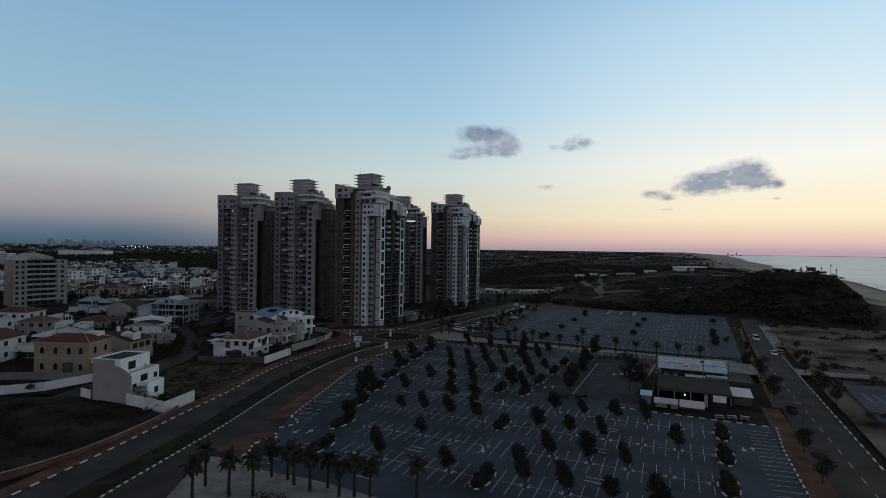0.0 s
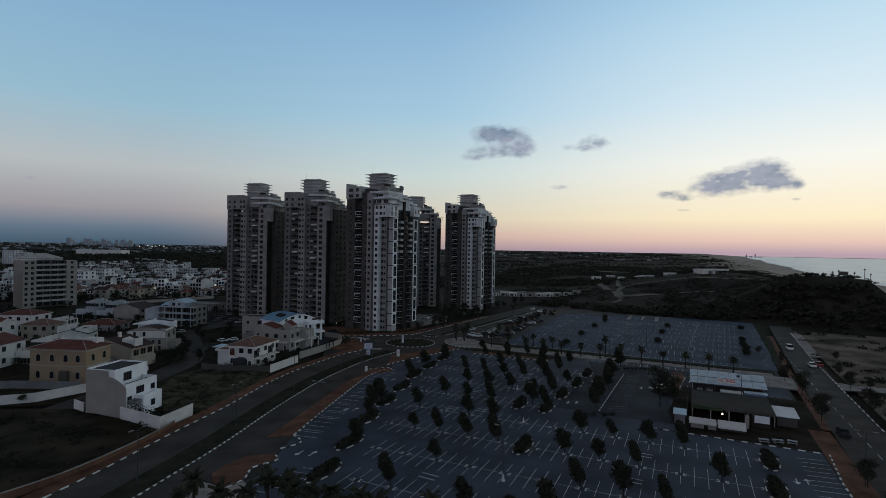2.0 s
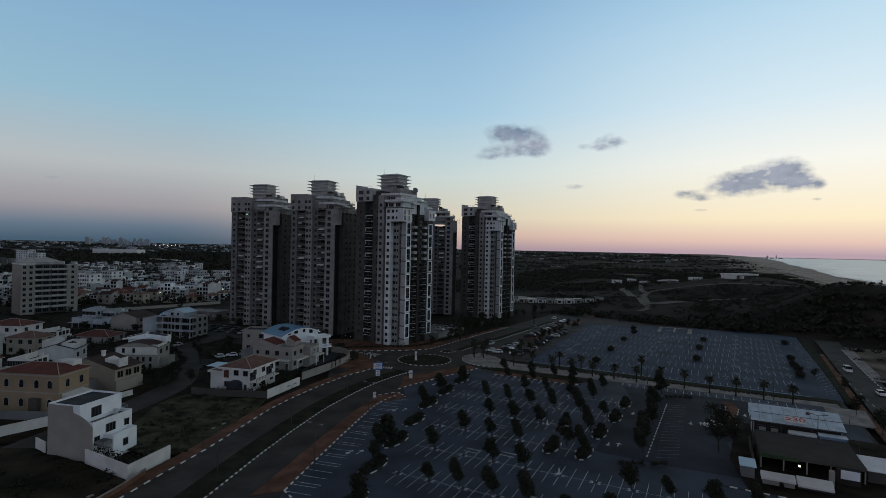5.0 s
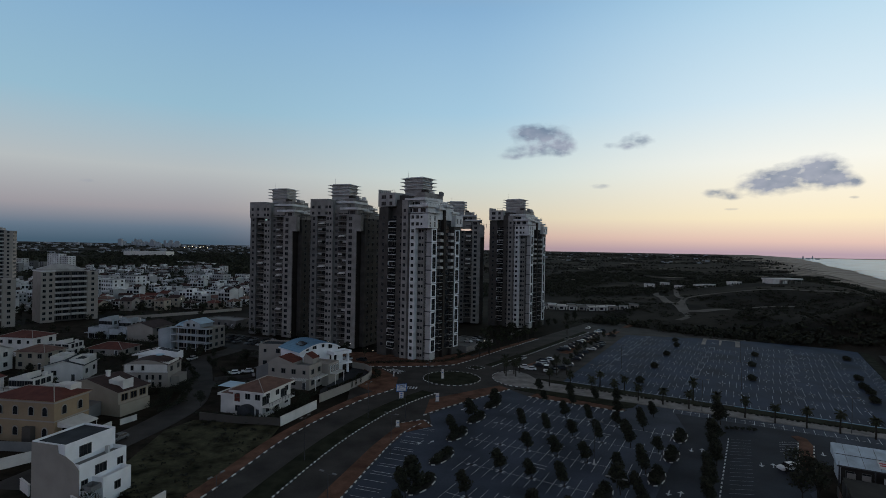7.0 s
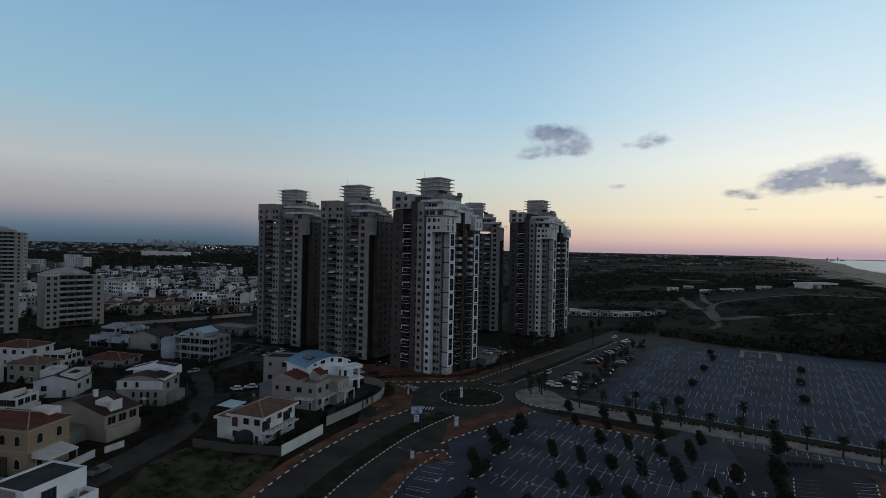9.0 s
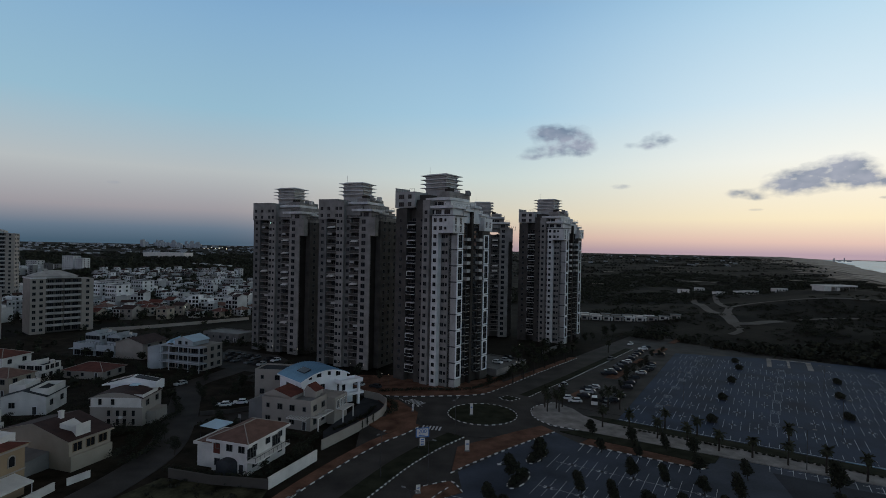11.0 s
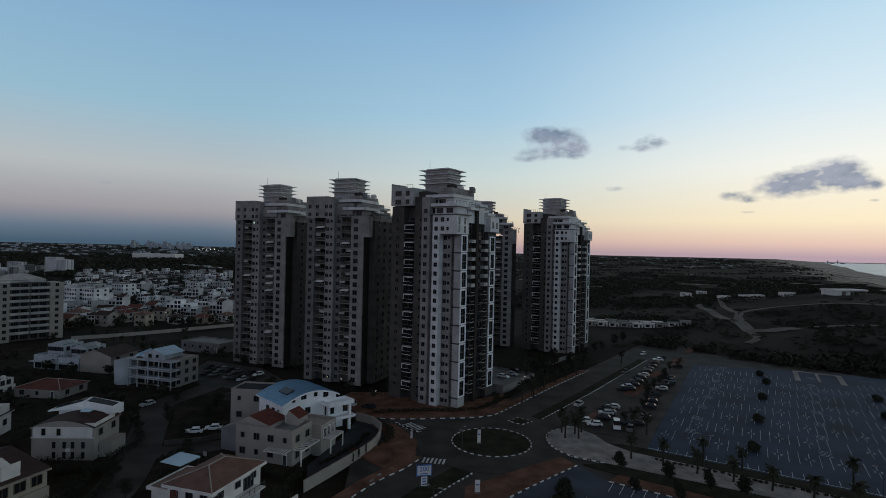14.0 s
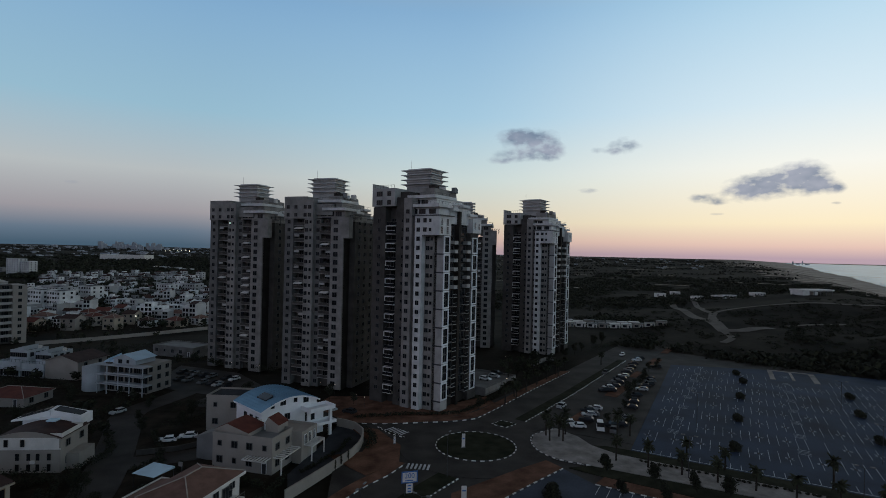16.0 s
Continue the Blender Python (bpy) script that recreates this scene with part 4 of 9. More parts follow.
def tower_a(K, axis, label, seed=0, crown=-2.2):
    """A stepped high-rise with a pale corner on framed bays. Local x runs along the front to the corner at 0, y away from the street."""
    root = thing("residential_tower", pose(K[0], K[1], 0, 0, 0, axis), label, "tower", "residential towers")
    n, fl = N_FL, FL
    top = n * fl + 0.5
    hi = top + 3.2 * fl
    f, W = -5.2, 24.9
    # shade behind the balconies is put into the core's dark colour
    part("core", Shape().box(-W + 1.0, -2.2, f + 2.6, 21.0, 0, top - 0.3), ["taupe"], root, "recessed core, its render darkened with recess shade")
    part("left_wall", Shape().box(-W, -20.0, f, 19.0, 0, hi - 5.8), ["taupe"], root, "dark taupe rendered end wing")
    lt = Shape().box(-W - 0.3, -16.2, f - 0.35, 2.0, hi - 5.6, hi)
    lt.box(-W - 0.3, -W + 0.2, f - 0.35, 2.0, hi, hi + 1.5)
    part("left_top", lt, ["stoneb"], root, "overhanging stone top of the end wing")
    part("upper_core", Shape().box(-20.0, -12.6, f + 2.6, 15.0, top - 0.3, hi - 1.0), ["taupe"], root)
    # shade is put into this wall's taupe colour
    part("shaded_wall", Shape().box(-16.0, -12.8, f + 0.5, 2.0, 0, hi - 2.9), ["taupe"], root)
    part("stone_pier", Shape().box(-12.8, -9.8, f - 0.05, 4.0, 0, top + 5.6), ["stone"], root, "light stone pier with one window a floor")
    part("slot_wall", Shape().box(-9.8, -8.6, f + 1.3, 4.0, 0, top), ["stone"], root)
    part("corner_pier", Shape().box(-8.6, -6.0, f, 4.0, 0, top - 5.7), ["pale"], root, "pale stone pier under the overhang")
    part("corner_top", Shape().box(-8.6, 0.3, f - 0.02, 1.3, top - 5.7, top), ["pale"], root, "pale stone overhang two storeys high")
    # soffit coloured dark for the shade under the overhang
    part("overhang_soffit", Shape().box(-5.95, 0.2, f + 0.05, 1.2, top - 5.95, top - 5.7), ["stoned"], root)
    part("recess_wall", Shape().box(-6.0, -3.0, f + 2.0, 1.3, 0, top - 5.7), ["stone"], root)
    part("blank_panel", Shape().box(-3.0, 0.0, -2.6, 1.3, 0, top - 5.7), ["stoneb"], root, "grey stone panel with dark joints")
    # dark paint that also holds the recess's shade
    part("side_recess", Shape().box(-2.2, -1.4, 1.3, 13.8, 0, top + 0.8), ["black"], root, "black painted recess behind the side balconies, shade in its colour")
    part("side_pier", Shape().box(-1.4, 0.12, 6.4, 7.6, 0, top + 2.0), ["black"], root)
    part("side_wing", Shape().box(-2.2, 0.0, 13.8, 19.0, 0, top - 4.4), ["taupe"], root)
    part("side_wing_top", Shape().box(-2.2, 0.9, 13.6, 19.2, top - 4.4, top + 0.2), ["pale"], root)
    for k in range(n + 2):
        z = 1.9 + k * fl
        if z < top + 3.0:
            put("window", W_SQ, root, -11.3, f - 0.07, z)
        if k >= n:
            continue
        over = k >= n - 2
        put("small_window", W_SL, root, -9.2, f + 1.28, z)
        put("window", W_SQ, root, -7.3, f - 0.02 if over else f, z)
        if over:
            put("window", W_SQ, root, -4.9, f - 0.04, z)
            put("small_window", W_SL, root, -3.0, f - 0.04, z)
        else:
            put("window", W_SQ, root, -5.1, f + 1.98, z)
            put("small_window", W_SL, root, -3.7, f + 1.98, z)
        put("small_window", W_SL, root, -13.6, f + 0.48, z)
        if z < hi - 7.5 and k:
            put("balcony", BALC_AF if k % 2 else BALC_A, root, -18.0, f + 2.3 if k % 2 else f + 2.6, z - 1.25)
            put("balcony_door", W_DOOR, root, -18.0, f + 2.58, z - 0.2)
            put("window", W_SQ, root, -22.4, f - 0.02, z)
        if k and not over:
            put("balcony", BALC_S if k > n - 9 else BALC_T, root, -1.4, 4.6, z - 1.25, 90)
            put("balcony", BALC_S if k > n - 9 else BALC_T, root, -1.4, 12.5, z - 1.25, 90)
        if k:
            put("balcony_door", W_DOOR, root, -1.38, 4.0, z - 0.2, 90)
            put("balcony_door", W_DOOR, root, -1.38, 11.4, z - 0.2, 90)
    for k in range(1, n - 2, 2):
        put("bay_window", BAY, root, 0.0, -0.75, k * fl + 0.4, 90)
        put("bay_window", BAY, root, 0.0, 16.3, k * fl + 0.4, 90)
        part("shadow_joint", Shape().box(-3.05, 0.1, -2.7, -2.4, k * fl - 0.05, k * fl + 0.38), ["steel"], root)
    for y in (-4.0, -0.9):
        put("tall_window", W_TALL, root, 0.32, y, top - 1.7, 90)
        put("tall_window", W_TALL, root, 0.32, y, top - 4.2, 90)
    for y in (15.0, 17.6):
        put("tall_window", W_TALL, root, 0.92, y, top - 2.2, 90)
    for k in range(2):
        put("wide_window", W_WIDE, root, -22.2, f - 0.37, hi - 4.4 + 2.7 * k)
        put("window", W_STD, root, -18.4, f - 0.37, hi - 4.4 + 2.7 * k)
    r = Shape()
    for k in range(8):
        r.box(-W + 0.6 + k * 1.1, -W + 0.66 + k * 1.1, f - 0.25, f - 0.19, hi, hi + 1.0)
    r.box(-W + 0.4, -W + 8.4, f - 0.25, f - 0.19, hi + 0.95, hi + 1.03)
    part("roof_rail", r, ["frame"], root)
    tower_top(root, W, top, hi, crown, -12.6, 0.3, f, "pale", seed)
    return root


SCREEN = Shape().box(-0.75, 0.75, -0.05, 0.0, -0.1, 1.5).mesh("balcony_screen", ["glass"])
BLIND = Shape().box(-1.0, 1.0, -0.04, 0.0, 0.0, 0.8).mesh("balcony_blind", ["stoneb"])
COOLER = Shape().box(-0.45, 0.45, -0.35, 0.0, -0.35, 0.35).mesh("air_conditioner", ["pale"])
W_LIT = Shape().box(-0.35, 0.35, -0.06, 0.0, -0.35, 0.35).mesh("lit_window", ["lampg"])


def tower_b(K, axis, label, seed=0, crown=-3.6, sx=1.0, drop=2.2):
    """A stepped high-rise with two stacks of recessed balconies between stone piers."""
    root = thing("residential_tower", pose(K[0], K[1], 0, 0, 0, axis), label, "tower", "residential towers")
    rnd = random.Random(seed)
    n, fl = N_FL, FL
    top = n * fl + 0.5
    hi = top + 3.2 * fl
    ht = hi - drop
    f = -5.8
    X = lambda v: v * sx
    # core colour darkened for the shade of the balcony stacks
    part("core", Shape().box(X(-24.4), X(-2.4), f + 2.8, 18.0, 0, ht - 6.9), ["stoned"], root, "recessed core, its render darkened with recess shade")
    part("end_pier", Shape().box(X(-25.0), X(-21.6), f, 17.0, 0, ht - 6.8), ["greystone"], root, "grey stone end pier")
    ot = Shape().box(X(-25.2), X(-13.4), f - 0.3, 3.0, ht - 6.8, ht)
    ot.box(X(-13.4), X(-7.0), f + 1.6, 3.0, ht - 5.5, ht - 1.6)
    part("top_block", ot, ["stone"], root, "stone top floors reaching out over the balconies")
    part("roof_parapet", tray(Shape(), X(-25.2), X(-16.0), f - 0.3, 3.0, ht, ht + 0.9, 0.2, ht + 0.02), ["stone"], root)
    part("stone_pier", Shape().box(X(-17.0), X(-13.5), f + 0.02, 3.0, 0, ht - 6.8), ["stone"], root, "stone pier with two windows a floor")
    part("slot_wall", Shape().box(X(-13.5), X(-11.0), f + 1.2, 3.0, 0, ht - 6.8), ["greystone"], root)
    part("corner_pier", Shape().box(X(-6.4), X(-1.5), f, 3.0, 0, top + 0.3), ["stone"], root, "light stone corner pier with large windows")
    part("corner_top", Shape().box(X(-2.6), X(0.6), f + 0.02, f + 2.6, top - 6.8, top + 0.3), ["stone"], root)
    # thin black sheet, dark finish with the side recess's shade put in
    part("side_recess", Shape().box(X(-1.5), X(-1.5) + 0.05, f + 0.6, -1.5, 0, top - 6.9), ["black"], root, "side recess painted dark, shade in its colour")
    part("side_wing", Shape().box(-2.6, 0.6, -1.5, 13.0, 0, top - 1.0), ["taupe"], root, "dark taupe rendered side wing")
    pergola(root, -2.4, 2.0, 0.0, 9.0, top - 1.0)
    terrace(root, -2.6, 0.7, -1.6, 13.0, top - 1.0, 0.8, "stone")
    for k in range(n + 3):
        z = 1.9 + k * fl
        if k < n:
            put("window", W_BIG, root, X(-4.4), f - 0.02, z)
            put("window", W_STD, root, 0.62, 1.5, z, 90)
            put("window", W_STD, root, 0.62, 5.5, z, 90)
            put("window", W_STD, root, 0.62, 10.0, z, 90)
        if z < ht - 7.6:
            put("window", W_SQ, root, X(-23.3), f - 0.02, z)
            put("window", W_SQ, root, X(-16.1), f, z)
            put("small_window", W_SL, root, X(-14.5), f, z)
            put("window", W_SQ, root, X(-12.2), f + 1.18, z)
            if k:
                for x in (-19.3, -8.7):
                    put("balcony_door", W_DOOR, root, X(x), f + 2.78, z - 0.2)
                    put("balcony", BALC_B, root, X(x), f + 2.7, z - 1.25)
                    c = rnd.random()
                    if c < 0.13:
                        put("awning", AWN, root, X(x), f + 0.8, z + 0.3)
                    elif c < 0.27:
                        put("balcony_screen", SCREEN, root, X(x) + rnd.choice((-1.4, 0, 1.4)), f + 0.52, z - 0.25)
                    elif c < 0.42:
                        put("balcony_blind", BLIND, root, X(x) + rnd.choice((-1.1, 1.1)), f + 0.54, z + 0.35)
                    if rnd.random() < 0.3:
                        put("air_conditioner", COOLER, root, X(x) + rnd.choice((-2.0, 2.0)), f + 2.5, z - 0.95)
                if rnd.random() < 0.035:
                    put("lit_window", W_LIT, root, X(-16.1), f - 0.03, z)
        elif z < ht:
            for x in (-23.6, -20.4, -16.6, -14.8):
                put("window", W_SQ, root, X(x), f - 0.32, z - 0.3)
    tower_top(root, 25, top, hi - 0.8, crown, X(-13.2), X(-1.0), f + 0.6, "stone", seed)
    return root


tower_a((13.4, 257.1), -37.8, "tall pale stone apartment tower with white framed bays beside the roundabout", seed=1)
tower_a((73.7, 344.3), -37.8, "pale stone apartment tower standing along the avenue", seed=2)
tower_b((-16.1, 284.6), -25.0, "grey-beige stone apartment tower with recessed balconies", seed=3)
tower_b((-48.8, 311.0), -27.0, "grey-beige stone apartment tower behind the villas", seed=4, crown=-6.0, sx=1.1)
tower_b((48.5, 366.0), -9.0, "dim stone apartment tower standing behind the others", seed=5, drop=5.0)

# ---- villas ----


def villa(corner, axis, w, d, h, label, wall="white", roof="flat", roofmat="darkroof", rise=2.0, eave=0.5, floors=2, cols=3, side_cols=2, base=0.0, ridge="x", parapet=0.5, name="villa", group="villas", door=True):
    """A house on a plan of w by d from its front left corner; local x along the front, y to the back."""
    root = thing(name, pose(corner[0], corner[1], base, 0, 0, axis), label, "house", group)
    part("wall", Shape().box(0, w, 0, d, -0.6, h), [wall], root)
    r = Shape()
    e = eave
    if roof == "flat":
        r.box(0.25, w - 0.25, 0.25, d - 0.25, h, h + 0.05)
        part("roof", r, [roofmat], root)
        p = Shape()
        p.box(-0.05, w + 0.05, -0.05, 0.2, h, h + parapet)
        p.box(-0.05, w + 0.05, d - 0.2, d + 0.05, h, h + parapet)
        p.box(-0.05, 0.2, 0.2, d - 0.2, h, h + parapet)
        p.box(w - 0.2, w + 0.05, 0.2, d - 0.2, h, h + parapet)
        part("parapet", p, [wall], root)
    else:
        x0, x1, y0, y1 = -e, w + e, -e, d + e
        if roof == "hip":
            k = min(x1 - x0, y1 - y0) / 2
            if x1 - x0 >= y1 - y0:
                a, b = (x0 + k, (y0 + y1) / 2, h + rise), (x1 - k, (y0 + y1) / 2, h + rise)
                fs = [[(x0, y0, h), (x1, y0, h), b, a], [(x1, y0, h), (x1, y1, h), b], [(x1, y1, h), (x0, y1, h), a, b], [(x0, y1, h), (x0, y0, h), a]]
            else:
                a, b = ((x0 + x1) / 2, y0 + k, h + rise), ((x0 + x1) / 2, y1 - k, h + rise)
                fs = [[(x0, y0, h), (x1, y0, h), a], [(x1, y0, h), (x1, y1, h), b, a], [(x1, y1, h), (x0, y1, h), b], [(x0, y1, h), (x0, y0, h), a, b]]
            for q in fs:
                r.face(q)
            r.box(x0, x1, y0, y1, h - 0.18, h, 1)
            ra, rb = Vector(a), Vector(b)
            cap = Shape()
            cap.tube(ra, rb, 0.14, 0.14)
            for c in ((x0, y0, h), (x1, y0, h), (x1, y1, h), (x0, y1, h)):
                tgt = min((ra, rb), key=lambda q: (q - Vector(c)).length)
                cap.tube(c, tgt, 0.12, 0.12)
            part("ridge_tiles", cap, ["beige"], root)
        elif roof == "gable":
            if ridge == "x":
                m = (y0 + y1) / 2
                prof = [(y0, h), (m, h + rise), (y1, h)]
                P = lambda t, q, z: (t, q, z)
                lo, hi, l0, h0 = x0, x1, 0.0, w
            else:
                m = (x0 + x1) / 2
                prof = [(x0, h), (m, h + rise), (x1, h)]
                P = lambda t, q, z: (q, t, z)
                lo, hi, l0, h0 = y0, y1, 0.0, d
            for (q0, z0), (q1, z1) in zip(prof, prof[1:]):
                r.face([P(lo, q0, z0), P(hi, q0, z0), P(hi, q1, z1), P(lo, q1, z1)])
                r.face([P(lo, q0, z0 - 0.2), P(hi, q0, z0 - 0.2), P(hi, q1, z1 - 0.2), P(lo, q1, z1 - 0.2)], 1)
                r.face([P(lo, q0, z0), P(lo, q1, z1), P(lo, q1, z1 - 0.2), P(lo, q0, z0 - 0.2)], 1)
                r.face([P(hi, q0, z0), P(hi, q1, z1), P(hi, q1, z1 - 0.2), P(hi, q0, z0 - 0.2)], 1)
            a, b = (0.02, d - 0.02) if ridge == "x" else (0.02, w - 0.02)
            for t in (l0 + 0.01, h0 - 0.01):
                g = Shape()
                g.face([P(t, a, h - 0.1), P(t, b, h - 0.1), P(t, m, h + rise - 0.25)])
                part("gable_wall", g, [wall], root)
        elif roof == "vault":
            n = 14
            arc = [(-e + (w + 2 * e) * k / n, h + rise * math.sin(math.pi * (0.12 + 0.76 * k / n)) - rise * math.sin(math.pi * 0.12)) for k in range(n + 1)]
            for (q0, z0), (q1, z1) in zip(arc, arc[1:]):
                r.face([(q0, -e, z0), (q1, -e, z1), (q1, d + e, z1), (q0, d + e, z0)])
                r.face([(q0, -e, z0 - 0.25), (q1, -e, z1 - 0.25), (q1, -e, z1), (q0, -e, z0)], 1)
                r.face([(q0, d + e, z0 - 0.25), (q1, d + e, z1 - 0.25), (q1, d + e, z1), (q0, d + e, z0)], 1)
                r.face([(q0, -e, z0 - 0.25), (q0, d + e, z0 - 0.25), (q1, d + e, z1 - 0.25), (q1, -e, z1 - 0.25)], 1)
            for t in (0.0, d):
                g = Shape()
                g.face([(0, t, h - 0.1)] + [(max(0, min(w, q)), t, z - 0.2) for q, z in arc] + [(w, t, h - 0.1)])
                part("gable_wall", g, [wall], root)
        part("roof", r, [roofmat, wall], root)
    fh = h / floors
    for k in range(floors):
        z = k * fh + fh * 0.55
        for c in range(cols):
            x = w * (c + 0.5) / cols
            if k == 0 and c == cols - 1 and door:
                put("door", D_HOUSE, root, x, -0.02, 1.05)
            else:
                put("window", W_SMALL if (c + k) % 3 == 1 else W_STD, root, x, -0.02, z)
        for c in range(side_cols):
            y = d * (c + 0.5) / side_cols
            put("window", W_STD, root, w + 0.02, y, z, 90)
            put("window", W_STD, root, -0.02, y, z, -90)
    return root


def door_mesh():
    s = Shape()
    s.box(-0.5, 0.5, -0.04, 0.02, -1.05, 1.05, 1)
    for a, b in ((-0.6, -0.5), (0.5, 0.6)):
        s.box(a, b, -0.1, 0.02, -1.05, 1.05)
    s.box(-0.6, 0.6, -0.1, 0.02, 1.05, 1.15)
    return s.mesh("door", ["framew", "steel"])


D_HOUSE = door_mesh()



def wall_run(name, pts, h, label, mat="white", t=0.25, base=-0.3, cap=True, category="garden wall"):
    """A free-standing wall along a line, with a coping."""
    line = [Vector(p) for p in pts]
    root = thing(name, Matrix.Identity(4), label, category, "garden walls")
    s = Shape()
    a, b = offset(line, -t / 2), offset(line, t / 2)
    strip(s, a, b, h, 0, h - base)
    s.face([(*a[0], base), (*b[0], base), (*b[0], h), (*a[0], h)])
    s.face([(*a[-1], base), (*b[-1], base), (*b[-1], h), (*a[-1], h)])
    part("masonry", s, [mat], root)
    if cap:
        c = Shape()
        strip(c, offset(line, -t / 2 - 0.06), offset(line, t / 2 + 0.06), h + 0.09, 0, 0.087)
        part("coping", c, ["pave" if mat == "brick" else mat], root)
    return root


def arch_window():
    s = Shape()
    n = 8
    pts = [(-0.6, -0.9), (0.6, -0.9), (0.6, 0.4)] + [(0.6 * math.cos(math.pi * k / n), 0.4 + 0.6 * math.sin(math.pi * k / n)) for k in range(1, n)] + [(-0.6, 0.4)]
    k = len(pts)
    for sc, y in ((1.22, 0.02), (1.22, -0.12), (1.0, -0.12), (1.0, -0.03)):
        s.v += [(x * sc, y, z * (sc if z > 0 else 1.1 if sc > 1 else 1.0)) for x, z in pts]
    for r in range(3):
        for i in range(k):
            j = (i + 1) % k
            s.f.append((r * k + i, r * k + j, (r + 1) * k + j, (r + 1) * k + i))
            s.mi.append(0)
    s.f.append(tuple(3 * k + i for i in range(k)))
    s.mi.append(1)
    me = s.mesh("arched_window", ["beige", "glass"])
    return me


W_ARCH = arch_window()


def white_villa():
    """The stepped white villa: a blank beige flank, roof terraces stepping down towards the avenue."""
    root = thing("villa", pose(-62.6, 141.8, 0, 0, 0, -19.0) @ Matrix.Diagonal((0.80, 0.84, 0.95, 1)), "white stepped modern villa with a blank beige flank", "house", "villas")
    part("upper_block", tray(Shape(), 0, 9.2, 0, 12, -0.6, 10.6, 0.25, 10.2), ["whiteb"], root)
    part("roof", Shape().box(0.3, 8.9, 0.3, 11.7, 10.2, 10.26), ["darkroof"], root, "dark flat roof behind a white parapet")
    part("middle_block", tray(Shape(), 9.22, 13.0, 0.02, 11.5, -0.6, 7.4, 0.2, 6.6), ["whiteb"], root)
    part("terrace_floor", Shape().box(9.4, 12.8, 0.25, 11.3, 6.6, 6.64), ["grey"], root)
    part("lower_block", tray(Shape(), 13.02, 16.0, 3.0, 10.0, -0.6, 4.4, 0.2, 3.7), ["whiteb"], root)
    fl = Shape()
    prof = [(0, -0.6), (13.1, -0.6), (13.1, 6.4), (11.6, 7.6), (9.4, 8.6), (7.4, 9.0), (7.2, 10.4), (0, 10.4)]
    n = len(prof)
    fl.v = [(x, -0.16, z) for x, z in prof] + [(x, -0.01, z) for x, z in prof]
    fl.f = [tuple(range(n))] + [(i, (i + 1) % n, n + (i + 1) % n, n + i) for i in range(n)]
    fl.mi = [0] * (n + 1)
    part("flank_wall", fl, ["beige"], root, "blank beige rendered flank wall")
    put("balcony_door", W_DOOR, root, 9.24, 4.5, 8.3, 90)
    put("balcony_door", W_DOOR, root, 13.03, 5.0, 5.0, 90)
    put("window", W_STD, root, 13.03, 1.2, 3.6, 90)
    put("window", W_STD, root, 13.03, 9.8, 5.0, 90)
    put("window", W_STD, root, 16.02, 6.5, 2.0, 90)
    part("balcony", tray(Shape(), 13.02, 15.6, 0.6, 3.0, 2.6, 3.5, 0.12, 2.8), ["grey"], root)
    ac = Shape().box(10.0, 10.9, 8.6, 9.2, 6.64, 7.9)
    part("air_conditioner", ac, ["pale"], root)
    wall_run("garden_wall", [(-66.8, 145.3), (-63.4, 142.4)], 2.0, "white rendered wall stub beside the villa")
    wall_run("garden_wall", [(-53.5, 137.5), (-42.3, 129.3), (-38.7, 138.8)], 2.3, "tall white rendered garden wall at the pavement")
    fence = thing("fence", Matrix.Identity(4), "thin dark metal spikes along the garden wall", "fence")
    a, b = Vector((-42.2, 129.6)), Vector((-38.8, 138.6))
    for k in range(24):
        p = a.lerp(b, k / 23)
        sp = Shape()
        sp.tube((p.x, p.y, 2.35), (p.x, p.y, 2.9), 0.02, 0.008, 4)
        part("spike", sp, ["steel"], fence)


white_villa()


def ochre_villa():
    r = villa((-91.0, 171.2), -12.5, 16.3, 9.6, 9.5, "ochre two-storey villa with arched windows and red hip roof", wall="ochre", roof="hip", roofmat="tile", rise=1.7, cols=0, side_cols=0, eave=0.6)
    part("cornice", Shape().box(-0.35, 16.65, -0.35, 9.95, 8.9, 9.3), ["beige"], r)
    part("string_course", Shape().box(-0.1, 16.4, -0.1, 9.7, 4.7, 4.95), ["beige"], r)
    for k, z in ((0, 2.3), (1, 6.9)):
        for x in (2.5, 6.5, 10.5, 14.0):
            if not (k == 0 and x == 10.5):
                put("arched_window", W_ARCH, r, x, -0.02, z)
        for y in (2.6, 7.0):
            put("arched_window", W_ARCH, r, 16.32, y, z, 90)
    part("porch", Shape().box(9.4, 11.6, -1.2, 0, 0, 3.6), ["stoned"], r)
    tank = Shape().box(10.2, 14.6, 6.2, 9.2, 9.6, 11.4)
    part("roof_well", tank, ["white"], r, "white walled roof well for water tanks")
    aw = Shape()
    aw.prism([(16.4, 0.8), (20.6, 0.8), (20.6, 7.6), (16.4, 7.6)], 3.4, [4.6, 3.7, 3.7, 4.6])
    part("awning", aw, ["white"], r, "white sloping porch awning")
    for y in (1.0, 7.4):
        p = Shape()
        p.tube((20.4, y, 0), (20.4, y, 3.6), 0.07, 0.07)
        part("awning_post", p, ["framew"], r)


ochre_villa()


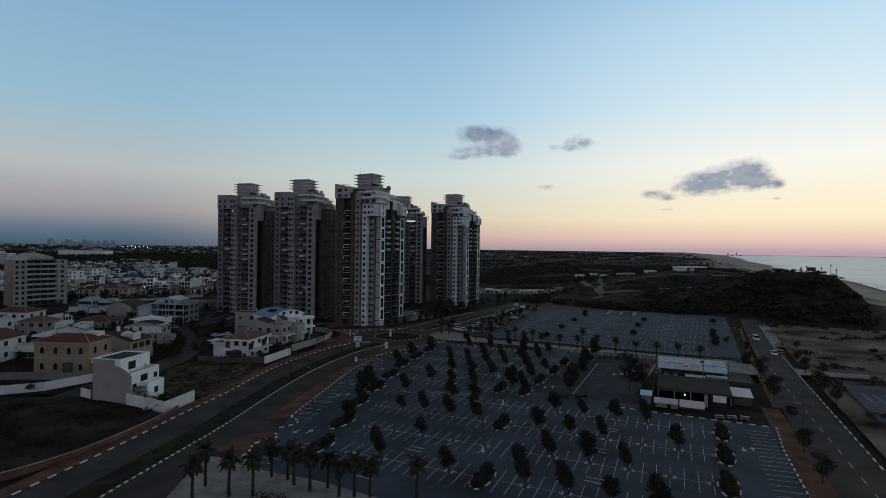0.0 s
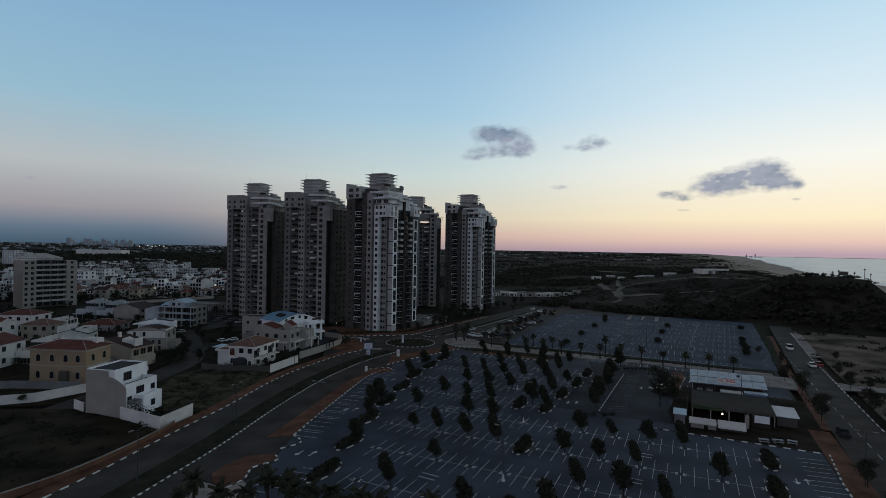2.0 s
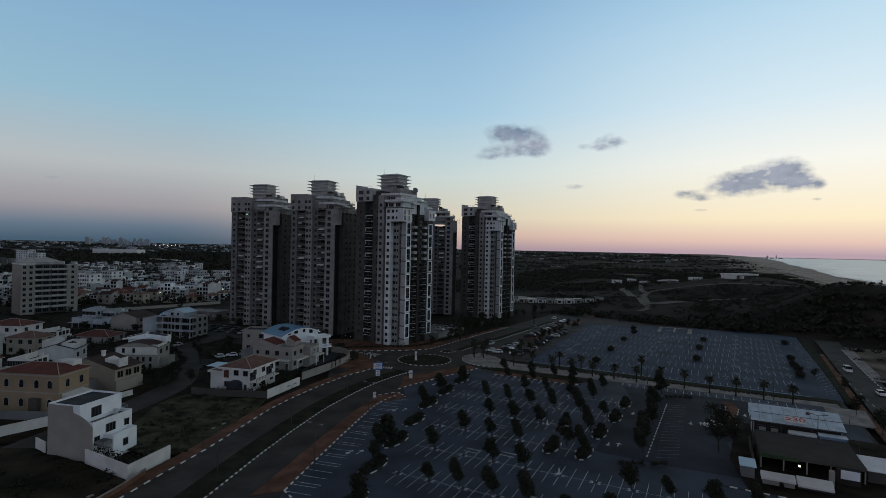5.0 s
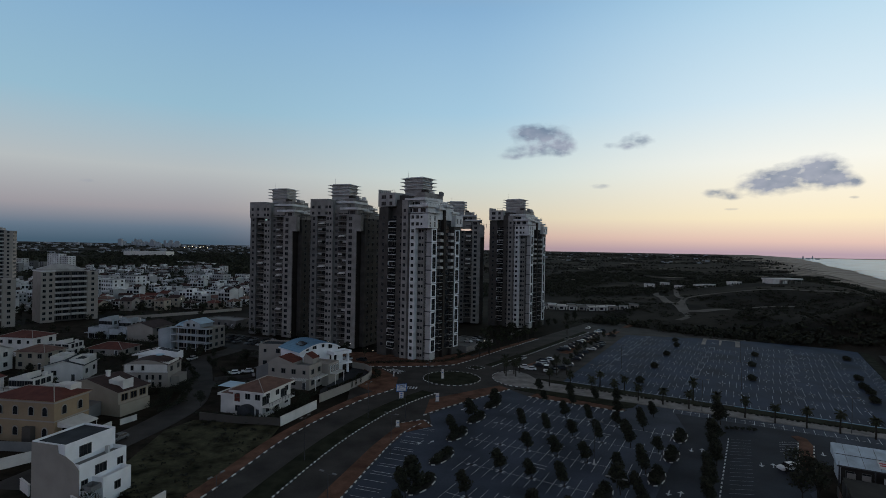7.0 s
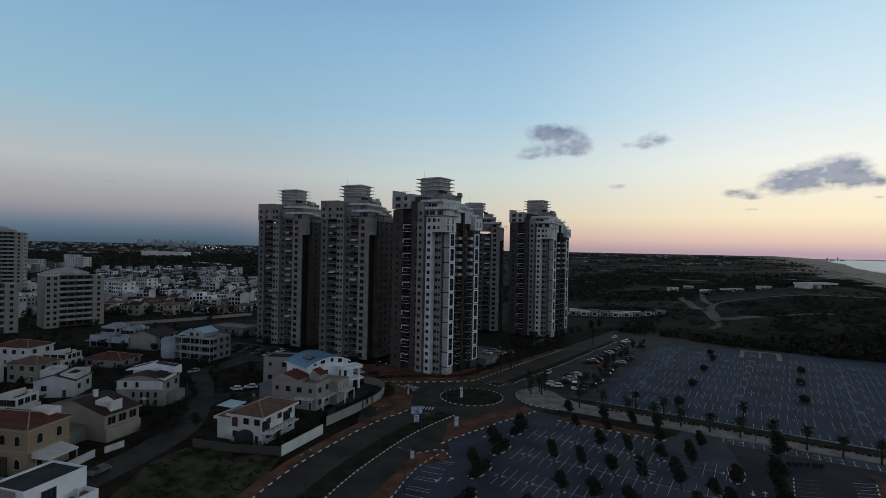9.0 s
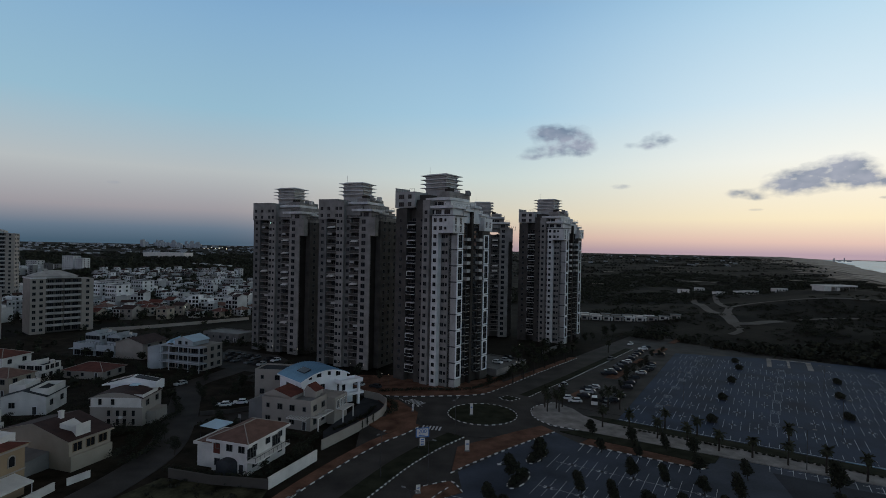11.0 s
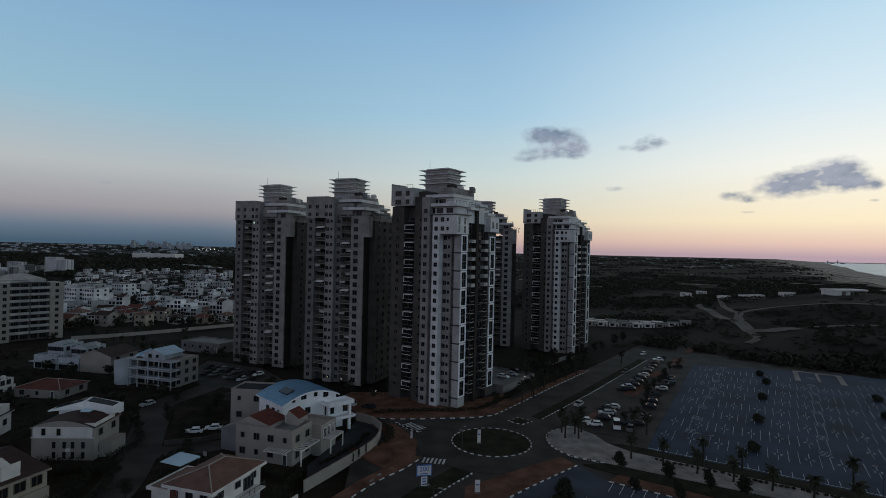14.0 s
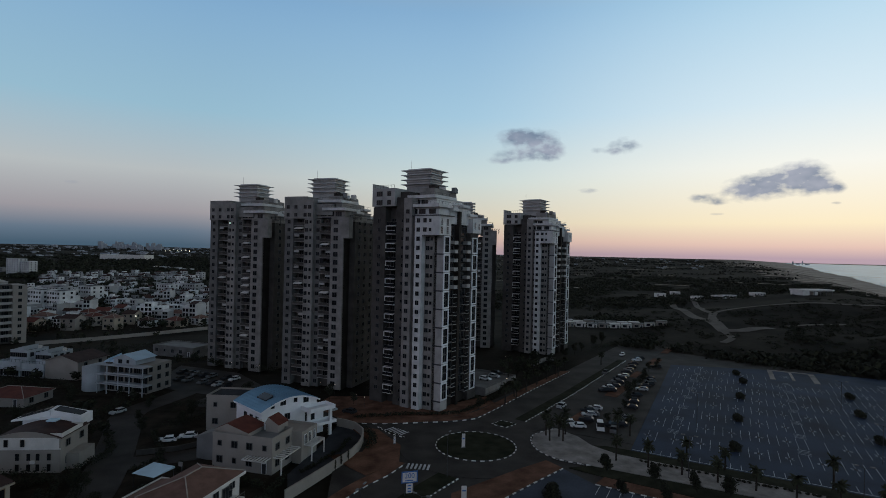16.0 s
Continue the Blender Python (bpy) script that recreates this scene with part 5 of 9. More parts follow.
def hip_villa():
    r = villa((-42.9, 188.3), -20.0, 9.0, 13.2, 6.7, "white villa with brown tiled hip roof and corner balcony", wall="white", roof="hip", roofmat="tileb", rise=2.0, eave=0.75, cols=3, side_cols=3)
    part("fascia", tray(Shape(), -0.8, 9.8, -0.8, 14.0, 6.15, 6.52, 0.3, 6.3), ["white"], r)
    part("side_wing", Shape().box(-4.6, -0.02, 1.0, 9.5, -0.5, 4.6), ["white"], r)
    part("side_roof", tray(Shape(), -5.2, -0.04, 0.4, 10.0, 4.62, 5.2, 0.25, 4.8), ["white"], r)
    part("side_roof_tiles", Shape().prism([(-4.9, 0.7), (-0.3, 0.7), (-0.3, 9.7), (-4.9, 9.7)], 4.82, [5.0, 5.7, 5.7, 5.0]), ["tileb"], r)
    part("balcony", Shape().box(9.02, 11.4, -0.6, 11.5, 2.9, 3.15), ["white"], r, "long white balcony slab")
    rail = Shape()
    for k in range(9):
        rail.box(11.28, 11.34, -0.5 + 1.48 * k, -0.44 + 1.48 * k, 3.15, 4.05)
    rail.box(11.27, 11.35, -0.55, 11.45, 4.02, 4.1)
    rail.box(9.1, 11.3, -0.56, -0.5, 4.02, 4.1)
    part("balcony_rail", rail, ["frame"], r)
    for y in (1.2, 9.6):
        put("balcony_door", W_DOOR, r, 9.03, y, 4.3, 90)
    part("shutter", Shape().box(0.5, 2.1, -0.1, -0.01, 3.6, 5.6), ["tile"], r, "dark red roller shutter")
    arch = [(4.6 + 1.9 * math.cos(math.pi * k / 10), 2.3 + 0.9 * math.sin(math.pi * k / 10)) for k in range(11)]
    porch = Shape()
    n = len(arch)
    porch.v = [(x, y, z) for y in (-1.9, -0.01) for x, z in arch]
    porch.f = [(k, k + 1, n + k + 1, n + k) for k in range(n - 1)] + [tuple(range(n))]
    porch.mi = [0] * len(porch.f)
    porch.box(2.7, 6.5, -1.85, -0.02, 0, 2.3, 0)
    part("porch", porch, ["darkroof"], r, "dark arched porch canopy")
    part("antenna_mast", Shape().box(-0.1, -0.02, 9.0, 9.08, 5.2, 8.8), ["steel"], r)
    part("satellite_dish", Shape().prism([(-0.5, 8.7), (0.3, 8.7), (0.3, 8.8), (-0.5, 8.8)], 8.2, 9.0), ["grey"], r)
    c = thing("carport", pose(-53.2, 207.3, -0.1, 0, 0, -24), "bright pale blue sheet carport on steel posts", "carport")
    part("roof_sheet", Shape().prism([(0, 0), (5.6, 0), (5.6, 5.2), (0, 5.2)], 2.75, [2.8, 2.8, 3.1, 3.1]), ["bluesheet"], c)
    for x in (0.2, 5.4):
        for y, h in ((0.2, 2.76), (5.0, 2.9)):
            p = Shape()
            p.tube((x, y, 0), (x, y, h), 0.06, 0.06)
            part("post", p, ["steel"], c)
    wall_run("garden_wall", [(-28.6, 179.6), (-22.1, 194.1)], 2.0, "white rendered garden wall at the pavement")
    wall_run("garden_wall", [(-50, 184.5), (-40, 181.2), (-28.6, 179.6)], 1.7, "dark weathered garden wall beside the dry field", mat="stoned")


M["bluesheet"] = material("pale_blue_plastic_sheet", (0.46, 0.62, 0.74), 0.4, 0.1, 0.3, 3, 0.03)
hip_villa()


def red_villa():
    r = villa((-41.0, 217.0), -20.0, 14.6, 8.0, 6.9, "beige stepped villa with red tiled gables", wall="beige", roof="flat", cols=4, side_cols=2, roofmat="grey", parapet=0.7)
    part("attic", Shape().box(0.3, 8.4, 0.4, 7.0, 6.9, 8.0), ["beige"], r)
    for x0, x1, y0, y1, zz in ((0.0, 8.8, 0.0, 7.0, 8.0), (9.4, 13.0, 5.0, 9.2, 8.6)):
        s = Shape()
        m = (x0 + x1) / 2 - 0.9
        s.face([(x0, y0, zz), (m, y0, zz + 1.6), (m, y1, zz + 1.6), (x0, y1, zz)])
        s.face([(m, y0, zz + 1.6), (x1, y0, zz), (x1, y1, zz), (m, y1, zz + 1.6)])
        s.face([(x0, y0, zz), (x1, y0, zz), (m, y0, zz + 1.6)], 1)
        s.face([(x0, y1, zz), (x1, y1, zz), (m, y1, zz + 1.6)], 1)
        part("tiled_gable_roof", s, ["tile", "beige"], r, "red clay tiled gable roof")
    part("attic", Shape().box(9.6, 12.8, 5.2, 9.0, 6.9, 8.6), ["beige"], r)
    part("back_wing", tray(Shape(), 9.0, 17.0, 8.02, 15.0, -0.5, 6.6, 0.25, 6.1), ["beige"], r)
    for y in (9.6, 11.6, 13.6):
        put("window", W_TALL, r, 17.02, y, 4.6, 90)
    part("left_wing", Shape().box(-6.5, -0.02, 3.0, 10.5, -0.5, 4.6), ["grey"], r)
    lr = Shape().prism([(-6.9, 2.6), (-0.04, 2.6), (-0.04, 10.9), (-6.9, 10.9)], 4.62, [4.8, 7.2, 7.2, 4.8])
    part("left_roof", lr, ["grey"], r)
    for k, (y0, y1) in enumerate(((0.4, 8.6), (9.0, 14.8))):
        x = 14.62 if k == 0 else 17.02
        n = 9
        for q in range(n):
            yy = y0 + (y1 - y0) * q / (n - 1)
            part("pergola_beam", Shape().box(x, x + 2.2, yy - 0.08, yy + 0.08, 3.35, 3.55), ["white"], r)
        part("pergola_rail", Shape().box(x + 1.9, x + 2.1, y0 - 0.3, y1 + 0.3, 3.12, 3.34), ["white"], r)
        for yy in (y0, y1):
            part("pergola_post", Shape().box(x + 1.88, x + 2.12, yy - 0.12, yy + 0.12, 0, 3.12), ["white"], r)
    for q in range(8):
        x = 9.0 + q * 0.75
        part("pergola_beam", Shape().box(x - 0.08, x + 0.08, -2.2, -0.02, 3.35, 3.55), ["white"], r)
    part("pergola_rail", Shape().box(8.7, 14.6, -2.1, -1.9, 3.12, 3.34), ["white"], r)
    for q, (x, y) in enumerate(((2.5, 8.2), (5.0, 8.0), (8.6, 6.0))):
        part("water_tank", Shape().box(x, x + 1.2, y, y + 0.9, 6.9, 8.0 + 0.3 * q), ["pale"], r)


red_villa()


def blue_villa():
    r = thing("villa", pose(-33.2, 227.4, 0, 0, 0, 41.0), "white villa with a blue vaulted metal roof and deep terrace", "house", "villas")
    w, d, h, rise = 15.2, 13.0, 8.6, 4.2
    part("wall", Shape().box(0, w, 0, d, -0.6, h), ["whiteb"], r)
    n = 20
    arc = [(-0.6 + (w + 1.2) * k / n, h + rise * math.sin(math.pi * (0.14 + 0.68 * k / n)) - rise * math.sin(math.pi * 0.14)) for k in range(n + 1)]
    roof = Shape()
    for (q0, z0), (q1, z1) in zip(arc, arc[1:]):
        roof.face([(q0, -0.7, z0 + 0.02), (q1, -0.7, z1 + 0.02), (q1, d + 0.7, z1 + 0.02), (q0, d + 0.7, z0 + 0.02)])
        roof.face([(q0, -0.7, z0 - 0.4), (q1, -0.7, z1 - 0.4), (q1, -0.7, z1), (q0, -0.7, z0)], 1)
        roof.face([(q0, d + 0.7, z0 - 0.4), (q1, d + 0.7, z1 - 0.4), (q1, d + 0.7, z1), (q0, d + 0.7, z0)], 1)
        roof.face([(q0, -0.7, z0 - 0.4), (q0, d + 0.7, z0 - 0.4), (q1, d + 0.7, z1 - 0.4), (q1, -0.7, z1 - 0.4)], 1)
    part("vaulted_roof", roof, ["bluem", "whiteb"], r, "blue sheet-metal vault with white edges")
    for k in range(1, n):
        q, z = arc[k]
        part("roof_seam", Shape().box(q - 0.04, q + 0.04, -0.7, d + 0.7, z + 0.0, z + 0.1), ["bluem"], r)
    part("skylight", Shape().prism([(2.6, 3.0), (4.6, 3.0), (4.6, 7.5), (2.6, 7.5)], 9.0, [10.25, 11.1, 11.1, 10.25]), ["glass"], r)
    g = Shape()
    for t in (0.0, d):
        g.face([(0, t, h - 0.05)] + [(max(0, min(w, q)), t, z - 0.3) for q, z in arc] + [(w, t, h - 0.05)])
    part("gable_wall", g, ["whiteb"], r)
    for x, z, me in ((2.8, 9.4, W_SMALL), (5.6, 9.9, W_STD), (9.0, 9.9, W_SMALL), (12.0, 9.5, W_STD), (6.8, 6.2, W_STD), (2.6, 6.2, W_SMALL)):
        put("window", me, r, x, -0.02, z)
    for y in (2.0, 5.0, 8.0):
        put("window", W_STD, r, -0.02, y, 6.2, -90)
        put("window", W_STD, r, -0.02, y, 2.2, -90)
    part("terrace", tray(Shape(), 10.6, 18.0, -4.4, -0.02, 7.0, 8.0, 0.2, 7.25), ["whiteb"], r)
    part("terrace", tray(Shape(), 11.4, 19.0, -3.6, -0.02, 3.1, 3.8, 0.2, 3.3), ["whiteb"], r)
    part("end_block", Shape().box(w + 0.02, w + 2.4, 0.4, 10.0, -0.3, 6.9), ["whiteb"], r)
    put("balcony_door", W_DOOR, r, 13.2, -0.02, 5.0)
    put("balcony_door", W_DOOR, r, 13.2, -0.02, 1.2)
    for x in (11.0, 17.4):
        part("terrace_post", Shape().box(x - 0.35, x + 0.35, -3.4, -2.7, 3.82, 6.98), ["whiteb"], r)
        part("terrace_post", Shape().box(x - 0.35, x + 0.35, -3.3, -2.6, 0, 3.08), ["whiteb"], r)
    part("plinth", Shape().box(-1.2, 10.4, -1.6, -0.03, -0.3, 4.2), ["whiteb"], r)
    wall_run("garden_wall", spline([(-22.2, 200.0), (-16.5, 210.5), (-11.2, 221.2), (-9.6, 228), (-9.6, 235), (-12, 240), (-17, 243.5)]), 2.0, "long off-white curved garden wall beside the avenue", mat="beige")
    s = Shape()
    s.prism([(-22, 201.5), (-11.6, 221.5), (-10.0, 228), (-10.0, 235), (-12.3, 239.5), (-17, 243), (-19, 230), (-24, 212)], -0.3, 0.06)
    setting("pavement_terrace", s, ["darkroof"], "dark grey paved terrace behind the garden wall")


blue_villa()


def curved_villa():
    r = villa((-84.2, 215.0), 0.0, 13.2, 10.0, 7.0, "grey-white villa with a curved dark tiled roof and roof frames", wall="beige", roof="vault", roofmat="tile2", rise=2.4, cols=0, side_cols=2, eave=0.25)
    part("upper_band", Shape().box(0.3, 12.9, -0.1, -0.01, 4.95, 7.15), ["white"], r, "white rendered upper wall under the curved roof")
    part("string_course", Shape().box(-0.05, 13.25, -0.18, -0.005, 4.72, 4.93), ["white"], r)
    for x in (4.8, 7.0, 8.8, 11.0):
        put("window", W_TALL2, r, x, -0.02, 3.2)
    for x in (2.6, 5.8):
        put("window", W_TALL2, r, x, -0.12, 6.1)
    for x in (4.8, 7.0, 8.8, 11.0):
        put("window", W_TALL2, r, x, -0.02, 1.0)
    part("air_conditioner", Shape().box(7.5, 8.3, -0.5, -0.02, 1.9, 2.5), ["pale"], r)
    part("attic", tray(Shape(), 0.4, 12.6, 8.2, 13.0, 6.8, 9.0, 0.25, 8.6), ["whiteb"], r, "white rear attic with a broad parapet")
    fr = Shape()
    fr.prism([(-0.6, 6.0), (5.6, 9.0), (5.0, 13.0), (-0.6, 9.5)], 8.6, [8.9, 10.2, 10.2, 8.9])
    part("roof_slab", fr, ["whiteb"], r)
    part("roof_well", Shape().prism([(-0.1, 6.6), (5.1, 9.2), (4.7, 12.4), (-0.1, 9.2)], 8.8, [9.05, 10.24, 10.24, 9.05]), ["darkroof"], r)
    fr = Shape()
    fr.prism([(5.7, 9.0), (13.0, 7.6), (13.2, 11.4), (5.2, 13.0)], 8.8, [10.2, 9.4, 9.4, 10.2])
    part("roof_slab", fr, ["whiteb"], r)
    part("roof_well", Shape().prism([(6.2, 9.3), (12.6, 8.1), (12.7, 11.0), (5.8, 12.5)], 8.9, [10.24, 9.45, 9.45, 10.24]), ["darkroof"], r)
    part("skylight", Shape().box(7.4, 9.4, 4.6, 6.4, 9.0, 9.3), ["bluesheet"], r)
    part("terrace_wall", tray(Shape(), 10.4, 13.24, 0.4, 8.0, 6.9, 7.9, 0.2, 7.0), ["white"], r)
    for k in range(3):
        p = Shape().prism([(0.2 + 1.7 * k, 7.9 + 0.8 * k), (1.6 + 1.7 * k, 8.6 + 0.8 * k), (1.3 + 1.7 * k, 10.4 + 0.8 * k), (0.0 + 1.7 * k, 9.7 + 0.8 * k)], 9.2 + 0.36 * k, [9.3 + 0.36 * k, 9.6 + 0.36 * k, 9.6 + 0.36 * k, 9.3 + 0.36 * k])
        part("solar_panel", p, ["glass"], r)
    part("side_porch", Shape().box(13.22, 15.8, 2.0, 8.0, -0.3, 3.2), ["beige"], r)


W_TALL2 = window_mesh("tall_window", 0.8, 1.45, "beige", bars=0, t=0.06)
M["tile2"] = material("dark_red_roof_tiles", (0.052, 0.026, 0.022), 0.8, 0.3, 0.5, 5, 0.3)
curved_villa()


def gable_villa():
    r = villa((-90.0, 193.6), -20.0, 20.0, 9.5, 6.2, "cream villa with a broad blank gable and dark tiled roof", wall="cream", roof="gable", roofmat="tile2", rise=2.6, ridge="y", cols=0, side_cols=0, eave=0.45)
    for y in (1.8, 4.7, 7.6):
        put("window", W_BROWN, r, 20.02, y, 4.6, 90)
    part("fascia", Shape().box(20.05, 20.5, -0.5, 10.0, 5.75, 6.05), ["cream"], r)
    part("base_wall", Shape().box(20.0, 20.6, 0.0, 9.5, -0.3, 3.0), ["cream"], r)
    put("window", W_STD, r, 9, -0.02, 2.0)
    d = Shape()
    d.prism([(14.6, 2.0), (17.2, 2.8), (17.0, 5.2), (14.6, 5.2)], 6.4, [8.6, 8.0, 8.0, 8.9])
    d.prism([(17.21, 2.8), (19.4, 2.0), (19.4, 5.2), (17.01, 5.2)], 6.4, [8.0, 8.9, 9.0, 8.0])
    part("dormer", d, ["white"], r, "white butterfly-shaped dormer")
    part("chimney", Shape().box(10.6, 11.4, 4.6, 5.4, 7.6, 9.9), ["white"], r)
    part("chimney_cap", Shape().box(10.5, 11.5, 4.5, 5.5, 9.9, 10.1), ["white"], r)
    part("lean_to", Shape().prism([(4.0, -5.5), (14.5, -5.5), (14.5, -0.02), (4.0, -0.02)], -0.3, [2.7, 2.7, 3.4, 3.4]), ["grey"], r, "grey lean-to with a dark sheet roof")
    for x in (5.2, 8.4, 11.6):
        put("window", W_DOOR, r, x + 0.4, -5.52, 1.3)


W_BROWN = window_mesh("window", 1.9, 1.7, "ochre", bars=1)
gable_villa()

villa((-50.4, 241.0), -8.0, 9.5, 8.0, 8.6, "weathered tan flat-roofed concrete house", wall="beige", roof="flat", cols=2)


def terraced_block():
    r = thing("villa", pose(-105.5, 280.0, 0, 0, 0, -20.0), "white apartment villa with framed terraces and blue roof sheets", "house", "villas")
    n = 10
    fin = [(8.4 * k / n, 3.6 - 3.0 * math.sin(math.pi * k / n * 0.9)) for k in range(n + 1)]
    part("curved_wall", Shape().prism(fin + [(8.4, 8.0), (0, 9.0)], -0.5, [7.2 + 2.0 * k / n for k in range(n + 1)] + [9.2, 7.2]), ["greyw"], r, "white curved flank wall")
    part("main_block", Shape().box(8.42, 25.0, 4.4, 15.0, -0.5, 8.9), ["beige"], r)
    for z in (2.9, 5.9, 8.9):
        part("terrace_slab", Shape().box(8.44, 27.2, 0.6, 4.38, z, z + 0.28), ["greyw"], r)
        if z < 8:
            part("terrace_rail", Shape().box(12.0, 27.0, 0.66, 0.76, z + 0.5, z + 0.95), ["greyw"], r)
        for x in (11.0, 14.5, 18.0, 21.5, 24.0):
            put("balcony_door", W_DOOR, r, x, 4.38, z - 1.5)
    for x in (9.2, 13.0, 17.4, 21.8, 26.8):
        part("terrace_post", Shape().box(x - 0.14, x + 0.14, 0.7, 0.98, 0, 8.9), ["greyw"], r)
    for y in (6.0, 9.5, 13.0):
        for z in (1.6, 4.6, 7.4):
            put("window", W_STD, r, 25.02, y, z, 90)
    part("attic", Shape().box(13.2, 22.0, 3.0, 11.0, 9.2, 10.8), ["greyw"], r)
    g = Shape()
    g.face([(12.8, 2.6, 10.8), (22.6, 2.6, 10.8), (17.6, 2.6, 12.6)], 1)
    g.face([(12.8, 2.6, 10.8), (17.6, 2.6, 12.6), (17.6, 11.4, 12.6), (12.8, 11.4, 10.8)])
    g.face([(17.6, 2.6, 12.6), (22.6, 2.6, 10.8), (22.6, 11.4, 10.8), (17.6, 11.4, 12.6)])
    part("attic_roof", g, ["bluesheet", "greyw"], r, "shallow pale blue sheet roof")
    put("window", W_STD, r, 16.0, 2.98, 10.2)
    put("window", W_SMALL, r, 19.0, 2.98, 10.2)
    for x0 in (9.4, 11.6):
        part("tilted_sheet", Shape().prism([(x0, 3.0), (x0 + 2.0, 3.0), (x0 + 2.0, 8.0), (x0, 8.0)], 9.3, [9.6, 10.8, 11.6, 10.2]), ["bluesheet"], r)
    part("stair_core", Shape().box(11.0, 13.0, 2.2, 4.0, 5.8, 9.6), ["stoned"], r)


terraced_block()


def stepped_villa(corner, axis, w, d, h, label, wall="greyw"):
    """A villa whose upper floor steps back behind a glazed roof deck."""
    r = thing("villa", pose(corner[0], corner[1], 0, 0, 0, axis), label, "house", "villas")
    part("lower_floor", tray(Shape(), 0, w, 0, d, -0.5, h * 0.58, 0.2, h * 0.58 - 0.7), [wall], r)
    part("upper_floor", tray(Shape(), w * 0.28, w - 0.4, d * 0.25, d - 0.3, h * 0.58 - 0.7, h, 0.2, h - 0.4), [wall], r)
    part("roof", Shape().box(w * 0.28 + 0.3, w - 0.7, d * 0.25 + 0.3, d - 0.6, h - 0.4, h - 0.35), ["darkroof"], r)
    part("roof_wedge", Shape().prism([(w * 0.4, d * 0.3), (w * 0.75, d * 0.3), (w * 0.75, d * 0.8), (w * 0.4, d * 0.8)], h - 0.35, [h + 0.3, h + 1.3, h + 1.3, h + 0.3]), [wall], r)
    part("canopy", Shape().box(-0.6, w + 0.6, -1.6, -0.02, h * 0.3, h * 0.3 + 0.25), [wall], r)
    for k in range(3):
        put("balcony_door", W_DOOR, r, w * (0.2 + 0.3 * k), -0.02, 1.2)
        put("wide_window", W_WIDE, r, w * (0.4 + 0.22 * k), d * 0.25 - 0.02, h * 0.8)
        put("window", W_STD, r, w + 0.02, d * (0.2 + 0.3 * k), h * 0.35, 90)
        put("window", W_STD, r, w - 0.38, d * (0.4 + 0.2 * k), h * 0.8, 90)
    for k in range(7):
        x = w * 0.04 + k * w * 0.15
        part("rail_post", Shape().box(x, x + 0.06, 0.06, 0.12, h * 0.58, h * 0.58 + 0.9), ["steel"], r)
    part("rail", Shape().box(0.1, w - 0.1, 0.05, 0.13, h * 0.58 + 0.85, h * 0.58 + 0.93), ["steel"], r)
    for x in (w * 0.85, w * 0.6):
        part("water_tank", Shape().box(x, x + 1.0, d * 0.7, d * 0.7 + 0.8, h - 0.35, h + 0.9), ["white"], r)
    return r


stepped_villa((-144.0, 302.0), -14.0, 10.5, 12.0, 8.6, "blue-white terraced villa with a glazed roof deck")
stepped_villa((-133.4, 299.4), -14.0, 9.0, 13.0, 8.0, "blue-white terraced villa with rooftop tanks")
villa((-124.0, 297.0), -14.0, 13.0, 13.0, 6.2, "grey-beige villa with a shallow dark red gable roof", wall="beige", roof="gable", roofmat="tile2", rise=2.2, cols=0, ridge="y", eave=0.7)
villa((-107.0, 342.0), -24.0, 22.0, 12.0, 3.6, "low grey flat-roofed public building", wall="greystone", roof="flat", floors=1, cols=5, roofmat="grey")
stepped_villa((-139.0, 257.0), -4.0, 13.0, 11.0, 5.2, "low white villa with wedge roofs and tanks", "white")
villa((-123.0, 263.5), -8.0, 15.0, 11.0, 2.6, "low villa with a broad dark red tiled roof", wall="beige", roof="hip", rise=2.0, roofmat="tile", cols=3, floors=1)
r = villa((-112.0, 222.0), 8.0, 11.0, 11.0, 4.8, "white villa with stepped gables and dark roof", wall="white", roof="gable", rise=1.7, roofmat="darkroof", cols=2, floors=1, ridge="y")
part("gable_frame", tray(Shape(), 6.6, 11.1, 1.0, 10.0, 4.7, 6.8, 0.25, 5.2), ["white"], r)
part("gable_frame", tray(Shape(), -0.2, 4.0, 4.0, 11.2, 4.7, 7.2, 0.25, 5.4), ["white"], r)
villa((-124.0, 190.0), -6.0, 14.0, 12.0, 7.0, "white villa with red tiled gable roof", wall="white", roof="gable", ridge="y", rise=2.2, roofmat="tile", cols=3)
stepped_villa((-109.0, 196.0), -6.0, 10.0, 10.0, 7.0, "white flat-roofed villa with a roof terrace", "white")
villa((-150.0, 232.0), -10.0, 14.0, 11.0, 7.0, "white villa with red gabled roof behind trees", wall="white", roof="gable", rise=2.3, roofmat="tile", cols=3)
villa((-133.0, 240.0), -10.0, 11.0, 9.0, 6.0, "cream villa with brown hip roof", wall="cream", roof="hip", rise=1.9, roofmat="tileb", cols=3)
villa((-155.0, 262.0), -10.0, 15.0, 11.0, 7.2, "white villa with red hip roof beyond the lane", wall="white", roof="hip", rise=2.0, roofmat="tile", cols=4)
villa((-160.0, 205.0), 4.0, 14.0, 12.0, 7.0, "white two-storey villa with flat roof", wall="white", roof="flat", cols=3)


